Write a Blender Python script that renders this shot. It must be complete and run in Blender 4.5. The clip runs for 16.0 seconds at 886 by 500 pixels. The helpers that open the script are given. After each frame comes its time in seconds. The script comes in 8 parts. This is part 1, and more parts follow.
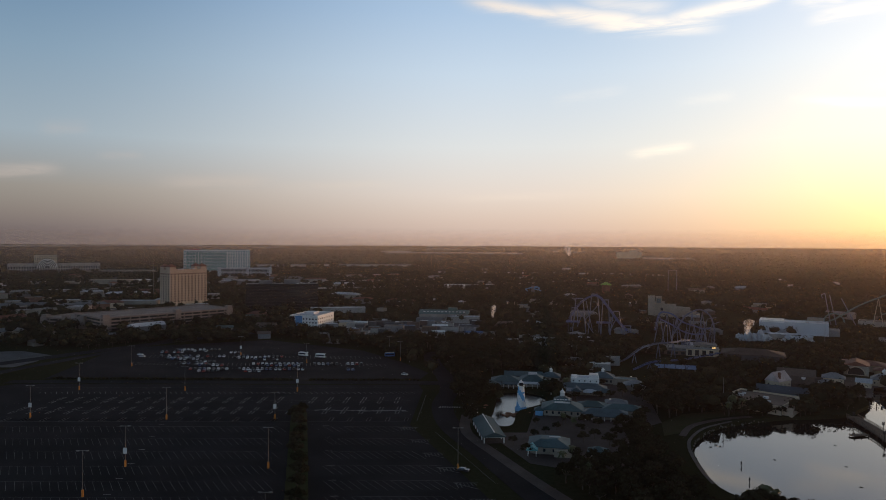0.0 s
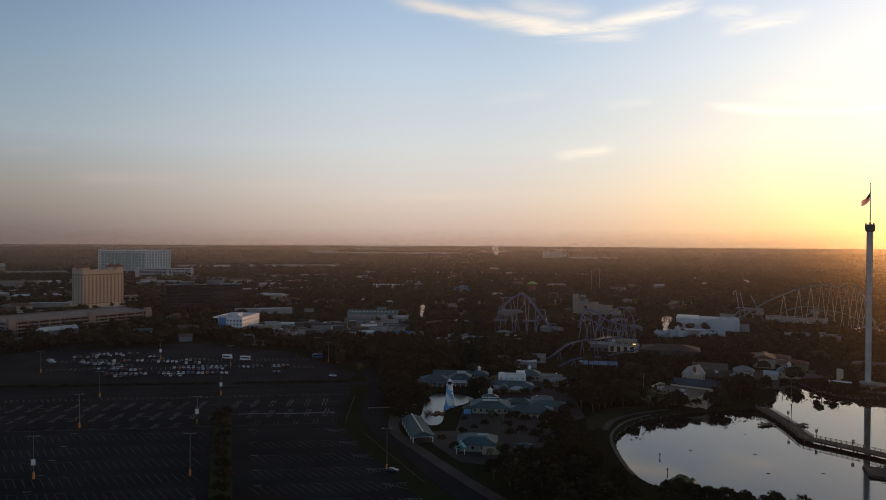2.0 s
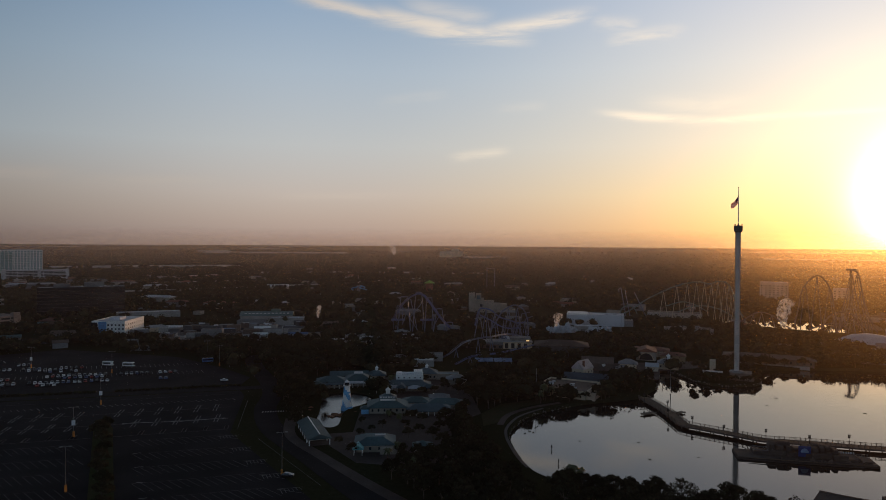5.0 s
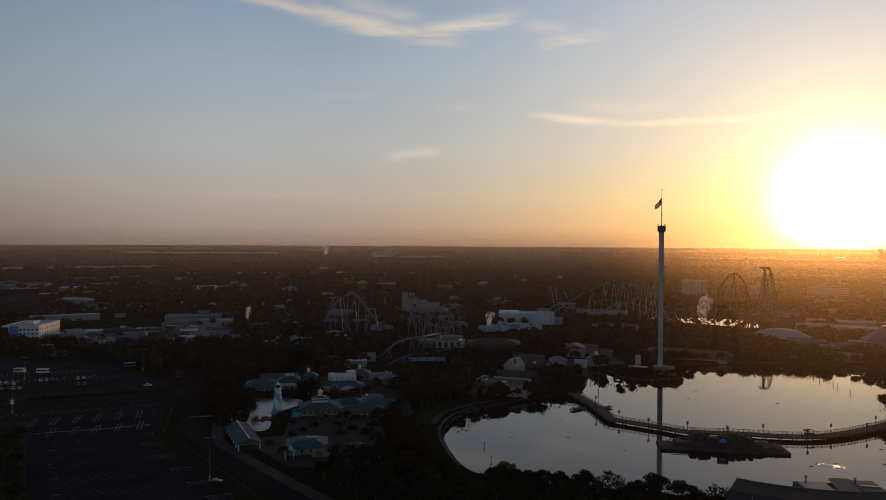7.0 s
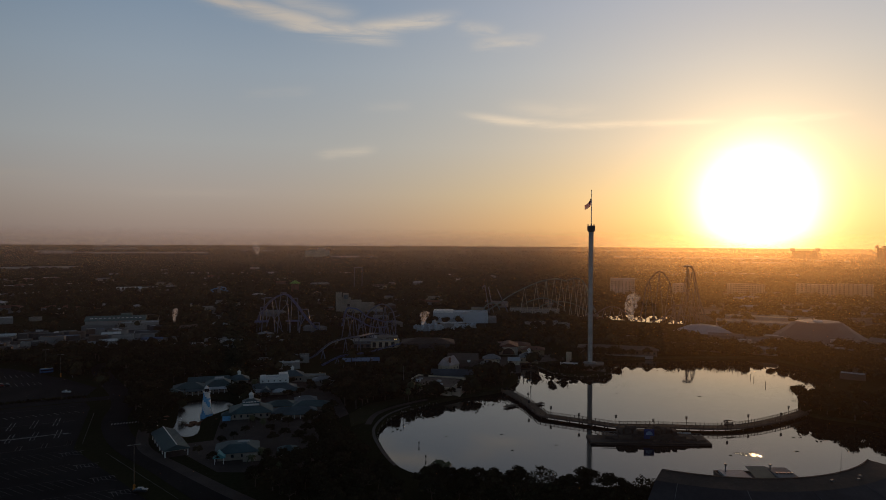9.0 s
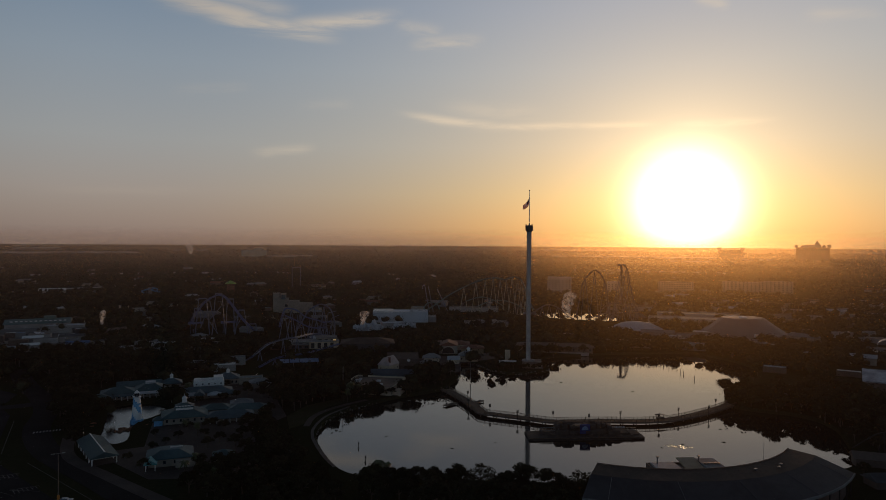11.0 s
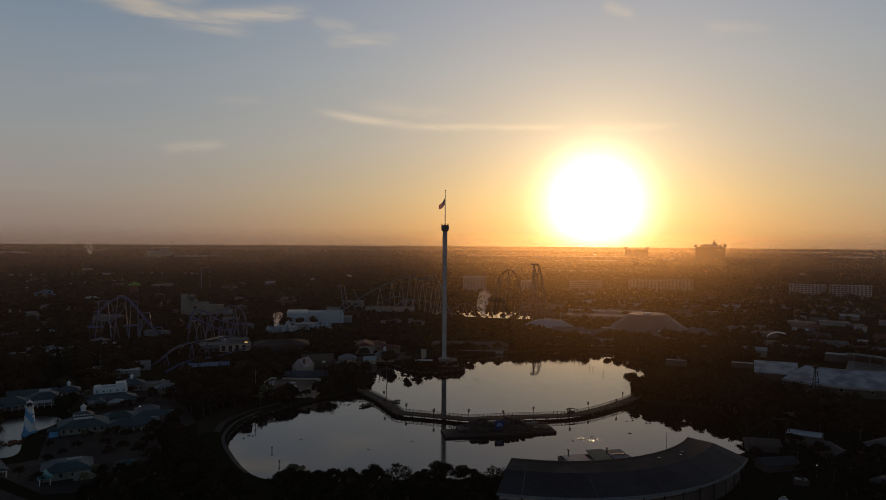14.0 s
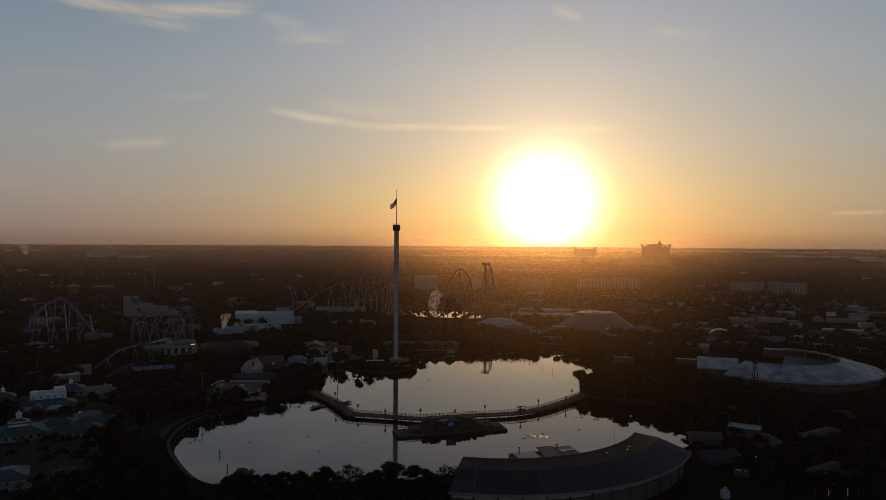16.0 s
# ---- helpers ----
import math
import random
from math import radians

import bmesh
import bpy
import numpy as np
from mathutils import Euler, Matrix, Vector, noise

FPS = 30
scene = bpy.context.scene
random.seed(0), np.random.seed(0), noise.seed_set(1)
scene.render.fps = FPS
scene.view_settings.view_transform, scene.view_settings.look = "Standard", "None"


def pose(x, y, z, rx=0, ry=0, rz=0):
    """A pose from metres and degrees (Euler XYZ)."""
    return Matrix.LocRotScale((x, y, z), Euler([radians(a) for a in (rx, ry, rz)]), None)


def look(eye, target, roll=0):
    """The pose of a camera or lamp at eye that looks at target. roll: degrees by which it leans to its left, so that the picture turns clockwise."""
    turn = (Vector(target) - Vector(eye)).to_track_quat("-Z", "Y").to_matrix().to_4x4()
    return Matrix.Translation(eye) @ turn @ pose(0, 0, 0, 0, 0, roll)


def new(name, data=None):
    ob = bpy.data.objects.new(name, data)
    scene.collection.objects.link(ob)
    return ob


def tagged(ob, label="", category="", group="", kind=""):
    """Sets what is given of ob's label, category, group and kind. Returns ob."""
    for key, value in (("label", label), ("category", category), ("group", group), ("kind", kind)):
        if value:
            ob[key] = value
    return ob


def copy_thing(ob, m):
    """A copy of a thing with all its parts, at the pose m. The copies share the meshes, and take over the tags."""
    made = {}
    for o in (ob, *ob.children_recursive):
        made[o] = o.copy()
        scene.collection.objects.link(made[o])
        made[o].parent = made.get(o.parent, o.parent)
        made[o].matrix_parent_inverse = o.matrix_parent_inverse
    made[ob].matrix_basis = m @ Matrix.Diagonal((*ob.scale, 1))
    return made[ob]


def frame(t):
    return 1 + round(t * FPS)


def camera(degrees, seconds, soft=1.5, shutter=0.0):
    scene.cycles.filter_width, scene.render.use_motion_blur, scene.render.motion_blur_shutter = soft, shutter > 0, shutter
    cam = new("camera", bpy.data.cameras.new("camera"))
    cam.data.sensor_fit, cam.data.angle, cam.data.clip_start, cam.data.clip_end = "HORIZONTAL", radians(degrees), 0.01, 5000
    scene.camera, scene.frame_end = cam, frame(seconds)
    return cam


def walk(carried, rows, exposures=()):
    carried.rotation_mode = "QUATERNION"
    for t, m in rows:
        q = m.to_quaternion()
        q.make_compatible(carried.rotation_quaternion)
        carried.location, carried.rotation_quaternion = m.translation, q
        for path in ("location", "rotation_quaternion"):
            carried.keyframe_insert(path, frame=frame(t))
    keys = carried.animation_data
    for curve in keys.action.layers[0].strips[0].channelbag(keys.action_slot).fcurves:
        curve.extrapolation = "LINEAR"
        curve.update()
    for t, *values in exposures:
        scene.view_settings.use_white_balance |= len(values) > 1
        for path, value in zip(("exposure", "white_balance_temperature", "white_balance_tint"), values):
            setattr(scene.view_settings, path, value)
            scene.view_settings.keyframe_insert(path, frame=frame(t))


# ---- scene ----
from mathutils import geometry

# ---------------------------------------------------------------- camera
EYE = (0.0, 0.0, 87.0)
cam = camera(66.7, 16.0, soft=0.55)
TURNS = [
    (0.0, 0.00, -0.67, 0.30), (0.5, -1.54, -0.67, 0.31), (1.0, -3.06, -0.66, 0.32), (1.5, -4.53, -0.65, 0.34),
    (2.0, -6.05, -0.66, 0.35), (2.5, -7.59, -0.65, 0.37), (3.0, -9.09, -0.64, 0.39), (3.5, -10.54, -0.64, 0.39),
    (4.0, -11.95, -0.64, 0.39), (5.25, -15.52, -0.64, 0.37), (6.5, -19.06, -0.64, 0.35), (7.0, -20.45, -0.63, 0.34),
    (7.5, -21.83, -0.63, 0.34), (8.0, -23.23, -0.63, 0.34), (8.5, -24.64, -0.64, 0.33), (9.0, -26.02, -0.64, 0.33),
    (10.25, -29.27, -0.65, 0.34), (11.5, -32.39, -0.67, 0.36), (12.0, -33.60, -0.68, 0.37), (12.5, -34.79, -0.68, 0.38),
    (13.0, -35.95, -0.67, 0.38), (13.5, -37.12, -0.66, 0.38), (14.0, -38.26, -0.65, 0.38), (14.5, -39.40, -0.65, 0.38),
    (15.0, -40.52, -0.64, 0.37), (15.5, -41.50, -0.64, 0.36), (16.0, -42.38, -0.64, 0.35),
]
EXPOSURES = [(0.0, 0.0), (2.0, -0.15), (4.0, -0.42), (6.5, -0.78), (9.0, -1.13), (12.0, -1.34), (16.0, -1.40)]


def aim(yaw, pitch, roll):
    y, p = radians(yaw), radians(pitch)
    way = Vector((-math.sin(y) * math.cos(p), math.cos(y) * math.cos(p), math.sin(p)))
    return look(EYE, Vector(EYE) + way, roll)


walk(cam, [(t, aim(yaw, pitch, roll)) for t, yaw, pitch, roll in TURNS], EXPOSURES)

# ---------------------------------------------------------------- sky and sun
SUN_AZ, SUN_EL = radians(51.0), radians(3.2)
SUN_DIR = Vector((math.sin(SUN_AZ) * math.cos(SUN_EL), math.cos(SUN_AZ) * math.cos(SUN_EL), math.sin(SUN_EL)))


class Sock:
    """A node socket with arithmetic."""

    def __init__(self, tree, s):
        self.tree, self.s = tree, s

    def op(self, kind, *others):
        n = self.tree.nodes.new("ShaderNodeMath")
        n.operation = kind
        for k, v in enumerate((self, *others)):
            if isinstance(v, Sock):
                self.tree.links.new(v.s, n.inputs[k])
            else:
                n.inputs[k].default_value = v
        return Sock(self.tree, n.outputs[0])

    def __add__(self, o): return self.op("ADD", o)
    def __sub__(self, o): return self.op("SUBTRACT", o)
    def __mul__(self, o): return self.op("MULTIPLY", o)
    def __truediv__(self, o): return self.op("DIVIDE", o)

    def clamp(self):
        return self.op("MAXIMUM", 0.0).op("MINIMUM", 1.0)

    def smooth(self, a, b):
        n = self.tree.nodes.new("ShaderNodeMapRange")
        n.interpolation_type = "SMOOTHSTEP"
        self.tree.links.new(self.s, n.inputs[0])
        n.inputs[1].default_value, n.inputs[2].default_value = a, b
        return Sock(self.tree, n.outputs[0])


def ramp(tree, fac, stops):
    n = tree.nodes.new("ShaderNodeValToRGB")
    tree.links.new(fac.s if isinstance(fac, Sock) else fac, n.inputs[0])
    while len(n.color_ramp.elements) < len(stops):
        n.color_ramp.elements.new(0.5)
    for e, (at, c) in zip(n.color_ramp.elements, stops):
        e.position, e.color = at, (*c, 1)
    return n.outputs[0]


def mixed(tree, fac, a, b, blend="MIX"):
    n = tree.nodes.new("ShaderNodeMix")
    n.data_type, n.blend_type = "RGBA", blend
    for k, v in ((0, fac), (6, a), (7, b)):
        v = v.s if isinstance(v, Sock) else v
        if isinstance(v, (int, float)):
            n.inputs[k].default_value = v
        elif isinstance(v, tuple):
            n.inputs[k].default_value = (*v, 1)
        else:
            tree.links.new(v, n.inputs[k])
    return n.outputs[2]


def noise_of(tree, vec, scale, detail=3.0, rough=0.55, stretch=None, distortion=0.0):
    if stretch:
        m = tree.nodes.new("ShaderNodeMapping")
        tree.links.new(vec, m.inputs[0])
        m.inputs[3].default_value = stretch
        vec = m.outputs[0]
    n = tree.nodes.new("ShaderNodeTexNoise")
    n.inputs["Scale"].default_value, n.inputs["Detail"].default_value = scale, detail
    n.inputs["Roughness"].default_value, n.inputs["Distortion"].default_value = rough, distortion
    tree.links.new(vec, n.inputs["Vector"])
    return Sock(tree, n.outputs["Fac"])


def make_world():
    w = bpy.data.worlds.new("dawn_sky")
    scene.world = w
    w.use_nodes = True
    tr = w.node_tree
    tr.nodes.clear()
    out = tr.nodes.new("ShaderNodeOutputWorld")
    sky = tr.nodes.new("ShaderNodeTexSky")
    sky.sky_type, sky.sun_disc = "NISHITA", False
    sky.sun_elevation, sky.sun_rotation = SUN_EL, SUN_AZ
    sky.air_density, sky.dust_density, sky.ozone_density = 1.0, 1.6, 1.2
    base = tr.nodes.new("ShaderNodeBackground")
    tr.links.new(sky.outputs[0], base.inputs[0])
    base.inputs[1].default_value = 0.05
    # direction of the sky point
    co = tr.nodes.new("ShaderNodeTexCoord").outputs["Generated"]
    nrm = tr.nodes.new("ShaderNodeVectorMath")
    nrm.operation = "NORMALIZE"
    tr.links.new(co, nrm.inputs[0])
    sep = tr.nodes.new("ShaderNodeSeparateXYZ")
    tr.links.new(nrm.outputs[0], sep.inputs[0])
    x, y, z = (Sock(tr, sep.outputs[k]) for k in range(3))
    az, el = x.op("ARCTAN2", y) * 57.2958, z.op("ARCSINE") * 57.2958
    dot = tr.nodes.new("ShaderNodeVectorMath")
    dot.operation = "DOT_PRODUCT"
    tr.links.new(nrm.outputs[0], dot.inputs[0])
    dot.inputs[1].default_value = SUN_DIR
    away = Sock(tr, dot.outputs["Value"]).op("MINIMUM", 0.99999).op("ARCCOSINE") * 57.2958
    up = el.op("MAXIMUM", 0.0)

    def glow(width, power=2.0):
        return ((away / width).op("POWER", power) * -1.0).op("EXPONENT")

    # hazy air, from the far side of the sky to the side of the sun
    def column(stops):
        return ramp(tr, (el / 40.0 + 0.05).clamp(), [((e / 40.0) + 0.05, c) for e, c in stops])

    cool = column([(-2, (0.121, 0.103, 0.113)), (0.6, (0.150, 0.132, 0.147)), (4, (0.262, 0.240, 0.245)), (8, (0.301, 0.372, 0.451)), (14, (0.206, 0.308, 0.425)), (19, (0.128, 0.230, 0.372)), (38, (0.049, 0.098, 0.196))])
    mild = column([(-2, (0.382, 0.289, 0.272)), (0.6, (0.575, 0.455, 0.415)), (4, (0.700, 0.615, 0.600)), (8, (0.690, 0.705, 0.735)), (14, (0.555, 0.660, 0.790)), (19, (0.403, 0.546, 0.744)), (38, (0.127, 0.193, 0.311))])
    warm = column([(-2, (0.54, 0.31, 0.18)), (0.6, (0.80, 0.54, 0.30)), (4, (0.94, 0.79, 0.51)), (8, (0.94, 0.90, 0.80)), (14, (0.86, 0.92, 0.98)), (19, (0.74, 0.83, 1.0)), (38, (0.20, 0.25, 0.34))])
    turn = (az - 51.0).op("ABSOLUTE")
    air = mixed(tr, turn.smooth(46.0, 86.0), mixed(tr, turn.smooth(3.0, 44.0), warm, mild), cool)
    # dawn: dome dims overhead; added brightness opposite the sun, unseen, lights facing walls
    dome_gain = (away.smooth(95.0, 150.0) * 0.9 + 1.0) * (el.smooth(44.0, 20.5) * 0.88 + 0.12)
    # thin cirrus streaks
    wisps = None
    grain = noise_of(tr, nrm.outputs[0], 9.0, 5.0, 0.6, (1.0, 1.0, 7.0), 0.6)
    for a1, e1, a2, e2, wide, power in CIRRUS:
        dx, dy = a2 - a1, e2 - e1
        long = math.hypot(dx, dy)
        dx, dy = dx / long, dy / long
        along = ((az - a1) * dx + (el - e1) * dy) / long
        off = ((az - a1) * -dy + (el - e1) * dx + (grain - 0.5) * (wide * 1.6)) / wide
        ends = along.smooth(-0.12, 0.3) * along.smooth(1.12, 0.72)
        one = (off * off * -1.0).op("EXPONENT") * ends * (grain.smooth(0.30, 0.62) * 0.75 + 0.25) * power
        wisps = one if wisps is None else wisps.op("MAXIMUM", one)
    cloud = mixed(tr, turn.smooth(75.0, 20.0), (0.52, 0.44, 0.42), (1.4, 1.2, 0.98))
    colour = mixed(tr, wisps.clamp(), air, cloud)
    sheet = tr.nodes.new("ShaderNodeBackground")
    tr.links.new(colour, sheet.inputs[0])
    tr.links.new((dome_gain * 0.93).s, sheet.inputs[1])
    # bright air round the sun, seen through dust
    ring = tr.nodes.new("ShaderNodeBackground")
    ring.inputs[0].default_value = (1.0, 0.79, 0.42, 1)
    tr.links.new((glow(6.0, 1.7) * 1.2 + glow(12.0, 1.6) * 0.22 + glow(25.0, 2.2) * 0.07).s, ring.inputs[1])
    core = tr.nodes.new("ShaderNodeBackground")
    core.inputs[0].default_value = (1.0, 0.90, 0.62, 1)
    tr.links.new((glow(3.3, 2.2) * 9.0).s, core.inputs[1])
    last = base.outputs[0]
    for b in (sheet, ring, core):
        add = tr.nodes.new("ShaderNodeAddShader")
        tr.links.new(last, add.inputs[0])
        tr.links.new(b.outputs[0], add.inputs[1])
        last = add.outputs[0]
    tr.links.new(last, out.inputs[0])


# streaks of cirrus: azimuth and elevation of both ends, half width, strength (degrees)
CIRRUS = [
    (1.5, 19.8, 11.5, 18.1, 0.50, 0.8), (8.0, 18.8, 16.8, 17.5, 0.62, 0.85), (11.5, 17.7, 22.0, 16.8, 0.60, 0.95), (16.5, 17.1, 27.0, 18.5, 0.50, 0.85),
    (11.0, 19.6, 19.0, 18.2, 0.7, 0.4), (27.0, 17.8, 31.0, 17.3, 0.45, 0.4), (28.4, 16.4, 34.4, 16.6, 0.50, 0.5), (27.6, 10.7, 37.0, 9.6, 0.32, 0.9),
    (33.6, 9.7, 43.8, 9.7, 0.28, 0.95), (41.0, 9.7, 48.6, 9.6, 0.26, 0.9), (31.0, 11.4, 40.0, 10.7, 0.6, 0.3), (15.2, 7.2, 20.3, 7.8, 0.36, 0.45),
    (9.2, 11.7, 15.2, 12.4, 0.40, 0.16), (50.0, 9.5, 57.4, 9.4, 0.25, 0.9), (51.4, 19.1, 54.0, 18.0, 0.40, 0.4), (59.2, 16.8, 64.0, 16.0, 0.40, 0.3),
]
CIRRUS += [
    (19.0, 11.1, 23.4, 11.5, 0.40, 0.12), (-35.5, 4.8, -29.6, 5.3, 0.42, 0.6), (-23.0, 4.7, -14.0, 5.0, 0.50, 0.4), (-15.0, 4.5, -4.0, 4.9, 0.36, 0.25),
    (0.0, 3.7, 11.0, 4.0, 0.3, 0.10), (-31.0, 8.2, -27.6, 8.5, 0.5, 0.22), (-27.2, 6.4, -24.0, 6.6, 0.3, 0.22), (72.0, 2.3, 76.0, 2.4, 0.15, 0.4), (46.5, 7.2, 51.0, 7.4, 0.25, 0.3),
]
make_world()
sun = new("sun", bpy.data.lights.new("sun", "SUN"))
sun.data.energy, sun.data.angle, sun.data.color = 1.5, radians(0.6), (1.0, 0.52, 0.27)
sun.matrix_world = look(SUN_DIR * 2000, (0, 0, 0))

# ---------------------------------------------------------------- materials
MATS = {}


def surface(name, colour, rough=0.8, vary=0.25, scale=0.3, fine=4.0, bump=0.0, metal=0.0, second=None, random_tone=0.0, spec=0.22, island=0.0, alpha=None):
    """A procedural surface: base colour, broad stains and fine grain at world size."""
    if name in MATS:
        return MATS[name]
    m = bpy.data.materials.new(name)
    m.use_nodes = True
    tr = m.node_tree
    b = tr.nodes["Principled BSDF"]
    pos = tr.nodes.new("ShaderNodeNewGeometry").outputs["Position"]
    broad, grain = noise_of(tr, pos, scale, 4.0), noise_of(tr, pos, fine, 3.0)
    other = second or tuple(c * (1 - vary) for c in colour)
    c = mixed(tr, broad.smooth(0.35, 0.65), colour, other)
    c = mixed(tr, grain.smooth(0.3, 0.75) * (vary * 0.8), c, tuple(v * 0.45 for v in colour))
    if random_tone or island:
        source = tr.nodes.new("ShaderNodeObjectInfo").outputs["Random"] if random_tone else tr.nodes.new("ShaderNodeNewGeometry").outputs["Random Per Island"]
        h = tr.nodes.new("ShaderNodeHueSaturation")
        tr.links.new((Sock(tr, source) * (2 * (random_tone or island)) + (1 - (random_tone or island))).s, h.inputs["Value"])
        tr.links.new((Sock(tr, source) * 0.06 + 0.47).s, h.inputs["Hue"])
        tr.links.new(c, h.inputs["Color"])
        c = h.outputs[0]
    tr.links.new(c, b.inputs["Base Color"])
    tr.links.new((grain * 0.2 + (rough - 0.1)).clamp().s, b.inputs["Roughness"])
    b.inputs["Metallic"].default_value = metal
    b.inputs["Specular IOR Level"].default_value = spec
    if bump:
        k = tr.nodes.new("ShaderNodeBump")
        k.inputs["Strength"].default_value, k.inputs["Distance"].default_value = 0.6, bump
        tr.links.new(grain.s, k.inputs["Height"])
        tr.links.new(k.outputs[0], b.inputs["Normal"])
    MATS[name] = m
    return m


def ground_material():
    m = bpy.data.materials.new("land")
    m.use_nodes = True
    tr = m.node_tree
    b = tr.nodes["Principled BSDF"]
    pos = tr.nodes.new("ShaderNodeNewGeometry").outputs["Position"]
    woods, spots, grain = noise_of(tr, pos, 0.006, 6.0, 0.62), noise_of(tr, pos, 0.022, 3.0, 0.6), noise_of(tr, pos, 0.5, 4.0)
    c = mixed(tr, woods.smooth(0.40, 0.62), (0.026, 0.028, 0.015), (0.036, 0.036, 0.020))
    c = mixed(tr, spots.smooth(0.66, 0.76), c, (0.075, 0.07, 0.055))
    c = mixed(tr, grain.smooth(0.35, 0.7) * 0.6, c, (0.022, 0.026, 0.012))
    tr.links.new(c, b.inputs["Base Color"])
    b.inputs["Roughness"].default_value = 1.0
    b.inputs["Specular IOR Level"].default_value = 0.0
    return m


def water_material(name="lake_water", ior=1.39, haze=0.02):
    m = bpy.data.materials.new(name)
    m.use_nodes = True
    tr = m.node_tree
    b = tr.nodes["Principled BSDF"]
    pos = tr.nodes.new("ShaderNodeNewGeometry").outputs["Position"]
    calm = noise_of(tr, pos, 0.02, 3.0)
    tr.links.new(mixed(tr, calm, (0.012, 0.013, 0.012), (0.022, 0.021, 0.017)), b.inputs["Base Color"])
    tr.links.new((calm.smooth(0.35, 0.7) * 0.05 + haze).s, b.inputs["Roughness"])
    b.inputs["IOR"].default_value = ior
    b.inputs["Specular IOR Level"].default_value = 0.5
    k = tr.nodes.new("ShaderNodeBump")
    k.inputs["Strength"].default_value, k.inputs["Distance"].default_value = 0.035, 0.06
    tr.links.new(noise_of(tr, pos, 0.6, 3.0).s, k.inputs["Height"])
    tr.links.new(k.outputs[0], b.inputs["Normal"])
    return m


M_LAND, M_WATER, M_POND = ground_material(), water_material(), water_material("pond_water", 1.26, 0.14)
M_ASPHALT = surface("asphalt", (0.024, 0.023, 0.025), 0.95, 0.45, 0.035, 1.5, second=(0.014, 0.014, 0.016), spec=0.05)
M_PAINT = surface("road_paint", (0.38, 0.38, 0.38), 0.8, 0.5, 0.4, 3.0)
M_FAINT = surface("worn_road_paint", (0.17, 0.17, 0.17), 0.9, 0.6, 0.4, 3.0)
M_PAVE = surface("paving", (0.075, 0.056, 0.050), 0.9, 0.3, 0.08, 1.2)
M_CONC = surface("concrete", (0.36, 0.34, 0.32), 0.85, 0.25, 0.06, 1.0)
M_WHITE = surface("white_paint", (0.76, 0.76, 0.74), 0.6, 0.12, 0.1, 1.2)
M_STONE = surface("shore_stone", (0.13, 0.12, 0.11), 0.9, 0.4, 0.3, 2.0, island=0.3)
M_STEEL = surface("galvanised_steel", (0.20, 0.20, 0.20), 0.5, 0.2, 0.5, 3.0, metal=0.6)
M_TIMBER = surface("weathered_timber", (0.16, 0.115, 0.085), 0.85, 0.35, 0.4, 3.0)
M_LEAF = surface("oak_leaves", (0.040, 0.037, 0.021), 0.95, 0.35, 0.06, 0.8, island=0.25, spec=0.0, second=(0.027, 0.025, 0.014))
M_OLIVE = surface("dry_leaves", (0.058, 0.047, 0.028), 0.95, 0.35, 0.06, 0.8, island=0.25, spec=0.0, second=(0.042, 0.036, 0.020))
M_PALM = surface("palm_fronds", (0.070, 0.080, 0.030), 0.6, 0.3, 0.4, 2.0, spec=0.3)
M_BARK = surface("bark", (0.11, 0.085, 0.065), 0.9, 0.4, 0.8, 5.0)
M_GRASS = surface("lawn", (0.040, 0.048, 0.022), 0.95, 0.3, 0.06, 1.5, second=(0.056, 0.052, 0.030), spec=0.0)


# ---------------------------------------------------------------- building helpers
def mesh_of(name, verts, faces, mat, smooth=False):
    me = bpy.data.meshes.new(name)
    me.from_pydata([tuple(v) for v in verts], [], faces)
    for k in (mat if isinstance(mat, (list, tuple)) else [mat]):
        me.materials.append(k)
    if smooth:
        me.polygons.foreach_set("use_smooth", [True] * len(me.polygons))
    me.update()
    return me


def part(name, bm, material, parent=None, label="", smooth=False):
    me = bpy.data.meshes.new(name)
    bm.to_mesh(me)
    bm.free()
    me.materials.append(material)
    if smooth:
        me.polygons.foreach_set("use_smooth", [True] * len(me.polygons))
    ob = new(name, me)
    ob.parent = parent
    return tagged(ob, label)


def shared(name, me, parent, m=None, label=""):
    ob = new(name, me)
    ob.parent = parent
    if m is not None:
        ob.matrix_basis = m
    return tagged(ob, label)


def thing(name, m, label, category, group="", kind=""):
    ob = new(name)
    ob.matrix_basis = m
    return tagged(ob, label, category, group, kind)


def box(bm, x0, y0, z0, x1, y1, z1, bevel=0.0):
    r = bmesh.ops.create_cube(bm, size=1.0, matrix=Matrix.LocRotScale(((x0 + x1) / 2, (y0 + y1) / 2, (z0 + z1) / 2), None, (abs(x1 - x0), abs(y1 - y0), abs(z1 - z0))))
    if bevel:
        edges = {e for v in r["verts"] for e in v.link_edges}
        bmesh.ops.bevel(bm, geom=list(edges), offset=bevel, segments=1, affect="EDGES")
    return bm


def tube(bm, a, b, r0, r1=None, n=6):
    a, b = Vector(a), Vector(b)
    d = b - a
    q = d.to_track_quat("Z", "Y").to_matrix().to_4x4()
    bmesh.ops.create_cone(bm, cap_ends=True, segments=n, radius1=r0, radius2=r0 if r1 is None else r1, depth=d.length, matrix=Matrix.Translation((a + b) / 2) @ q)
    return bm


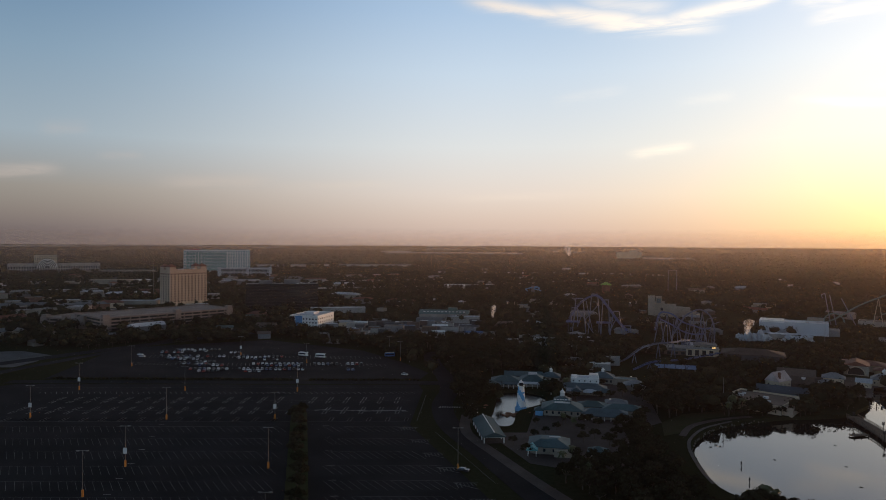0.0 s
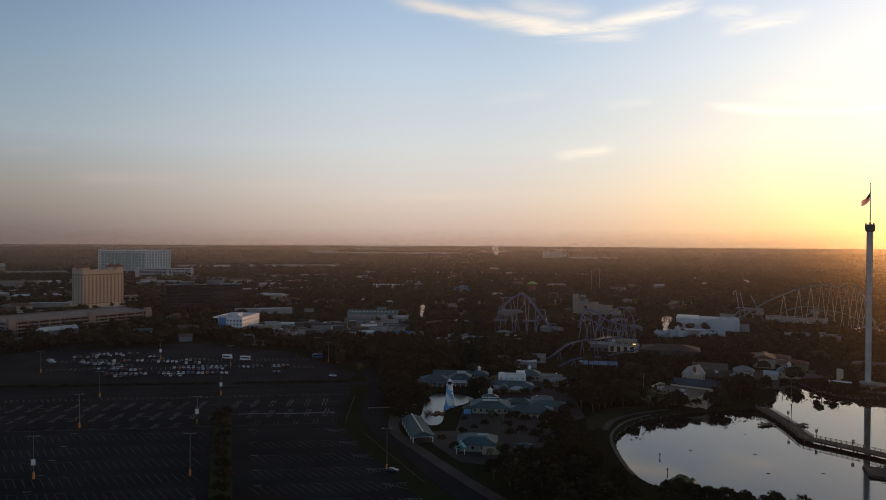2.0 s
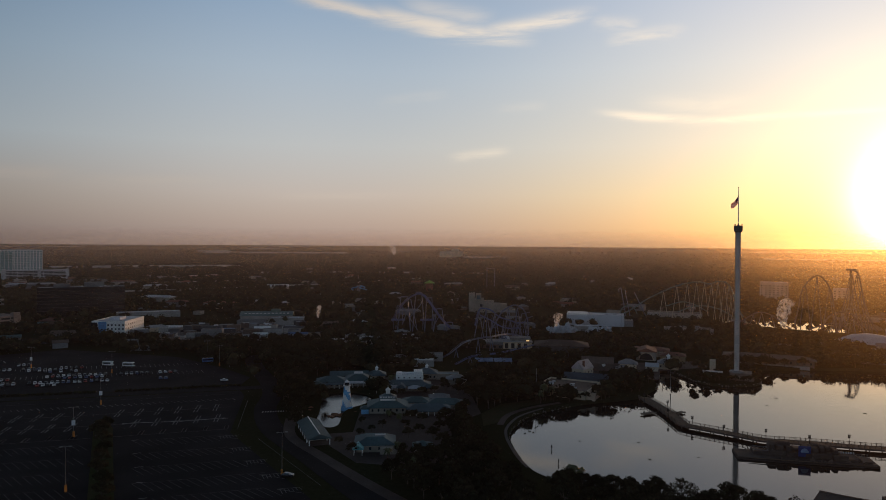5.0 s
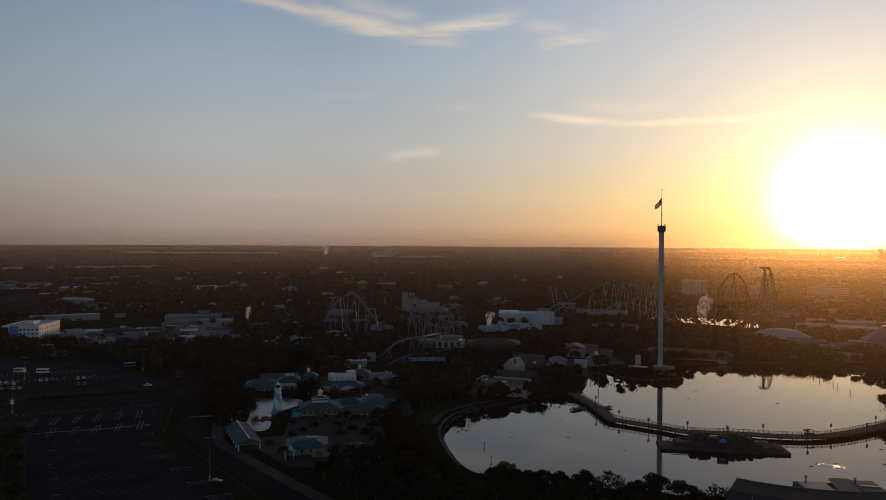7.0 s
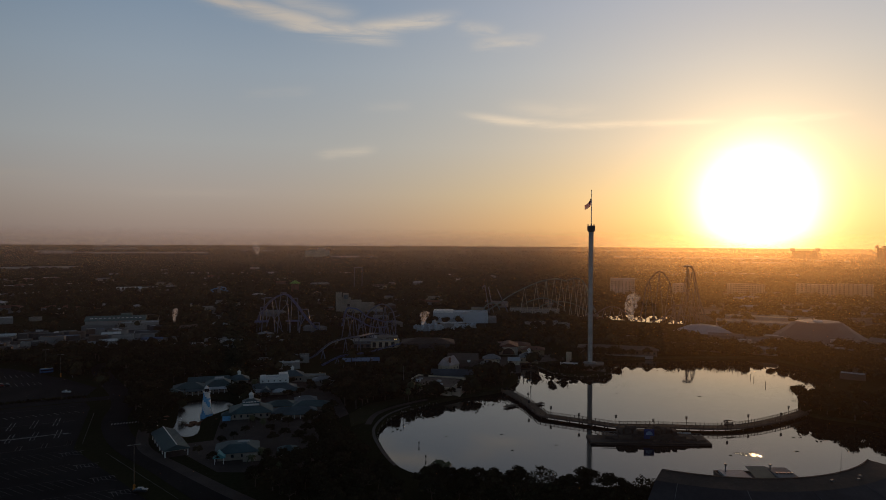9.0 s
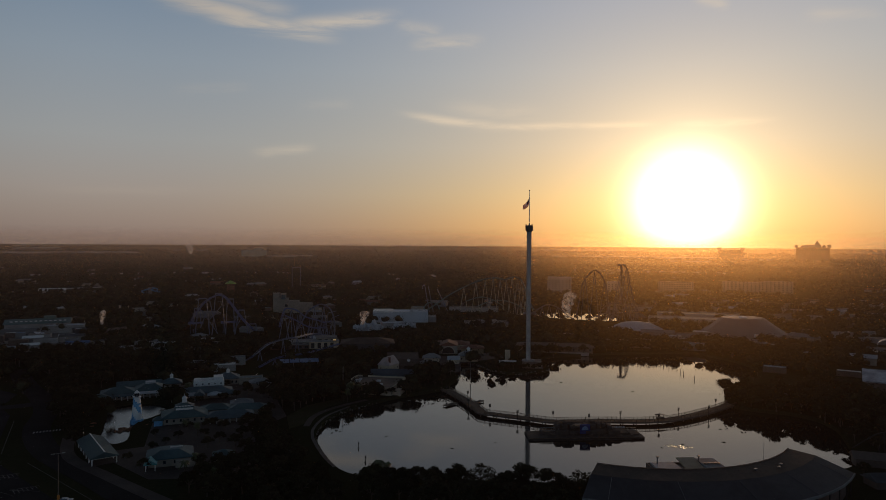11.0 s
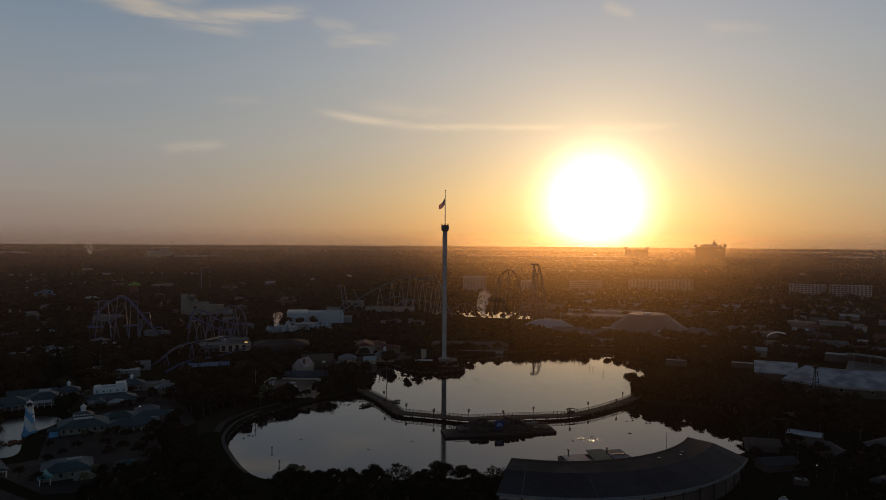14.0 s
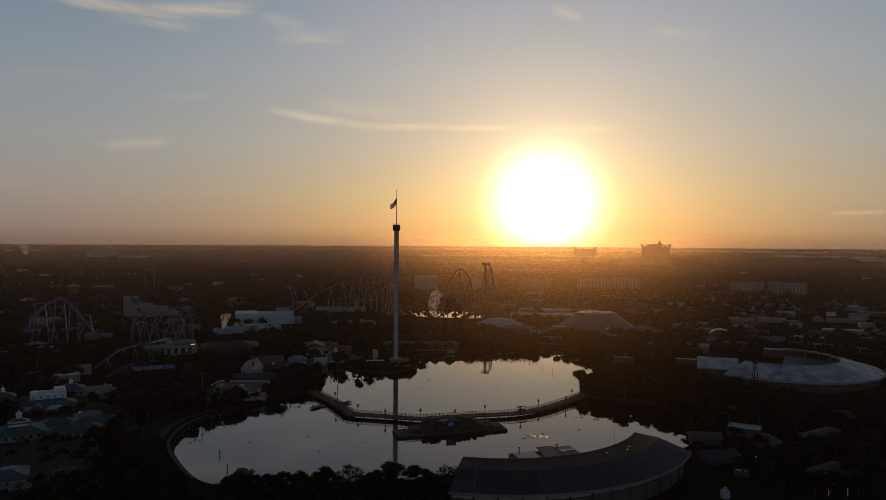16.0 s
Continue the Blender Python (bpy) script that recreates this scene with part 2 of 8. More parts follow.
def sweep(points, radius, n=6):
    """A bent tube along points, as one mesh."""
    bm = bmesh.new()
    rings = []
    pts = [Vector(p) for p in points]
    for k, p in enumerate(pts):
        d = (pts[min(k + 1, len(pts) - 1)] - pts[max(k - 1, 0)]).normalized()
        side = d.cross(Vector((0, 0, 1)))
        side = side.normalized() if side.length > 0.05 else Vector((1, 0, 0))
        up = side.cross(d)
        rings.append([bm.verts.new(p + radius * (math.cos(a) * side + math.sin(a) * up)) for a in (2 * math.pi * j / n for j in range(n))])
    for a, b in zip(rings, rings[1:]):
        for j in range(n):
            bm.faces.new((a[j], a[(j + 1) % n], b[(j + 1) % n], b[j]))
    bm.faces.new(rings[0][::-1])
    bm.faces.new(rings[-1])
    return bm


def smooth_line(points, step=4):
    """Catmull-Rom through points."""
    p = [Vector(points[0])] + [Vector(q) for q in points] + [Vector(points[-1])]
    out = []
    for k in range(1, len(p) - 2):
        for j in range(step):
            t = j / step
            a, b, c, d = p[k - 1], p[k], p[k + 1], p[k + 2]
            out.append(0.5 * ((2 * b) + (c - a) * t + (2 * a - 5 * b + 4 * c - d) * t * t + (3 * b - a - 3 * c + d) * t ** 3))
    return out + [p[-2]]


def turn_to(x, y, deg=0.0, z=2.0):
    return pose(x, y, z, 0, 0, deg)


def inside(p, poly):
    x, y = p
    hit = False
    for (ax, ay), (bx, by) in zip(poly, poly[1:] + poly[:1]):
        if (ay > y) != (by > y) and x < (bx - ax) * (y - ay) / (by - ay) + ax:
            hit = not hit
    return hit


CLEAR = []  # plan outlines where no tree may stand


def clear_rect(x, y, w, d, deg, margin=1.5):
    c, s = math.cos(radians(deg)), math.sin(radians(deg))
    CLEAR.append([(x + c * u - s * v, y + s * u + c * v) for u, v in ((-w / 2 - margin, -d / 2 - margin), (w / 2 + margin, -d / 2 - margin), (w / 2 + margin, d / 2 + margin), (-w / 2 - margin, d / 2 + margin))])


# ---------------------------------------------------------------- land, lake and pond
LAKE = [(110, 291), (104, 279), (101, 267), (98, 249), (97, 234), (102, 222), (116, 211), (136, 198), (158, 182), (176, 166), (200, 152), (225, 146),
        (250, 141), (271, 139), (288, 149), (303, 160), (318, 172), (327, 186), (327, 200), (320, 211), (316, 222), (321, 233), (343, 248), (382, 264), (418, 279), (434, 302), (441, 330),
        (439, 351), (409, 369), (379, 381), (348, 388), (324, 391), (309, 374), (303, 360), (294, 350), (280, 350), (268, 354), (262, 364), (263, 382),
        (264, 402), (247, 402), (236, 376), (228, 358), (214, 345), (205, 337), (188, 333), (170, 331), (152, 325), (136, 318), (122, 307)]
POND = [(31, 380), (38, 384), (49, 383), (57, 372), (55, 358), (48, 349), (42, 344), (37, 334), (33, 314), (27, 311), (23, 324), (26, 342), (29, 363)]
LAGOON = [(480, 640), (505, 580), (535, 534), (560, 540), (585, 575), (602, 600), (566, 646), (530, 676), (500, 668)]
POOL = [(582, 548), (598, 532), (622, 560), (655, 600), (640, 606), (612, 580)]
WATERS = [LAKE, POND, LAGOON, POOL]


def rounded(poly):
    return [(p.x, p.y) for p in smooth_line([(x, y, 0) for x, y in poly + poly[:1]], 3)[:-1]]


def build_land():
    verts, edges, holes = [], [], []
    for poly in WATERS:
        r = rounded(poly)
        holes.append(r)
        n = len(verts)
        verts += r
        edges += [(n + k, n + (k + 1) % len(r)) for k in range(len(r))]
    for radius, count in ((900, 40), (1500, 48), (2300, 64), (3200, 80), (4100, 96), (4850, 120)):
        n = len(verts)
        verts += [(radius * math.sin(2 * math.pi * k / count), radius * math.cos(2 * math.pi * k / count)) for k in range(count)]
        edges += [(n + k, n + (k + 1) % count) for k in range(count)]
    vs, es, fs, *_ = geometry.delaunay_2d_cdt([Vector(v) for v in verts], edges, [], 0, 0.001)
    rise = lambda r: 2.0 + 58.0 * max(0.0, (r - 2000.0) / 2850.0) ** 1.5
    pts = [(v.x, v.y, rise(v.length)) for v in vs]
    faces = []
    for f in fs:
        c = sum((vs[k] for k in f), Vector((0, 0))) / len(f)
        if c.length < 4850 and not any(inside(c, h) for h in holes):
            faces.append(tuple(f))
    # banks down into the water
    for h in holes:
        n = len(pts)
        pts += [(x, y, 2.0) for x, y in h] + [(x, y, -1.5) for x, y in h]
        k = len(h)
        faces += [(n + j, n + (j + 1) % k, n + k + (j + 1) % k, n + k + j) for j in range(k)]
    tagged(new("ground", mesh_of("ground", pts, faces, M_LAND)), "flat dark wooded land reaching the hazy horizon", "ground", kind="structure")
    for name, poly, z, label in (("lake", LAKE, 0.0, "calm dark lake mirroring the dawn sky"), ("pond", POND, 0.9, "small ornamental pond around the lighthouse"), ("lagoon", LAGOON, 0.5, "bright lagoon below the roller coaster"), ("pool", POOL, 0.5, "small bright pool among dark trees")):
        r = rounded(poly)
        n = len(r)
        me = mesh_of(name, [(x, y, z) for x, y in r] + [(x, y, z - 0.4) for x, y in r], [tuple(range(n))] + [(j, (j + 1) % n, n + (j + 1) % n, n + j) for j in range(n)], M_POND if name == "pond" else M_WATER)
        tagged(new(name, me), label, "water", kind="structure")


build_land()


# ---------------------------------------------------------------- morning haze: thin veils of mist lit by sun and sky
VEILS = (150.0, 480.0, 950.0, 1700.0, 2400.0, 3200.0, 4000.0, 4800.0)
HAZE_LENGTH = (15000.0, 14000.0, 11500.0, 9000.0, 7000.0, 5500.0, 4500.0)


def haze(near, far, length):
    m = bpy.data.materials.new("mist")
    m.use_nodes = True
    tr = m.node_tree
    tr.nodes.clear()
    out = tr.nodes.new("ShaderNodeOutputMaterial")
    sep = tr.nodes.new("ShaderNodeSeparateXYZ")
    tr.links.new(tr.nodes.new("ShaderNodeNewGeometry").outputs["Position"], sep.inputs[0])
    z = Sock(tr, sep.outputs[2])
    # mist thickens upward as the layer reaches further out
    left = ((z - 2.0) * (-1.0 / 85.0) + 1.0).op("MAXIMUM", 0.01)
    reach = ((left.op("POWER", -1.0) * near).op("MINIMUM", far) - near).op("MAXIMUM", 0.0)
    dense = ((reach * (-1.0 / length)).op("EXPONENT") * -1.0 + 1.0) * z.smooth(87.0 + near * 0.022, 87.0 - near * 0.006)
    clear = tr.nodes.new("ShaderNodeBsdfTransparent")
    lit = tr.nodes.new("ShaderNodeBsdfTranslucent")
    lit.inputs[0].default_value = (0.80, 0.62, 0.66, 1)
    # droplets send most of the sunlight on ahead
    ahead = tr.nodes.new("ShaderNodeBsdfRefraction")
    ahead.inputs["Color"].default_value, ahead.inputs["Roughness"].default_value, ahead.inputs["IOR"].default_value = (1.0, 0.72, 0.31, 1), 0.86, 1.3
    both = tr.nodes.new("ShaderNodeMixShader")
    both.inputs[0].default_value = 0.42
    tr.links.new(lit.outputs[0], both.inputs[1])
    tr.links.new(ahead.outputs[0], both.inputs[2])
    mix = tr.nodes.new("ShaderNodeMixShader")
    tr.links.new(dense.s, mix.inputs[0])
    tr.links.new(clear.outputs[0], mix.inputs[1])
    tr.links.new(both.outputs[0], mix.inputs[2])
    tr.links.new(mix.outputs[0], out.inputs[0])
    n = 360
    top = EYE[2] + near * 0.0225
    v = [(near * math.sin(2 * math.pi * k / n), near * math.cos(2 * math.pi * k / n), h) for h in (2.0, top) for k in range(n)]
    me = mesh_of("mist", v, [(k, (k + 1) % n, n + (k + 1) % n, n + k) for k in range(n)], m, True)
    tagged(new("mist", me), "thin morning mist over the plain", "mist", kind="structure")


for near, far, length in zip(VEILS, VEILS[1:], HAZE_LENGTH):
    haze(near, far, length)

# ---------------------------------------------------------------- parking lots
LOT = [(-360, 300), (-250, 396), (-14, 399), (-11, 385), (-15, 312), (16, 221), (42, 150), (60, 100), (-360, 100)]
LOT2 = [(-244, 412), (-256, 530), (-150, 578), (-62, 524), (-26, 470), (-9, 436), (-15, 410)]
STALL = Vector((-0.53, 0.848))


def flat_sheet(name, poly, z, mat, label, category, depth=0.35):
    n = len(poly)
    verts = [(x, y, z) for x, y in poly] + [(x, y, z - depth) for x, y in poly]
    me = mesh_of(name, verts, [tuple(range(n))] + [(j, n + j, n + (j + 1) % n, (j + 1) % n) for j in range(n)], mat)
    bm = bmesh.new()
    bm.from_mesh(me)
    bmesh.ops.recalc_face_normals(bm, faces=bm.faces[:])
    bm.to_mesh(me)
    bm.free()
    CLEAR.append(list(poly))
    return tagged(new(name, me), label, category, kind="structure")


class Strokes:
    """Painted lines, gathered into one sheet."""

    def __init__(self, z):
        self.v, self.f, self.z = [], [], z

    def line(self, a, b, w=0.16):
        a, b = Vector(a), Vector(b)
        s = (b - a).normalized()
        s = Vector((-s.y, s.x)) * w / 2
        n = len(self.v)
        self.v += [(*(a + s), self.z), (*(a - s), self.z), (*(b - s), self.z), (*(b + s), self.z)]
        self.f.append((n, n + 1, n + 2, n + 3))

    def done(self, name, label, mat=None):
        tagged(new(name, mesh_of(name, self.v, self.f, mat or M_PAINT)), label, "road marking", kind="structure")


def build_lots():
    flat_sheet("parking_lot", LOT, 2.06, M_ASPHALT, "wide empty dark asphalt parking lot", "parking lot")
    flat_sheet("parking_lot", LOT2, 2.07, M_ASPHALT, "asphalt parking lot with rows of parked cars", "parking lot")
    s, faint = Strokes(2.10), Strokes(2.10)
    median = lambda y: -71 + (333 - y) * 0.205
    for row in (307.5, 288.5, 270.5, 253.0, 237.0, 222.0, 207.0, 192.0, 177.0, 162.0, 147.0):
        tilt = lambda x: row + (x + 75) * 0.022
        x = -330.0
        while x < 40:
            a = Vector((x, tilt(x)))
            b = a - STALL * 10.5
            if inside(a, LOT) and inside(b, LOT) and inside((a.x + 9, a.y), LOT) and abs(a.x - median(a.y)) > 9:
                faint.line(a, b, 0.13)
            x += 3.0
        for x0 in range(-330, 30, 15):
            if all(inside((q, tilt(q)), LOT) and abs(q - median(row)) > 8 for q in (x0, x0 + 15)):
                faint.line((x0, tilt(x0) + 0.2), (x0 + 15, tilt(x0 + 15) + 0.2), 0.11)
        # hatched ends of the rows beside the drive
        edge = max((q for q in range(-20, 40) if inside((q, row - 5), LOT)), default=None)
        if edge is not None:
            for k in range(6):
                faint.line((edge - 7 + k * 1.3, row - 0.6), (edge - 6.2 + k * 1.3, row - 5.5 + k * 0.5), 0.24)
            faint.line((edge - 8, row - 0.4), (edge + 0.8, row - 0.4), 0.26)
            faint.line((edge - 8, row - 0.4), (edge + 0.8, row - 6.5), 0.26)
    ahead = Vector((0.05, 1.0))
    for row, x0, x1, near, far in ((359, -205, -17, -6.8, 6.8), (337.5, -212, -17, -6.8, 6.8), (316.5, -216, -17, 0.4, 6.6)):
        x = x0
        while x < x1:
            y = row + (x + 75) * 0.022
            if abs(x - median(y)) > 5:
                for off in (0.0, 1.6):
                    a, b = Vector((x + off, y)) + ahead * near, Vector((x + off, y)) + ahead * far
                    s.line(a, Vector((x + off, y)) + ahead * min(-0.5, near + 5) if near < 0 else b, 0.26)
                    s.line(Vector((x + off, y)) + ahead * 0.5, b, 0.26)
                for v in (near, far):
                    faint.line(Vector((x, y)) + ahead * v, Vector((x + 1.6, y)) + ahead * v, 0.2)
            x += 9.0
        faint.line((x0, row + (x0 + 75) * 0.022), (x1, row + (x1 + 75) * 0.022), 0.24)
    # pale broken smear across the bays
    rng = random.Random(6)
    at = Vector((-64.0, 338.2))
    while at.x < -20:
        nxt = at + Vector((rng.uniform(1.5, 3.5), rng.uniform(-0.7, 0.7) + (337.4 - at.y) * 0.2))
        s.line(at, nxt, rng.uniform(0.35, 1.1))
        if rng.random() < 0.4:
            faint.line(at + Vector((0, rng.uniform(-1.6, 1.6))), nxt + Vector((1.0, rng.uniform(-1.6, 1.6))), rng.uniform(0.3, 0.7))
        at = nxt
    # end ticks of the lower rows
    for row in (307.5, 288.5, 270.5, 253.0, 237.0, 222.0):
        q = median(row) + 11
        s.line((q, row + 1.5), (q + 2.8, row + 1.6), 0.32)
        s.line((q - 76, row + 2.0), (q - 73.4, row + 2.1), 0.32)
    x = -225.0
    while x < -16:
        s.line((x, 379 + (x + 75) * 0.022), (x + 2.6, 374.5 + (x + 75) * 0.022), 0.17)
        x += 3.0
    faint.line((-240, 386), (-16, 391), 0.16)
    faint.line((-12, 318), (-9, 372), 0.2)
    faint.line((-3, 300), (19, 236), 0.16)
    for y in (492, 463):
        x = -215.0
        while x < -40:
            a, b = Vector((x, y + 5)), Vector((x + 2.5, y - 5))
            if inside(a, LOT2) and inside(b, LOT2):
                s.line(a, b, 0.16)
            x += 3.0
    s.done("parking_lines", "white parking bay lines on dark asphalt")
    faint.done("parking_lines", "faint worn parking bay lines on dark asphalt", M_FAINT)
    # planted median, kerb and drive
    bm = bmesh.new()
    for k in range(12):
        y0, y1 = 333 - k * 16, 333 - (k + 1) * 16
        a, b = median(y0), median(y1)
        v = [bm.verts.new(p) for p in ((a - 4, y0, 2.25), (a + 4, y0, 2.25), (b + 4, y1 + 0.6, 2.25), (b - 4, y1 + 0.6, 2.25))]
        low = [bm.verts.new((q.co.x, q.co.y, 2.0)) for q in v]
        bm.faces.new(v[::-1])
        for j in range(4):
            bm.faces.new((v[j], v[(j + 1) % 4], low[(j + 1) % 4], low[j]))
    tagged(part("median", bm, M_GRASS), "planted kerbed strip dividing the parking lot", "median", kind="structure")


build_lots()
CLEAR.append([(-254, 394), (-248, 414), (-10, 414), (-8, 398)])

# drives, paths and roads, each a raised ribbon of its own


def ribbon(name, pts, width, z, mat, label, category="road"):
    line = smooth_line([(x, y, 0) for x, y in pts], 5)
    left, right = [], []
    for k, p in enumerate(line):
        d = (line[min(k + 1, len(line) - 1)] - line[max(k - 1, 0)]).normalized()
        n = Vector((-d.y, d.x, 0)) * width / 2
        left.append((p.x + n.x, p.y + n.y)), right.append((p.x - n.x, p.y - n.y))
    v = [(x, y, z) for x, y in left] + [(x, y, z) for x, y in right] + [(x, y, z - 0.3) for x, y in left] + [(x, y, z - 0.3) for x, y in right]
    n = len(line)
    f = []
    for k in range(n - 1):
        f += [(k, n + k, n + k + 1, k + 1), (2 * n + k, k, k + 1, 2 * n + k + 1), (n + k, 3 * n + k, 3 * n + k + 1, n + k + 1)]
    CLEAR.append(left + right[::-1])
    return tagged(new(name, mesh_of(name, v, f, mat)), label, category, kind="structure")


def crosswalk(x, y):
    s = Strokes(2.17)
    for k in range(9):
        s.line((x + k * 1.25, y - 0.05 * k), (x + 0.35 + k * 1.25, y + 2.6 - 0.05 * k), 0.55)
    s.done("crosswalk", "white striped crosswalk on the asphalt drive")


def build_roads():
    crosswalk(-1.2, 344.0)
    ribbon("drive", [(-10, 520), (-6, 470), (2, 420), (4, 385), (0, 350), (4, 310), (18, 268), (33, 222), (52, 175), (70, 120)], 11, 2.12, M_ASPHALT, "curving asphalt drive beside the parking lot")
    ribbon("pavement", [(12, 330), (11, 300), (22, 268), (36, 232), (52, 196)], 5, 2.16, M_PAVE, "pale paved walk along the drive", "pavement")
    ribbon("drive", [(-260, 402), (-150, 404), (-14, 405), (8, 404)], 9, 2.11, M_ASPHALT, "asphalt lane between the two parking lots")
    ribbon("road", [(-420, 380), (-330, 430), (-262, 520), (-200, 600), (-150, 640)], 14, 2.10, M_ASPHALT, "dark road behind the parking lots")
    ribbon("road", [(-700, 500), (-520, 530), (-400, 560), (-262, 610), (-150, 660), (-20, 680)], 16, 2.09, M_ASPHALT, "dark road in front of the parking garage")
    flat_sheet("parking_lot", [(-344, 508), (-322, 514), (-287, 495), (-284, 468), (-286, 448), (-303, 447)], 2.08, surface("pale_asphalt", (0.085, 0.085, 0.09), 0.9, 0.3, 0.05, 1.2), "small pale asphalt lot beside the road", "parking lot")
    ribbon("road", [(-284, 419), (-281, 439), (-273, 460), (-259, 496), (-244, 532), (-232, 580), (-218, 607)], 9, 2.13, M_ASPHALT, "dark road with kerbs leading to the garage")
    CLEAR.append([(-376, 539), (-306, 530), (-271, 520), (-254, 554), (-229, 567), (-211, 522), (-223, 466), (-225, 389), (-252, 372)])
    ribbon("highway", [(-1400, 980), (-900, 1060), (-500, 1130), (-200, 1220), (150, 1380), (420, 1600)], 26, 3.2, M_CONC, "pale multi-lane highway across the plain", "highway")
    ribbon("highway", [(-1500, 1250), (-900, 1330), (-400, 1420), (-60, 1500), (60, 1560)], 20, 3.0, M_CONC, "pale highway seen far across the plain", "highway")
    ribbon("path", [(106, 296), (116, 312), (132, 323), (152, 330)], 3, 2.10, M_PAVE, "pale path along the lake shore", "path")
    flat_sheet("plaza", [(20, 300), (34, 258), (58, 246), (78, 262), (82, 300), (104, 318), (112, 362), (118, 400), (96, 432), (60, 424), (64, 378), (60, 352), (46, 336), (38, 300)], 2.05, M_PAVE, "brick-coloured paved plaza between park buildings", "plaza")
    flat_sheet("plaza", [(196, 392), (238, 372), (256, 398), (300, 402), (300, 425), (240, 430), (205, 420)], 2.05, M_PAVE, "paved waterfront plaza at the lake", "plaza")
    flat_sheet("lawn", [(98, 296), (106, 300), (128, 326), (150, 334), (196, 341), (190, 348), (150, 343), (120, 334), (104, 318)], 2.07, M_GRASS, "mown dark green lawn sloping to the lake", "lawn")
    flat_sheet("yard", [(-92, 615), (-60, 594), (10, 580), (34, 600), (34, 700), (-60, 712), (-92, 665)], 2.05, surface("worn_yard", (0.15, 0.145, 0.14), 0.9, 0.35, 0.05, 1.0), "worn grey concrete service yard between sheds", "yard")


build_roads()

# ---------------------------------------------------------------- lamps, cars, buses
M_ORANGE = surface("orange_paint", (0.62, 0.24, 0.05), 0.6, 0.25, 0.5, 3.0)
M_GLASS = surface("dark_glass", (0.025, 0.03, 0.035), 0.12, 0.2, 0.2, 1.0, spec=0.8)
M_TYRE = surface("tyre_rubber", (0.02, 0.02, 0.02), 0.8, 0.2, 1.0, 4.0)
CAR_PAINTS = [surface("car_paint_" + n, c, 0.28, 0.08, 0.5, 4.0, spec=0.7) for n, c in (("white", (0.60, 0.60, 0.60)), ("silver", (0.45, 0.46, 0.48)), ("black", (0.03, 0.03, 0.035)), ("red", (0.30, 0.04, 0.03)), ("blue", (0.07, 0.10, 0.2)))]


def lamp_post(x, y, h, banner, deg=0):
    t = thing("lamp_post", turn_to(x, y, deg), "tall grey lamp post with orange base in the parking lot", "lamp post", "parking lot lamps")
    part("base", tube(tube(bmesh.new(), (0, 0, 0), (0, 0, 2.3), 0.42, 0.40, 10), (0, 0, 2.3), (0, 0, 2.45), 0.40, 0.2, 10), M_ORANGE, t, "orange painted concrete base")
    part("pole", tube(bmesh.new(), (0, 0, 2.4), (0, 0, h), 0.13, 0.07, 8), M_STEEL, t)
    part("arm", box(bmesh.new(), -1.5, -0.06, h - 0.25, 1.5, 0.06, h - 0.1), M_STEEL, t)
    for s in (-1, 1):
        part("lamp_head", box(bmesh.new(), s * 1.5 - 0.5, -0.3, h - 0.3, s * 1.5 + 0.5, 0.3, h - 0.05, 0.05), M_STEEL, t)
    if banner:
        part("sign", box(bmesh.new(), -0.75, -0.28, 5.0, 0.75, -0.2, 7.2, 0.03), M_WHITE, t, "pale section sign")
    return t


for x, y, h, b in ((-119, 252, 15.5, 1), (-65, 251, 15.5, 0), (-131, 319, 15.5, 0), (-80, 321, 13, 1), (-197, 321, 15.5, 1), (-206, 381, 15.5, 1), (-146, 381, 14, 0),
                   (-82, 380, 15.5, 1), (6, 250, 16, 0), (-210, 454, 14, 0), (-119, 222, 15.5, 0), (-49, 186, 15.5, 0), (-185, 252, 15.5, 0), (-150, 500, 14, 1), (-95, 470, 14, 1), (-40, 505, 14, 0), (-30, 480, 14, 0)):
    lamp_post(x, y, h, b, 2)


def car_meshes(paint):
    def body():
        bm = bmesh.new()
        prof = [(-2.2, 0.3), (-2.25, 0.75), (-2.0, 0.95), (-0.95, 1.0), (-0.35, 1.45), (1.05, 1.47), (1.75, 1.0), (2.2, 0.92), (2.25, 0.35)]
        rows = [[bm.verts.new((sx * (0.9 if z < 1.1 else 0.7), y, z)) for y, z in prof] for sx in (-1, 1)]
        n = len(prof)
        for k in range(n):
            bm.faces.new((rows[0][k], rows[0][(k + 1) % n], rows[1][(k + 1) % n], rows[1][k]))
        bm.faces.new(rows[0][::-1]), bm.faces.new(rows[1])
        bmesh.ops.recalc_face_normals(bm, faces=bm.faces[:])
        return bm

    def glass():
        bm = bmesh.new()
        for quad in (((-0.74, -0.93, 1.03), (0.74, -0.93, 1.03), (0.64, -0.42, 1.41), (-0.64, -0.42, 1.41)), ((0.7, 1.68, 1.05), (-0.7, 1.68, 1.05), (-0.62, 1.12, 1.42), (0.62, 1.12, 1.42)),
                     ((0.89, -0.75, 1.04), (0.89, 1.55, 1.04), (0.74, 1.0, 1.4), (0.74, -0.35, 1.4)), ((-0.89, 1.55, 1.04), (-0.89, -0.75, 1.04), (-0.74, -0.35, 1.4), (-0.74, 1.0, 1.4))):
            bm.faces.new([bm.verts.new(Vector(q) * 1.012 + Vector((0, 0, 0.005))) for q in quad])
        return bm
    return body(), glass()


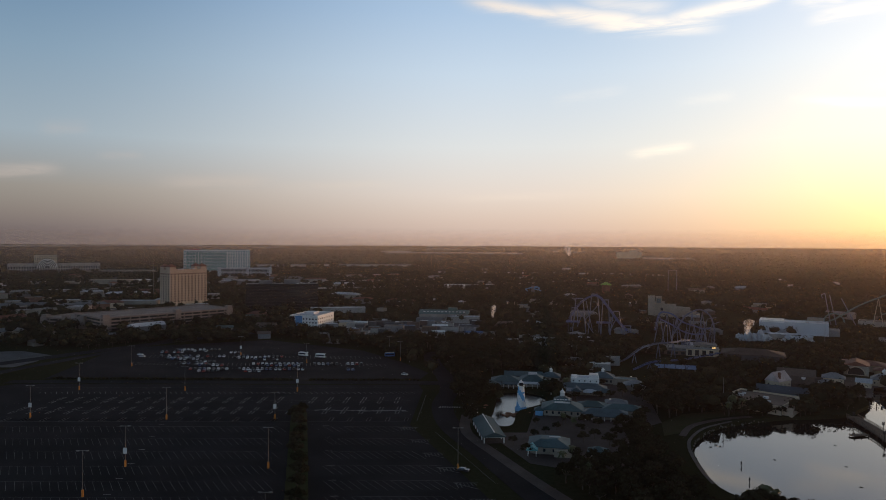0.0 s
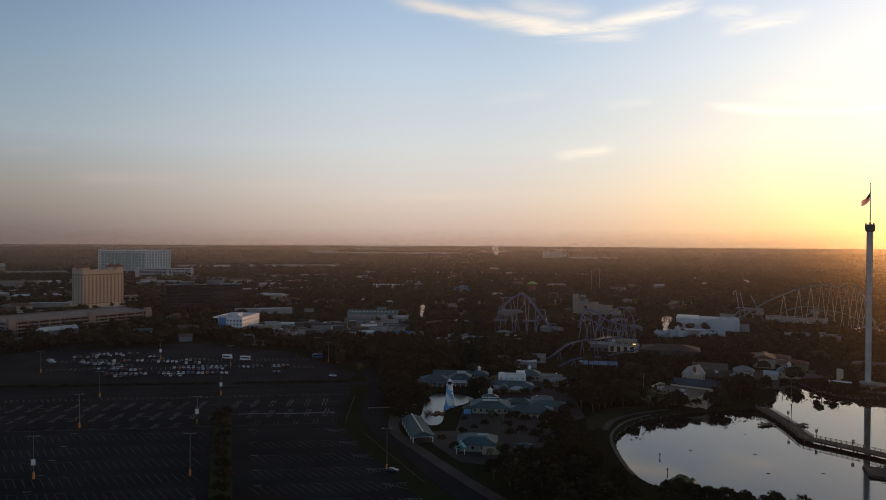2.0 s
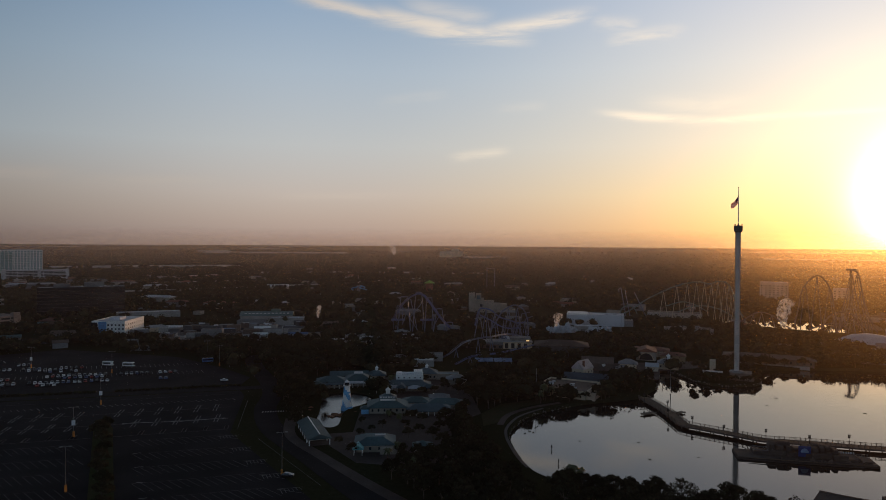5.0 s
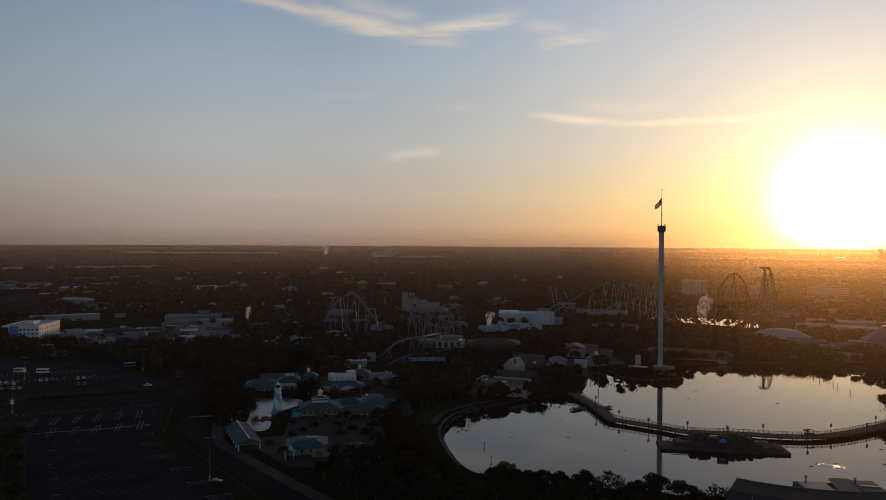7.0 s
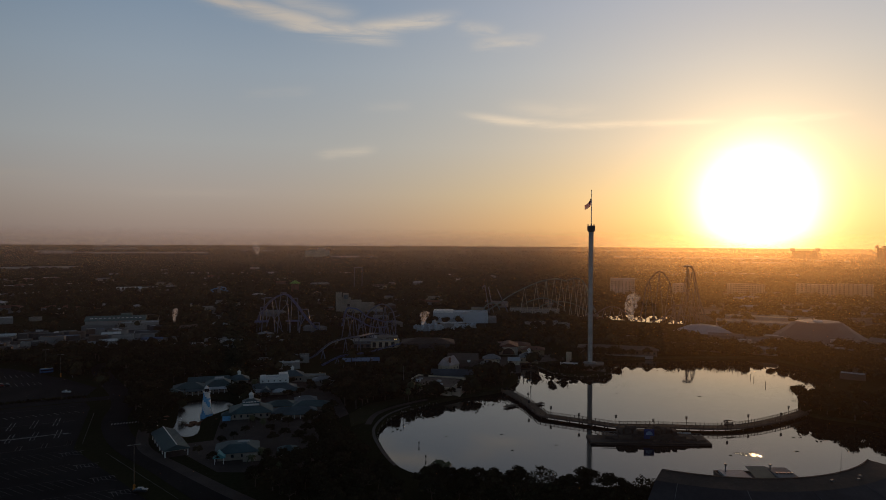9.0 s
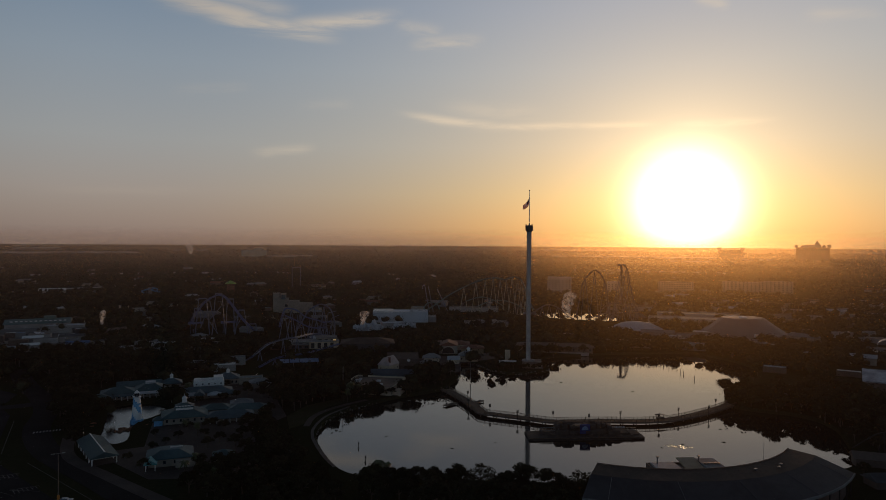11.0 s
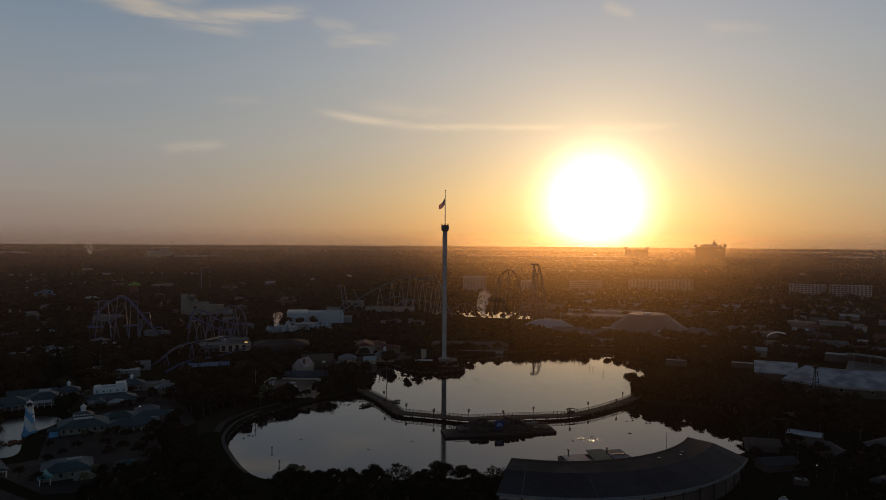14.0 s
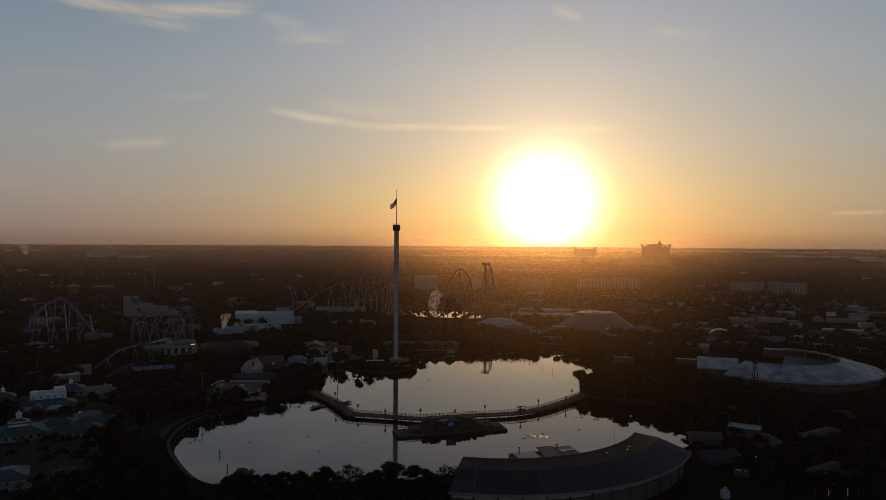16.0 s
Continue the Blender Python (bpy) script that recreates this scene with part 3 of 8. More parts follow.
def car_proto(k, x, y, deg):
    t = thing("car", turn_to(x, y, deg, 2.08), ("parked white saloon car on the asphalt", "parked silver saloon car on the asphalt", "parked black saloon car on the asphalt", "parked dark red saloon car on the asphalt", "parked dark blue saloon car on the asphalt")[k], "car", "cars in the parking lot")
    b, g = car_meshes(k)
    part("body", b, CAR_PAINTS[k], t)
    part("window_glass", g, M_GLASS, t)
    me = None
    for sx in (-0.78, 0.78):
        for yy in (-1.4, 1.4):
            if me is None:
                w = part("wheel", tube(bmesh.new(), (-0.11, 0, 0), (0.11, 0, 0), 0.33, n=10), M_TYRE, t)
                me = w.data
                w.matrix_basis = pose(sx, yy, 0.33)
            else:
                shared("wheel", me, t, pose(sx, yy, 0.33))
    return t


def build_cars():
    rng = random.Random(5)
    protos = {}
    spots = []
    for y, runs in ((521, ((-206, -172),)), (515, ((-199, -180),)), (492, ((-206, -178), (-172, -160), (-152, -139), (-130, -118))), (486, ((-200, -182), (-150, -128))), (463, ((-181, -163), (-130, -72), (-65, -56))), (457, ((-168, -150), (-122, -96))), (443, ((-166, -142), (-134, -92), (-62, -58))), (509, ((-160, -150), (-212, -196))), (480, ((-196, -172), (-136, -118))), (470, ((-172, -158),)), (436, ((-158, -146), (-128, -112)))):
        for a, b in runs:
            x = a
            while x <= b:
                if rng.random() < 0.9:
                    spots.append((x + rng.uniform(-0.2, 0.2), y + rng.uniform(-0.4, 0.4), rng.choice((14, 194)) + rng.uniform(-2, 2)))
                x += 3.0
    spots += [(-224, 498, 80), (-219, 490, 80), (-24, 428, 60), (14, 352, 30), (8, 248.5, 70)]
    for x, y, deg in spots:
        k = rng.choices(range(5), (5, 3, 7, 2, 3))[0]
        if k in protos:
            copy_thing(protos[k], turn_to(x, y, deg, 2.08))
        else:
            protos[k] = car_proto(k, x, y, deg)


build_cars()
M_BUSBLUE = surface("bus_blue", (0.06, 0.16, 0.38), 0.4, 0.15, 0.5, 3.0)


def bus(x, y, deg, blue):
    t = thing("bus", turn_to(x, y, deg, 2.08) @ Matrix.Diagonal((0.86, 0.62, 0.9, 1.0)), "blue and white shuttle bus parked on the asphalt" if blue else "white shuttle bus parked on the asphalt", "bus", "parked shuttle buses")
    part("body", box(bmesh.new(), -1.27, -6, 0.4, 1.27, 6, 3.2, 0.25), M_BUSBLUE if blue else M_WHITE, t)
    part("roof_panel", box(bmesh.new(), -1.1, -5.4, 3.2, 1.1, 5.4, 3.38, 0.06), M_WHITE, t)
    for s in (-1, 1):
        part("window_band", box(bmesh.new(), s * 1.26, -5.3, 1.6, s * 1.30, 5.3, 2.6), M_GLASS, t)
        for yy in (-3.8, 3.9):
            part("wheel", tube(bmesh.new(), (s * 0.95, yy, 0.5), (s * 1.3, yy, 0.5), 0.5, n=12), M_TYRE, t)
    part("windscreen", box(bmesh.new(), -1.1, -6.03, 1.3, 1.1, -5.98, 2.9), M_GLASS, t)


for x, y, deg, blue in ((-103, 498, 72, 0), (-89, 491, 75, 0), (-39, 497, 100, 1)):
    bus(x, y, deg, blue)

# ---------------------------------------------------------------- buildings
M_TAN = surface("tan_stucco", (0.47, 0.355, 0.27), 0.85, 0.15, 0.05, 1.0)
M_CREAM = surface("cream_stucco", (0.55, 0.45, 0.33), 0.85, 0.18, 0.06, 1.0)
M_TERRA = surface("terracotta", (0.20, 0.085, 0.06), 0.8, 0.3, 0.2, 1.5)
M_TEAL = surface("teal_metal_roof", (0.075, 0.125, 0.132), 0.65, 0.3, 0.12, 1.2, spec=0.25, random_tone=0.12)
M_GREENROOF = surface("green_metal_roof", (0.10, 0.17, 0.16), 0.55, 0.2, 0.12, 1.2, random_tone=0.1)
M_GREYROOF = surface("grey_roofing", (0.22, 0.22, 0.225), 0.8, 0.3, 0.05, 0.8, random_tone=0.25)
M_DIMBROWN = surface("dark_brown_roofing", (0.085, 0.062, 0.052), 0.9, 0.35, 0.07, 0.9)
M_DIMROOF = surface("dim_slate_roof", (0.10, 0.10, 0.105), 0.85, 0.35, 0.12, 1.2, random_tone=0.25)
M_PALEROOF = surface("pale_roofing", (0.52, 0.53, 0.55), 0.7, 0.25, 0.05, 0.8, random_tone=0.2)
M_BRICKRED = surface("dull_red_brick", (0.22, 0.12, 0.09), 0.9, 0.3, 0.1, 1.2)
M_BROWNROOF = surface("brown_roofing", (0.15, 0.11, 0.09), 0.9, 0.3, 0.05, 0.8)
M_BLACKGL = surface("black_curtain_glass", (0.02, 0.022, 0.026), 0.15, 0.2, 0.1, 0.6, spec=0.8)
M_GREENGL = surface("green_curtain_glass", (0.13, 0.30, 0.29), 0.35, 0.2, 0.05, 0.5, spec=0.8)
M_BLUE = surface("blue_paint", (0.10, 0.27, 0.50), 0.6, 0.2, 0.2, 1.5)
M_BLUEROOF = surface("blue_roofing", (0.12, 0.20, 0.36), 0.6, 0.25, 0.1, 1.0)
# near-black: shade painted into openings, and plain black paint on metalwork
M_SHADEBLACK = surface("shade_and_black_paint", (0.035, 0.033, 0.032), 0.8, 0.2, 0.3, 1.0)


def rim(bm, w, d, z, h, t=0.4):
    box(bm, -w / 2, -d / 2, z, w / 2, -d / 2 + t, z + h)
    box(bm, -w / 2, d / 2 - t, z, w / 2, d / 2, z + h)
    box(bm, -w / 2, -d / 2 + t, z, -w / 2 + t, d / 2 - t, z + h)
    box(bm, w / 2 - t, -d / 2 + t, z, w / 2, d / 2 - t, z + h)


def hip(w, d, z, rh, over=0.8, top=0.0, gable=False):
    """A hipped or gabled roof shell with thick eaves; top: share of the ridge kept flat."""
    bm = bmesh.new()
    a, b = w / 2 + over, d / 2 + over
    low = [bm.verts.new(p) for p in ((-a, -b, z - 0.25), (a, -b, z - 0.25), (a, b, z - 0.25), (-a, b, z - 0.25))]
    eave = [bm.verts.new(p) for p in ((-a, -b, z), (a, -b, z), (a, b, z), (-a, b, z))]
    if top:
        p, q = a * top, b * top
        peak = [bm.verts.new(k) for k in ((-p, -q, z + rh), (p, -q, z + rh), (p, q, z + rh), (-p, q, z + rh))]
        for j in range(4):
            bm.faces.new((eave[j], eave[(j + 1) % 4], peak[(j + 1) % 4], peak[j]))
        bm.faces.new(peak)
    elif a >= b:
        r = a if gable else max(a - b, 0.05)
        l, m = bm.verts.new((-r, 0, z + rh)), bm.verts.new((r, 0, z + rh))
        bm.faces.new((eave[0], eave[1], m, l)), bm.faces.new((eave[2], eave[3], l, m))
        bm.faces.new((eave[1], eave[2], m)), bm.faces.new((eave[3], eave[0], l))
    else:
        r = b if gable else b - a
        l, m = bm.verts.new((0, -r, z + rh)), bm.verts.new((0, r, z + rh))
        bm.faces.new((eave[1], eave[2], m, l)), bm.faces.new((eave[3], eave[0], l, m))
        bm.faces.new((eave[0], eave[1], l)), bm.faces.new((eave[2], eave[3], m))
    for j in range(4):
        bm.faces.new((low[j], low[(j + 1) % 4], eave[(j + 1) % 4], eave[j]))
    bm.faces.new(low[::-1])
    return bm


WINDOWS = {}


def window_mesh(w, h, frame_mat, pane_mat):
    key = (round(w, 2), round(h, 2), frame_mat.name, pane_mat.name)
    if key not in WINDOWS:
        bm = bmesh.new()
        t = min(0.18, w * 0.12)
        for x0, z0, x1, z1 in ((-w / 2, 0, w / 2, t), (-w / 2, h - t, w / 2, h), (-w / 2, t, -w / 2 + t, h - t), (w / 2 - t, t, w / 2, h - t)):
            box(bm, x0, -0.14, z0, x1, 0.0, z1)
        n = len(bm.faces)
        box(bm, -w / 2 + t, -0.05, t, w / 2 - t, 0.0, h - t)
        me = bpy.data.meshes.new("window")
        for k, f in enumerate(bm.faces):
            f.material_index = 0 if k < n else 1
        bm.to_mesh(me)
        bm.free()
        me.materials.append(frame_mat), me.materials.append(pane_mat)
        WINDOWS[key] = me
    return WINDOWS[key]


def building(name, label, x, y, deg, w, d, h, wall=None, roof="flat", roof_mat=None, rh=3.0, over=0.8, win=None, frame_mat=None, pane=None, category="building", group="", z=2.0, top=0.0, extras=True, parapet=0.9):
    """One building: walls, roof and its windows. win: (storeys, bays in front, bays at the side, width, height, first sill, step)."""
    wall, roof_mat, pane = wall or M_WHITE, roof_mat or M_GREYROOF, pane or M_GLASS
    t = thing(name, turn_to(x, y, deg, z), label, category, group)
    clear_rect(x, y, w, d, deg)
    bm = bmesh.new()
    box(bm, -w / 2, -d / 2, -0.5, w / 2, d / 2, h)
    if roof == "flat" and parapet:
        rim(bm, w, d, h, parapet)
    part("wall", bm, wall, t)
    if roof == "flat":
        bm = bmesh.new()
        box(bm, -w / 2 + 0.45, -d / 2 + 0.45, h, w / 2 - 0.45, d / 2 - 0.45, h + 0.15)
        r = part("roof", bm, roof_mat, t)
        if extras and w > 10 and d > 8:
            rng = random.Random(int(x * 7 + y))
            for _ in range(2 + int(w * d / 400)):
                u, v, s = rng.uniform(-w / 2 + 3, w / 2 - 3), rng.uniform(-d / 2 + 3, d / 2 - 3), rng.uniform(0.8, 1.8)
                part("air_unit", box(bmesh.new(), u - s, v - s * 0.7, h + 0.1, u + s, v + s * 0.7, h + 0.3 + s * 0.8, 0.1), M_PALEROOF, r)
    else:
        part("roof", hip(w, d, h, rh, over, top, roof == "gable"), roof_mat, t)
        if roof == "gable":
            bm = bmesh.new()
            for s in (-1, 1):
                if w >= d:
                    bm.faces.new([bm.verts.new(p) for p in ((s * w / 2, -d / 2, h), (s * w / 2, d / 2, h), (s * w / 2, 0, h + rh * 0.93))])
                else:
                    bm.faces.new([bm.verts.new(p) for p in ((-w / 2, s * d / 2, h), (w / 2, s * d / 2, h), (0, s * d / 2, h + rh * 0.93))])
            ext = bmesh.ops.extrude_face_region(bm, geom=bm.faces[:])
            for v in ext["geom"]:
                if isinstance(v, bmesh.types.BMVert):
                    v.co += Vector((0.2 if v.co.x < 0 else -0.2, 0, 0)) if w >= d else Vector((0, 0.2 if v.co.y < 0 else -0.2, 0))
            part("gable_wall", bm, wall, t)
    if win:
        floors, nf, ns, ww, wh, sill, step = win
        me = window_mesh(ww, wh, frame_mat or wall, pane)
        for k in range(floors):
            zz = sill + k * step
            for j in range(nf):
                shared("window", me, t, pose(-w / 2 + (j + 0.5) * w / nf, -d / 2, zz))
            for j in range(ns):
                vv = -d / 2 + (j + 0.5) * d / ns
                shared("window", me, t, pose(-w / 2, vv, zz, 0, 0, -90))
                shared("window", me, t, pose(w / 2, vv, zz, 0, 0, 90))
    return t


# cream stucco darkened: the shade under deep eaves is put into its colour
M_SHOPWALL = surface("shaded_cream_wall", (0.32, 0.285, 0.24), 0.85, 0.25, 0.1, 1.0)
M_DIMPANE = surface("dim_window_pane", (0.03, 0.03, 0.032), 0.35, 0.2, 0.3, 1.0, spec=0.3)
M_GARAGE = surface("brown_garage_concrete", (0.27, 0.215, 0.19), 0.85, 0.25, 0.06, 1.0)


def tan_hotel():
    t = building("hotel_tower", "tall tan stucco hotel with turrets and rows of windows", -349, 906, 52, 54, 24, 46, M_TAN, roof_mat=M_TERRA, win=(12, 11, 4, 2.3, 1.9, 4.6, 3.2), frame_mat=M_TAN, pane=M_GLASS, category="hotel")
    for u, v in ((-22.5, -7.5), (-22.5, 7.5), (22.5, -7.5), (22.5, 7.5)):
        part("turret", box(bmesh.new(), u - 4.2, v - 4.5, 46, u + 4.2, v + 4.5, 50.5), M_TAN, t)
        bm = hip(8.4, 9, 50.5, 4.2, 0.9)
        bmesh.ops.translate(bm, verts=bm.verts[:], vec=(u, v, 0))
        part("turret_roof", bm, M_TERRA, t, "terracotta tiled turret roof")
    part("cornice", box(bmesh.new(), -27.4, -12.4, 41.2, 27.4, 12.4, 41.8), M_TERRA, t)
    part("podium", box(bmesh.new(), -30, -15, -0.5, 30, -12, 4.6), M_CREAM, t)
    building("hotel_annex", "low cream hotel building with a terracotta roof", -420, 850, 20, 30, 18, 7, M_CREAM, "hip", M_TERRA, 3.0, category="hotel")


def garage(x, y, deg, w, d, levels, label, mat):
    t = thing("parking_garage", turn_to(x, y, deg), label, "parking garage")
    clear_rect(x, y, w, d, deg)
    # solid near-black block: the shade between the decks is in its colour
    part("core", box(bmesh.new(), -w / 2 + 1.5, -d / 2 + 1.5, -0.5, w / 2 - 1.5, d / 2 - 1.5, levels * 3.2 - 1), M_SHADEBLACK, t)
    for k in range(levels):
        bm = bmesh.new()
        box(bm, -w / 2, -d / 2, k * 3.2 + 2.2, w / 2, d / 2, k * 3.2 + 2.5)
        rim(bm, w, d, k * 3.2 + 2.5, 1.1, 0.3)
        part("deck", bm, mat, t)
    for s in (-1, 1):
        for j in range(int(w / 9) + 1):
            u = -w / 2 + 0.4 + j * (w - 0.8) / int(w / 9)
            part("column", box(bmesh.new(), u - 0.4, s * d / 2 - 0.4 + 0.45 * -s, -0.5, u + 0.4, s * d / 2 + 0.4 + 0.45 * -s, levels * 3.2 - 0.9), mat, t)
    for u in (-w / 2 + 5, 0.05 * w, w / 2 - 4):
        part("stair_tower", box(bmesh.new(), u - 3, -d / 2 - 0.6, -0.5, u + 3, -d / 2 + 5, levels * 3.2 + 3.0, 0.1), mat, t)
    return t


def white_hotel():
    t = building("hotel_slab", "large white hotel slab with green glass bays", -612, 1826, 18, 170, 34, 60, M_WHITE, roof_mat=M_PALEROOF, win=(13, 26, 4, 4.6, 3.0, 6.0, 4.1), pane=M_GREENGL, category="hotel")
    part("glass_bay", box(bmesh.new(), -78, -19, 3, 22, -17.2, 55), M_GREENGL, t, "sea-green glass front")
    for k in range(13):
        part("floor_band", box(bmesh.new(), -79, -19.4, 6.5 + k * 3.9, 23, -17.1, 7.0 + k * 3.9), M_WHITE, t)
    for k in range(14):
        part("mullion", box(bmesh.new(), -79 + k * 7.8, -19.5, 3, -78.4 + k * 7.8, -17.1, 56), M_WHITE, t)
    part("roof_sign", box(bmesh.new(), -72, -17.6, 61.2, -45, -17.2, 63.2), surface("red_sign", (0.5, 0.05, 0.05), 0.5), t, "red rooftop sign bar")
    garage(-482, 1640, 14, 125, 40, 6, "pale concrete parking garage beside the white hotel", M_PALEROOF)


def black_office():
    t = building("office_block", "dark glass office block among the trees", -200, 838, 13, 86, 30, 32, M_BLACKGL, roof_mat=M_GREYROOF, category="office")
    for k in range(8):
        part("floor_band", box(bmesh.new(), -43.3, -15.3, 3.4 + k * 3.7, 43.3, 15.3, 3.9 + k * 3.7), M_SHADEBLACK, t)
    for u, w, h in ((-20, 16, 4), (12, 20, 5.5)):
        part("plant_room", box(bmesh.new(), u - w / 2, -8, 32, u + w / 2, 8, 32 + h, 0.2), M_GREYROOF, t)


def wave_office():
    t = building("office_building", "white four-storey office with a blue corner", -130, 671, -13, 29, 41, 12.5, M_WHITE, roof_mat=M_PALEROOF, win=(3, 9, 9, 1.9, 1.8, 2.2, 3.4), pane=M_DIMPANE, category="office")
    part("blue_corner", box(bmesh.new(), -8.5, -20.9, 0, -1.5, -20.4, 12.9), M_BLUE, t, "bright blue front panel")
    part("glass_corner", box(bmesh.new(), -14.9, -20.9, 0, -9.5, -20.3, 12.2), M_BLACKGL, t)
    part("entrance", box(bmesh.new(), 0, -21.1, 0, 5, -20.4, 4), M_GLASS, t)
    part("roof_plant", box(bmesh.new(), -6, -6, 12.6, 4, 6, 15.2, 0.15), M_PALEROOF, t)


def convention_hall():
    t = building("convention_hall", "long white convention hall with a central glass arch", -1051, 1823, 31, 215, 60, 19, M_CONC, roof_mat=M_PALEROOF, win=(2, 36, 4, 3.4, 5.5, 2.0, 7.5), category="hall", parapet=3.0)
    bm = bmesh.new()
    for k in range(5):
        r = 22 - k * 3.8
        pts = [(math.cos(a) * r - 18, -31 - k * 0.6, 12 + math.sin(a) * r) for a in (math.pi * j / 18 for j in range(19))]
        s = sweep(pts, 0.9, 5)
        tmp = bpy.data.meshes.new("rib")
        s.to_mesh(tmp)
        s.free()
        bm.from_mesh(tmp)
        bpy.data.meshes.remove(tmp)
    part("arch", bm, M_WHITE, t, "white concentric arch ribs")
    bm = bmesh.new()
    f = [bm.verts.new((math.cos(a) * 21 - 18, -30.6, 12 + math.sin(a) * 21)) for a in (math.pi * j / 18 for j in range(19))]
    bm.faces.new(f)
    ext = bmesh.ops.extrude_face_region(bm, geom=bm.faces[:])
    bmesh.ops.translate(bm, verts=[v for v in ext["geom"] if isinstance(v, bmesh.types.BMVert)], vec=(0, 12, 0))
    part("arch_glass", bm, M_DIMPANE, t)
    building("hotel_block", "pale hotel block behind the convention hall", -1210, 2050, 31, 60, 26, 38, M_CREAM, roof_mat=M_PALEROOF, win=(8, 10, 3, 3.2, 2.0, 3.4, 4.2), pane=M_DIMPANE, category="hotel")



def edge_of_town():
    """Low halls and roads between the plain and the garage."""
    for x, y, w, h, mat, deg in ((-851, 1768, 185, 7, M_PALEROOF, 6), (-778, 1286, 33, 5, M_PALEROOF, 5), (-729, 1304, 39, 5, M_PALEROOF, 5), (-646, 1304, 77, 9, M_CREAM, 5), (-406, 892, 49, 5, M_PALEROOF, 3), (-517, 815, 8, 4, M_GREYROOF, 3), (-558, 929, 19, 5, M_TERRA, 3)):
        building("warehouse", "long low pale-roofed warehouse near the highway", x, y + 8, deg, w, 14, h, M_SHOPWALL, roof_mat=mat, extras=False, category="warehouse", group="low warehouses", parapet=0.4)
        clear_rect(x * 0.97, y * 0.97, w * 0.9, 50, deg)
    for pts, wide in (([(-732, 1090), (-677, 1129), (-619, 1148), (-584, 1189), (-536, 1258), (-447, 1382)], 18), ([(-425, 797), (-402, 819), (-383, 847), (-352, 878), (-325, 931)], 7)):
        ribbon("highway", pts, wide, 3.4, M_CONC, "pale multi-lane highway across the plain", "highway")
        CLEAR.append([(x + 10, y + 16) for x, y in pts] + [(x + 6, y - 42) for x, y in reversed(pts)])


edge_of_town()


def commercial_strip():
    """Low stores, motels and lit street lamps along the avenue on the plain."""
    rng = random.Random(71)
    spots = []
    while len(spots) < 62:
        az, r = radians(rng.uniform(-37, -3)), 760 + 900 * rng.random()
        x, y = r * math.sin(az), r * math.cos(az)
        if any(inside((x, y), c) for c in CLEAR) or any((x - a) ** 2 + (y - b) ** 2 < 1100 for a, b in spots):
            continue
        spots.append((x, y))
    for x, y in spots:
        deg = -math.degrees(math.atan2(x, y)) + rng.choice((0, 8, -10, 30, -35))
        w = rng.uniform(12, 34) if rng.random() < 0.65 else rng.uniform(38, 80)
        building("strip_store", "low pale flat-roofed store along the avenue", x, y, deg, w, rng.uniform(9, 18), rng.uniform(4, 8), rng.choice((M_SHOPWALL, M_CONC, M_GREYROOF, M_BRICKRED)), rng.choice(("flat", "flat", "hip")), rng.choice((M_PALEROOF, M_PALEROOF, M_GREYROOF, M_TERRA)), 2.4, 0.6, extras=False, group="avenue stores", parapet=0.4)


commercial_strip()
tan_hotel()
garage(-294, 693, 48, 136, 62, 4, "long tan concrete parking garage with four decks", M_GARAGE)
garage(-362, 672, -14, 52, 46, 3, "lower wing of the concrete parking garage", M_GARAGE)
white_hotel()
black_office()
wave_office()
convention_hall()

# ---------------------------------------------------------------- observation tower on its islet
M_BRICKDUN = surface("dun_stucco", (0.20, 0.155, 0.125), 0.85, 0.3, 0.2, 1.5)
M_SHAFT = surface("tower_concrete", (0.52, 0.495, 0.47), 0.8, 0.22, 0.12, 0.9)
def cloth(name, colour):
    """Thin woven cloth that lets light through."""
    m = surface(name, colour, 0.8, 0.2, 0.6, 3.0)
    tr = m.node_tree
    thin = tr.nodes.new("ShaderNodeBsdfTranslucent")
    thin.inputs[0].default_value = (*colour, 1)
    mix = tr.nodes.new("ShaderNodeMixShader")
    mix.inputs[0].default_value = 0.6
    tr.links.new(tr.nodes["Principled BSDF"].outputs[0], mix.inputs[1])
    tr.links.new(thin.outputs[0], mix.inputs[2])
    tr.links.new(mix.outputs[0], tr.nodes["Material Output"].inputs[0])
    return m


M_RED = cloth("flag_red", (0.55, 0.09, 0.08))
M_NAVY = cloth("flag_navy", (0.07, 0.08, 0.20))
M_FLAGW = cloth("flag_white", (0.75, 0.73, 0.70))


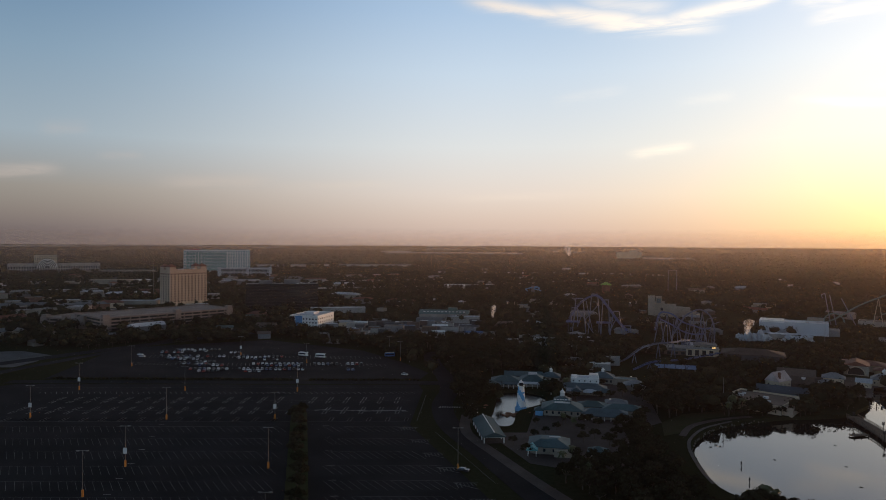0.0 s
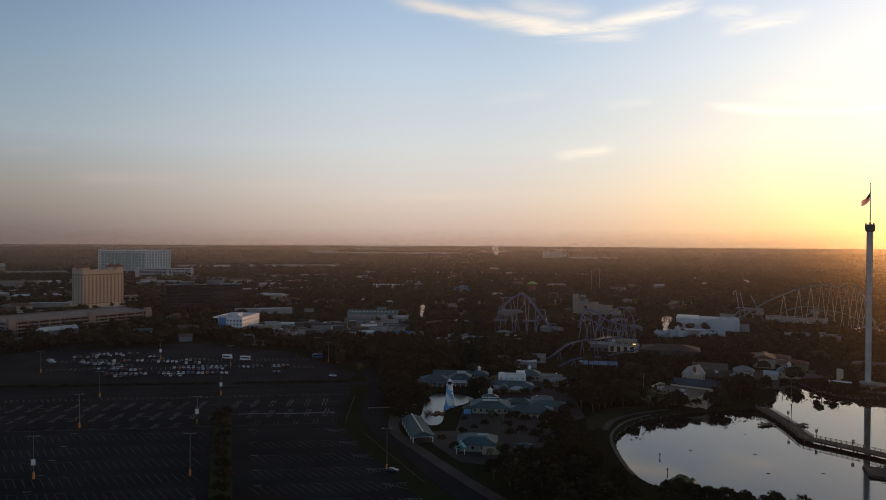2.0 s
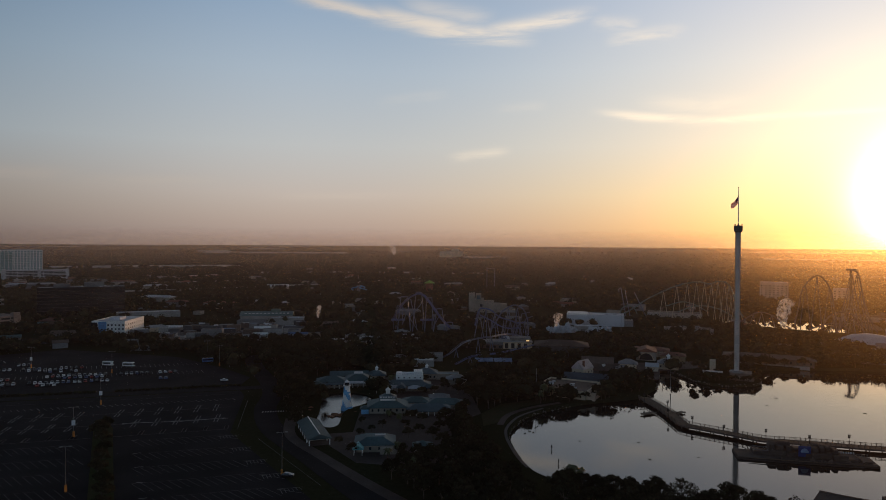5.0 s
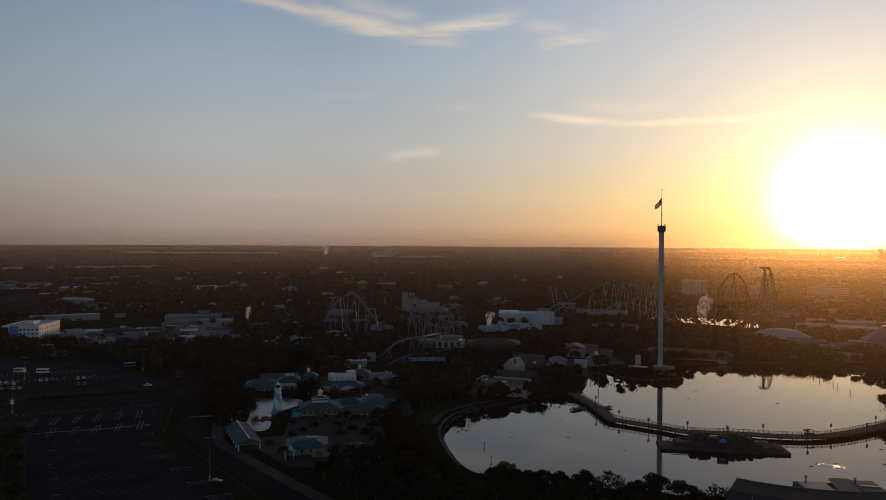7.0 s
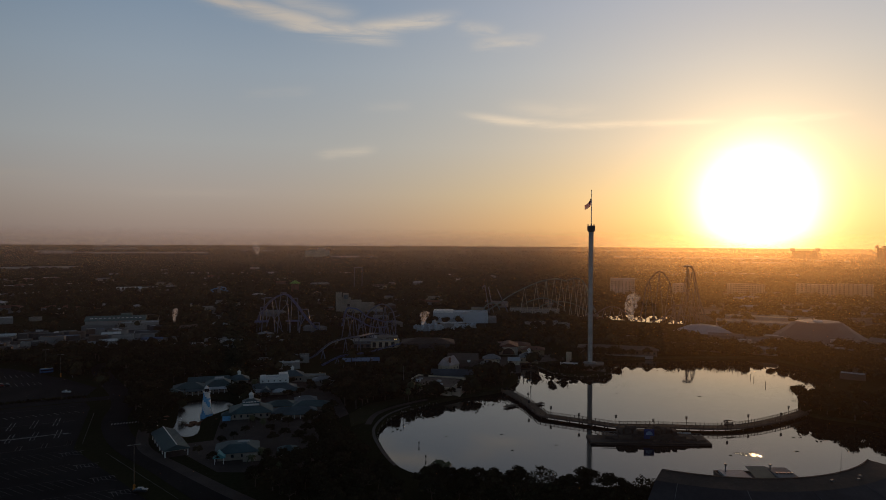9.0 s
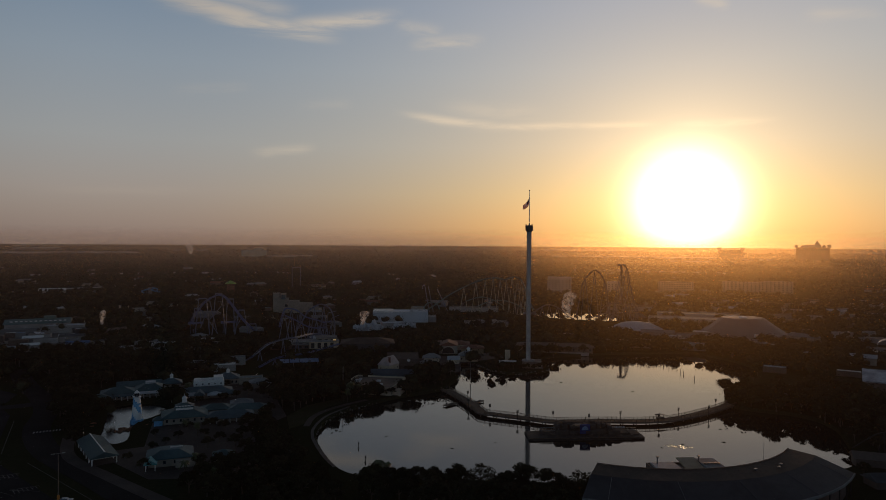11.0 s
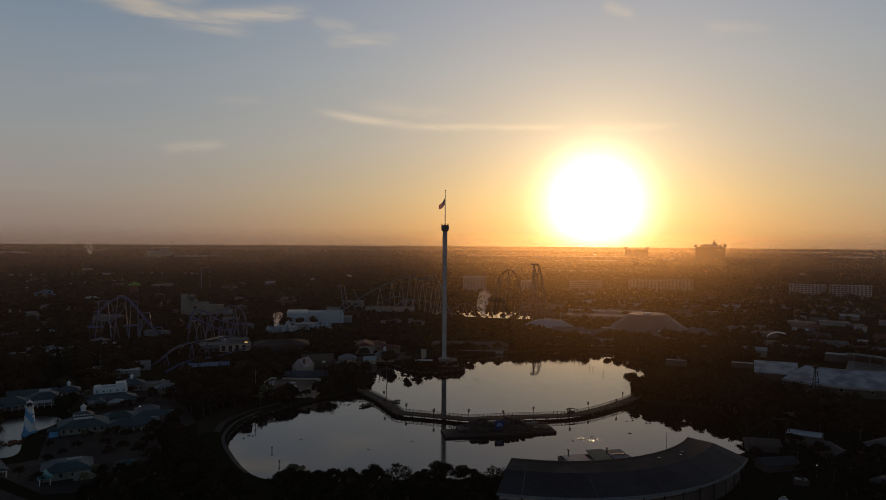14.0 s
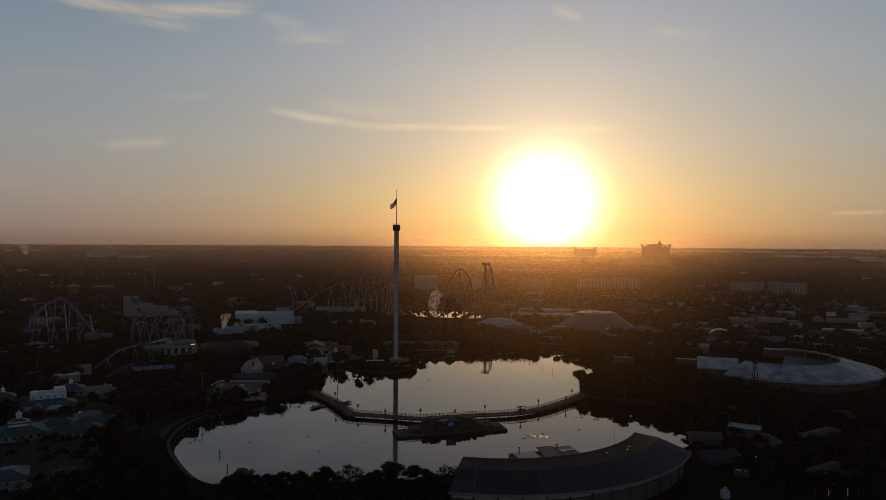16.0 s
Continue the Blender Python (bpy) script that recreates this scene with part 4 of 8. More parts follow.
def observation_tower(x, y):
    t = thing("observation_tower", turn_to(x, y, -38), "slender pale observation tower with a flag on its islet", "tower")
    clear_rect(x, y, 30, 24, -38)
    bm = bmesh.new()
    tube(bm, (0, 0, 4), (0, 0, 94), 1.38, 1.36, 14)
    part("shaft", bm, M_SHAFT, t)
    for k in range(18):
        part("shaft_band", tube(bmesh.new(), (0, 0, 8 + k * 4.8), (0, 0, 8.14 + k * 4.8), 1.5, n=14), M_CONC, t)
    part("ladder_rail", box(bmesh.new(), -1.68, -0.3, 5, -1.3, 0.3, 93), M_CONC, t)
    part("guide_rail", box(bmesh.new(), 1.3, -0.25, 5, 1.60, 0.25, 93), M_CONC, t)
    part("cap", tube(tube(bmesh.new(), (0, 0, 92.6), (0, 0, 93.4), 1.9, 2.5, 16), (0, 0, 93.4), (0, 0, 96.6), 2.5, n=16), surface("cap_brown", (0.28, 0.19, 0.15), 0.7, 0.25, 0.5, 2.0), t, "brown ribbed machinery cap")
    for k in range(20):
        a = k * math.pi / 10
        part("cap_rib", box(bmesh.new(), 2.52 * math.cos(a) - 0.09, 2.52 * math.sin(a) - 0.09, 93.8, 2.52 * math.cos(a) + 0.09, 2.52 * math.sin(a) + 0.09, 96.5), M_BROWNROOF, t)
    part("cap_rail", tube(bmesh.new(), (0, 0, 96.6), (0, 0, 96.9), 2.6, n=16), M_STEEL, t)
    for k in range(8):
        a = k * math.pi / 4
        part("beacon", box(bmesh.new(), 2.3 * math.cos(a) - 0.18, 2.3 * math.sin(a) - 0.18, 97.0, 2.3 * math.cos(a) + 0.18, 2.3 * math.sin(a) + 0.18, 97.8), M_STEEL, t)
    part("mast_foot", tube(bmesh.new(), (0, 0, 96.6), (0, 0, 98.6), 0.55, 0.35, 8), M_STEEL, t)
    part("flag_mast", tube(bmesh.new(), (0, 0, 99), (0, 0, 120.5), 0.33, 0.16, 8), M_WHITE, t)
    bm = bmesh.new()
    bmesh.ops.create_icosphere(bm, subdivisions=1, radius=0.4, matrix=Matrix.Translation((0, 0, 120.7)))
    part("finial", bm, M_STEEL, t)
    # a flag of stripes, hanging in a light air
    stripes = 7
    for s in range(stripes):
        bm = bmesh.new()
        grid = []
        for j in range(9):
            u = j / 8
            row = []
            for v in (s / stripes, (s + 1) / stripes):
                drop = 6.3 * u + 0.6 * math.sin(u * 3.2)
                row.append(bm.verts.new((-0.25 - 4.2 * u, 0.35 * math.sin(u * 7 + v), 115.6 - v * 4.6 * (1 - 0.35 * u) - drop + 1.4 * u * u)))
            grid.append(row)
        for a, b in zip(grid, grid[1:]):
            bm.faces.new((a[0], b[0], b[1], a[1]))
        part("flag_stripe", bm, M_RED if s % 2 == 0 else M_FLAGW, t)
    bm = bmesh.new()
    grid = []
    for j in range(5):
        u = j / 12
        drop = 6.3 * u + 0.6 * math.sin(u * 3.2)
        grid.append([bm.verts.new((-0.25 - 4.2 * u, 0.35 * math.sin(u * 7 + v) - 0.04, 115.6 - v * 4.6 * (1 - 0.35 * u) - drop + 1.4 * u * u)) for v in (0.0, 0.55)])
    for a, b in zip(grid, grid[1:]):
        bm.faces.new((a[0], b[0], b[1], a[1]))
    part("flag_canton", bm, M_NAVY, t)
    # two-storey foot with terraces
    part("base_hall", box(box(bmesh.new(), -4, -5, -0.5, 9, 7, 4.2, 0.15), -2, -6.5, -0.5, 10, -4, 3.2, 0.1), M_BRICKDUN, t)
    part("terrace", tube(tube(bmesh.new(), (0, 0, 4.2), (0, 0, 4.5), 4.4, n=20), (0, 0, 4.5), (0, 0, 5.0), 4.4, 4.2, 20), M_GREYROOF, t)
    for u in (-5, 0, 5):
        shared("window", window_mesh(2.6, 1.5, M_CREAM, M_GLASS), t, pose(u * 0.7 + 4, -6.5, 1.0))
    part("gangway_roof", box(bmesh.new(), -20, -3, 3.6, -8, 1, 3.9), M_PALEROOF, t)
    for u in (-19.5, -15, -10.5):
        for v in (-2.7, 0.7):
            part("post", box(bmesh.new(), u - 0.12, v - 0.12, -0.5, u + 0.12, v + 0.12, 3.6), M_WHITE, t)


observation_tower(288.6, 363.8)

# ---------------------------------------------------------------- footbridge
BRIDGE = [(203.5, 333), (200.9, 316), (197.8, 300), (193.0, 282.5), (192.2, 277.5), (196.6, 270.5), (204.0, 259.5), (211.0, 248.5), (220.5, 243), (233, 236.5), (247, 228), (256, 223.8), (265, 221.8), (278, 221.5), (292, 222.8), (305, 224.5), (319, 227.5)]


def footbridge():
    t = thing("footbridge", Matrix(), "long curving timber footbridge with open railings across the lake", "bridge")
    line = smooth_line([(x, y, 1.6) for x, y in BRIDGE], 5)
    CLEAR.append([(p.x - 4, p.y - 4) for p in line] + [(p.x + 4, p.y + 4) for p in reversed(line)])
    n = len(line)
    sides = []
    for k, p in enumerate(line):
        d = (line[min(k + 1, n - 1)] - line[max(k - 1, 0)]).normalized()
        sides.append(Vector((-d.y, d.x, 0)))

    def strip(w0, w1, z0, z1):
        bm = bmesh.new()
        rows = [[bm.verts.new(p + s * w + Vector((0, 0, z))) for w, z in ((w0, z0), (w1, z0), (w1, z1), (w0, z1))] for p, s in zip(line, sides)]
        for a, b in zip(rows, rows[1:]):
            for j in range(4):
                bm.faces.new((a[j], a[(j + 1) % 4], b[(j + 1) % 4], b[j]))
        bm.faces.new(rows[0]), bm.faces.new(rows[-1][::-1])
        bmesh.ops.recalc_face_normals(bm, faces=bm.faces[:])
        return bm

    part("deck", strip(-2.5, 2.5, -0.12, 0.05), M_TIMBER, t)
    for s in (-1, 1):
        part("girder", strip(s * 2.52, s * 2.72, -0.62, 0.12), M_BROWNROOF, t)
        part("top_rail", strip(s * 2.50, s * 2.72, 1.12, 1.24), M_TIMBER, t)
        for z in (0.42, 0.78):
            part("rail", strip(s * 2.58, s * 2.64, z - 0.04, z + 0.04), M_TIMBER, t)
    # posts, piles and lamps stand at even steps
    walked, nxt = 0.0, 0.0
    post = mesh_of("post", *_box_lists(0.10, 0.10, -0.3, 1.42), M_TIMBER)
    pile = mesh_of("pile", *_box_lists(0.20, 0.20, -4.0, -0.1), M_TIMBER)
    count = 0
    for k in range(n - 1):
        seg = (line[k + 1] - line[k]).length
        while nxt <= walked + seg:
            f = (nxt - walked) / seg
            p, s = line[k].lerp(line[k + 1], f), sides[k]
            for q in (-1, 1):
                shared("post", post, t, Matrix.Translation(p + s * (2.62 * q)))
                if count % 3 == 0:
                    shared("pile", pile, t, Matrix.Translation(p + s * (2.1 * q)))
            if count % 8 == 4:
                LAMP_SPOTS.append(p + s * (2.85 if (count // 8) % 2 else -2.85))
            count += 1
            nxt += 2.1
        walked += seg
    return t


def bridge_stall(x, y, deg):
    """A low vendor's cart under a bowed awning on the bridge deck."""
    t = thing("vendor_cart", pose(x, y, 1.66, 0, 0, deg), "small dark vendor cart with a bowed awning on the footbridge", "cart")
    part("counter", box(bmesh.new(), -2.0, -0.6, 0.25, 2.0, 0.6, 1.0, 0.08), M_BROWNROOF, t)
    for u in (-1.8, 1.8):
        part("wheel", tube(bmesh.new(), (u, -0.72, 0.3), (u, -0.6, 0.3), 0.3, n=12), M_SHADEBLACK, t)
        for v in (-0.5, 0.5):
            part("post", tube(bmesh.new(), (u, v, 0.3), (u, v, 2.0), 0.05, n=6), M_STEEL, t)
    bm = bmesh.new()
    rows = [[bm.verts.new((2.6 * u, v, 2.0 + 0.45 * (1 - u * u) + dz)) for u in (-1, -0.6, -0.2, 0.2, 0.6, 1)] for v, dz in ((-0.9, 0), (0.9, 0), (0.9, 0.08), (-0.9, 0.08))]
    for j in range(4):
        a, b = rows[j], rows[(j + 1) % 4]
        for k in range(5):
            bm.faces.new((a[k], a[k + 1], b[k + 1], b[k]))
    for k in (0, 5):
        bm.faces.new([r[k] for r in rows])
    bmesh.ops.recalc_face_normals(bm, faces=bm.faces[:])
    part("awning", bm, M_BROWNROOF, t)


def _box_lists(hx, hy, z0, z1):
    v = [(sx * hx, sy * hy, z) for z in (z0, z1) for sx, sy in ((-1, -1), (1, -1), (1, 1), (-1, 1))]
    return v, [(0, 3, 2, 1), (4, 5, 6, 7), (0, 1, 5, 4), (1, 2, 6, 5), (2, 3, 7, 6), (3, 0, 4, 7)]


LAMP_SPOTS = []
footbridge()
bridge_stall(259.5, 224.4, -22)


def bridge_lamp(p):
    t = thing("bridge_lamp", Matrix.Translation(p), "black double lantern lamp post on the footbridge", "lamp post", "footbridge lamps")
    part("pole", tube(bmesh.new(), (0, 0, -0.8), (0, 0, 3.6), 0.12, 0.09, 6), M_SHADEBLACK, t)
    for z in (2.6, 3.4):
        for s in (-0.38, 0.38):
            part("lantern", tube(tube(bmesh.new(), (s, 0, z), (s, 0, z + 0.5), 0.16, 0.28, 6), (s, 0, z + 0.5), (s, 0, z + 0.75), 0.34, 0.05, 6), M_SHADEBLACK, t)
    part("arm", box(bmesh.new(), -0.45, -0.04, 2.55, 0.45, 0.04, 2.65), M_SHADEBLACK, t)
    return t


for p in LAMP_SPOTS:
    bridge_lamp(p)

# ---------------------------------------------------------------- floating stage island
M_SIGNBLUE = surface("banner_blue", (0.03, 0.055, 0.18), 0.6, 0.2, 0.4, 2.0)


def stage_island():
    t = thing("stage_island", pose(211.0, 225.5, 0, 0, 0, -27.5), "low timber stage island with terraces moored in the lake", "stage")
    M_HULL = surface("tarred_hull", (0.055, 0.045, 0.040), 0.8, 0.3, 0.3, 2.0)
    M_SCENERY = surface("weathered_scenery", (0.105, 0.080, 0.066), 0.9, 0.4, 0.25, 1.6, second=(0.070, 0.056, 0.050))
    part("hull", box(box(bmesh.new(), -26, -5.5, -1.0, 26, 6, 0.8, 0.2), -24, -6.4, -1.0, 20, -5.4, 0.35, 0.1), M_HULL, t)
    part("deck", box(bmesh.new(), -25.7, -5.3, 0.8, 25.8, 5.8, 1.05), M_SCENERY, t)
    part("deck_edge", box(bmesh.new(), -25.9, -5.62, 0.72, 25.9, -5.48, 1.02), M_TIMBER, t)
    rng = random.Random(12)
    u = -19.0
    while u < 20.0:
        w = rng.uniform(2.2, 4.6)
        h = (2.5 if abs(u) < 15 else 1.5) + rng.uniform(-0.3, 0.7)
        front = rng.uniform(-2.4, -0.4)
        part("lower_wall", box(bmesh.new(), u, front, 1.05, min(u + w, 20.5), 5.4, 1.05 + h * 0.7, 0.18), M_SCENERY, t)
        if -15 < u < 12:
            part("upper_wall", box(bmesh.new(), u + 0.3, front + 1.8, 1.05 + h * 0.7, u + w * 0.9, 5.2, 1.6 + h * 1.15, 0.3), M_SCENERY, t)
        u += w
    for u0, u1, h in ((-12.5, -9.4, 5.6), (-9.0, -4.2, 6.0), (3.6, 6.4, 6.2), (6.8, 9.6, 5.5)):
        bm = box(bmesh.new(), u0, 2.4, 4.0, u1, 5.0, h, 0.5)
        for v in bm.verts:
            v.co.x += 0.35 * noise.noise(v.co * 0.9)
            v.co.z += 0.3 * noise.noise(v.co * 0.7)
        part("backdrop_rock", bm, M_SCENERY, t)
    part("bow_ramp", box(bmesh.new(), 20.6, -3, 1.05, 24.6, 4.6, 1.6, 0.25), M_SCENERY, t)
    for k in range(15):
        part("rail_post", box(bmesh.new(), 17.2 + k * 0.58, 5.5, 1.05, 17.3 + k * 0.58, 5.6, 2.1), M_STEEL, t)
    part("hand_rail", box(bmesh.new(), 17.1, 5.5, 2.1, 25.6, 5.6, 2.18), M_STEEL, t)
    part("banner", box(bmesh.new(), -2.3, -1.66, 1.6, 2.3, -1.54, 5.9), M_SIGNBLUE, t, "blue banner with a pale emblem")
    bm = bmesh.new()
    f = [bm.verts.new((math.cos(a) * 1.5, -1.68, 3.3 + abs(math.sin(a)) * 1.7 if 0 <= a <= math.pi else 3.0)) for a in (math.pi * j / 10 for j in range(11))]
    bm.faces.new(f)
    ext = bmesh.ops.extrude_face_region(bm, geom=bm.faces[:])
    bmesh.ops.translate(bm, verts=[v for v in ext["geom"] if isinstance(v, bmesh.types.BMVert)], vec=(0, -0.03, 0))
    part("emblem", bm, surface("emblem_pale_blue", (0.22, 0.34, 0.5), 0.6), t)
    for u in (-17.5, -16, -14.5):
        part("hoop", sweep([(u + 3.0 * math.cos(a), 0.5 + 1.2 * math.sin(a), 3.3 + 0.5 * math.sin(a)) for a in (2 * math.pi * j / 20 for j in range(21))], 0.09, 5), M_STEEL, t)
    rng = random.Random(3)
    for _ in range(26):
        u, v = rng.uniform(-24, 24), rng.choice((-4.7, -4.2, 5.0))
        s = rng.uniform(0.2, 0.55)
        part("deck_box", box(bmesh.new(), u - s, v - 0.25, 1.05, u + s, v + 0.25, 1.05 + rng.uniform(0.3, 0.9), 0.06), M_BROWNROOF, t)
    for j in range(9):
        part("floodlight", box(bmesh.new(), 11.5 + j * 0.9, 1.8, 3.0, 12.0 + j * 0.9, 2.2, 3.7, 0.05), M_PALEROOF, t)


stage_island()

# ---------------------------------------------------------------- grandstand with curved roof
M_SLATE = surface("grey_membrane_roof", (0.064, 0.060, 0.066), 0.75, 0.3, 0.06, 0.6, second=(0.046, 0.044, 0.050))
M_RUSTROOF = surface("weathered_brown_roof", (0.10, 0.070, 0.056), 0.85, 0.45, 0.09, 0.9, second=(0.056, 0.046, 0.042))


def grandstand():
    cx, cy = 207.0, 195.0
    t = thing("grandstand", pose(cx, cy, 2), "curved open grandstand with a dark sweeping roof by the lake", "grandstand")
    a0, a1, n = radians(213.5), radians(291.5), 14
    CLEAR.append([(cx + r * math.cos(a0 + (a1 - a0) * k / 10), cy + r * math.sin(a0 + (a1 - a0) * k / 10)) for r, ks in ((57, range(11)), (82, range(10, -1, -1))) for k in ks])

    def ring(radii, name, mat, label=""):
        bm = bmesh.new()
        rows = []
        for k in range(n + 1):
            a = a0 + (a1 - a0) * k / n
            rows.append([bm.verts.new((r * math.cos(a), r * math.sin(a), z)) for r, z in radii])
        m = len(radii)
        for p, q in zip(rows, rows[1:]):
            for j in range(m):
                bm.faces.new((p[j], p[(j + 1) % m], q[(j + 1) % m], q[j]))
        bm.faces.new(rows[0][::-1]), bm.faces.new(rows[-1])
        bmesh.ops.recalc_face_normals(bm, faces=bm.faces[:])
        return part(name, bm, mat, t, label)

    ring([(59, 12.5), (67.7, 11.7), (67.7, 11.4), (59, 12.1)], "upper_roof", M_RUSTROOF, "weathered brown upper roof")
    ring([(67.5, 11.75), (79, 8.0), (79, 7.6), (67.5, 11.3)], "lower_roof", M_SLATE, "smooth grey lower roof")
    ring([(79.0, 7.3), (79.3, 7.3), (79.3, 8.12), (79.0, 8.12)], "fascia", M_GREYROOF)
    ring([(58.6, 12.0), (59.0, 12.0), (59.0, 12.75), (58.6, 12.75)], "ridge_fascia", M_BROWNROOF)
    ring([(76, -0.5), (76.6, -0.5), (76.6, 5.2), (76, 5.2)], "rear_wall", M_BROWNROOF)
    for k in range(8):
        ring([(51 + k * 3.1, -0.5), (54.1 + k * 3.1, -0.5), (54.1 + k * 3.1, 0.4 + k * 0.75), (51 + k * 3.1, 0.4 + k * 0.75)], "seating_tier", M_CONC)
    for k in range(n + 1):
        a = a0 + (a1 - a0) * k / n
        for r, h in ((78, 7.7), (60, 12.1)):
            part("column", tube(bmesh.new(), (r * math.cos(a), r * math.sin(a), -0.5), (r * math.cos(a), r * math.sin(a), h), 0.24, n=6), M_SHADEBLACK, t)
        c, s = math.cos(a), math.sin(a)
        if k % 3 == 1:
            b = sweep([(67.6 * c, 67.6 * s, 11.78), (79 * c, 79 * s, 8.06)], 0.07, 4)
            part("seam", b, M_STEEL, t)
    for rr, aa in ((63, 262), (65, 270), (63.5, 273)):
        c, s = math.cos(radians(aa)), math.sin(radians(aa))
        part("roof_vent", box(bmesh.new(), rr * c - 0.6, rr * s - 0.4, 12.2, rr * c + 0.6, rr * s + 0.4, 12.75, 0.05), M_STEEL, t)
    part("lightning_rod", tube(bmesh.new(), (57 * math.cos(radians(274)), 57 * math.sin(radians(274)), 11), (57 * math.cos(radians(274)), 57 * math.sin(radians(274)), 18), 0.09, 0.05, 5), M_STEEL, t)


grandstand()


def lakeside_stage():
    t = building("stage_house", "lakeside stage house with stepped pale roofs", 206.5, 166, -27, 26, 13, 3.4, M_BRICKDUN, roof_mat=M_GREYROOF, category="stage", z=-0.4, extras=False)
    bm = bmesh.new()
    v = [bm.verts.new(p) for p in ((-2, -6, 4.6), (5, -6, 4.6), (5, 5, 6.2), (-2, 5, 6.2))]
    bm.faces.new(v)
    ext = bmesh.ops.extrude_face_region(bm, geom=bm.faces[:])
    bmesh.ops.translate(bm, verts=[q for q in ext["geom"] if isinstance(q, bmesh.types.BMVert)], vec=(0, 0, 0.35))
    part("canopy", bm, surface("tan_canopy", (0.34, 0.24, 0.15), 0.45, 0.15, 0.4, 2.0), t, "tan sloping canopy")
    part("side_wing", box(bmesh.new(), -12, -5, 4.3, -3, 5, 5.0, 0.1), M_PALEROOF, t)
    part("rigging_roof", box(bmesh.new(), 5.5, -6, 4.4, 12.8, 5.6, 5.9, 0.1), M_GREYROOF, t)
    for k in range(5):
        part("fan", tube(bmesh.new(), (6.6 + k * 1.3, -1, 5.9), (6.6 + k * 1.3, -1, 6.3), 0.5, n=10), M_STEEL, t)
    for u in (-10, 6):
        part("vent_stack", tube(tube(bmesh.new(), (u, 3, 4), (u, 3, 7.4), 0.25, n=8), (u, 3, 7.4), (u, 3, 7.8), 0.6, 0.5, 8), M_STEEL, t)


lakeside_stage()

# ---------------------------------------------------------------- round stadium, white dome, tents
M_WORNWHITE = surface("stained_white_membrane", (0.46, 0.47, 0.53), 0.5, 0.6, 0.11, 0.7, second=(0.17, 0.175, 0.21), spec=0.5)


def stadium():
    cx, cy, R = 462.2, 179.1, 60.1
    t = thing("stadium", pose(cx, cy, 2), "round stadium with a stained white ring roof", "stadium")
    CLEAR.append([(cx + (R + 13) * math.cos(a), cy + (R + 13) * math.sin(a)) for a in (2 * math.pi * k / 24 for k in range(24))])
    n = 48

    def ring(radii, name, mat, label="", start=0, stop=n):
        bm = bmesh.new()
        rows = [[bm.verts.new((r * math.cos(2 * math.pi * k / n), r * math.sin(2 * math.pi * k / n), z)) for r, z in radii] for k in range(start, stop + 1)]
        m = len(radii)
        for p, q in zip(rows, rows[1:]):
            for j in range(m):
                bm.faces.new((p[j], p[(j + 1) % m], q[(j + 1) % m], q[j]))
        bmesh.ops.remove_doubles(bm, verts=bm.verts[:], dist=0.001)
        bmesh.ops.recalc_face_normals(bm, faces=bm.faces[:])
        return part(name, bm, mat, t, label)

    a0, a1 = 23, 50
    ring([(R, 6.0), (R - 11, 9.0), (R - 23, 11.8), (R - 23, 11.3), (R - 11, 8.5), (R, 5.5)], "ring_roof", M_WORNWHITE, "white membrane with dark water stains", a0, a1)
    ring([(R + 0.1, 5.1), (R + 0.5, 5.1), (R + 0.5, 6.2), (R + 0.1, 6.2)], "eaves_fascia", M_CONC, "", a0, a1)
    ring([(R - 3, -0.5), (R - 2.4, -0.5), (R - 2.4, 5.8), (R - 3, 5.8)], "outer_wall", M_BROWNROOF, "", a0, a1)
    ring([(R - 23.6, 11.0), (R - 22.9, 11.0), (R - 22.9, 12.05), (R - 23.6, 12.05)], "inner_fascia", M_CONC, "", a0, a1)
    for k in range(8):
        ring([(R - 28 + k * 2.8, -0.5), (R - 25.2 + k * 2.8, -0.5), (R - 25.2 + k * 2.8, 0.5 + k * 0.5), (R - 28 + k * 2.8, 0.5 + k * 0.5)], "seating_tier", M_CONC, "", a0, a1)
    for k in range(a0, a1 + 1, 2):
        a = 2 * math.pi * k / n
        c, s = math.cos(a), math.sin(a)
        part("roof_rib", sweep([((R + 0.2) * c, (R + 0.2) * s, 6.1), ((R - 11) * c, (R - 11) * s, 9.05), ((R - 23) * c, (R - 23) * s, 11.85)], 0.06, 4), M_GREYROOF, t)
        part("column", tube(bmesh.new(), ((R - 23) * c, (R - 23) * s, 0), ((R - 23) * c, (R - 23) * s, 11.4), 0.3, n=6), M_CONC, t)
        shared("window", window_mesh(2.2, 1.8, M_CONC, M_GLASS), t, pose((R - 2.35) * c, (R - 2.35) * s, 2.6, 0, 0, math.degrees(a) + 90))
    b = building("side_hall", "flat-roofed white hall beside the round stadium", 427, 202, -62, 24, 20, 5.0, M_BROWNROOF, roof_mat=M_PALEROOF, category="hall", extras=False, parapet=0)
    bm = box(bmesh.new(), -12.6, -10.6, 7.4, 12.6, 10.6, 7.8)
    for v in bm.verts:
        v.co.z += 0.19 * v.co.y
    part("ramp_roof", bm, M_WORNWHITE, b)
    t = thing("floodlight_tower", pose(376, 157, 2, 0, 0, -60), "dark tripod floodlight tower near the stadium", "tower")
    for u, v in ((-3, -2), (3, -2), (0, 3)):
        part("leg", tube(bmesh.new(), (u, v, -0.3), (u * 0.12, v * 0.12, 20), 0.3, 0.18, 6), M_SHADEBLACK, t)
    for z in (6, 12):
        k = 1 - z / 22
        part("brace", sweep([(-3 * k, -2 * k, z), (3 * k, -2 * k, z), (0, 3 * k, z), (-3 * k, -2 * k, z)], 0.12, 4), M_SHADEBLACK, t)
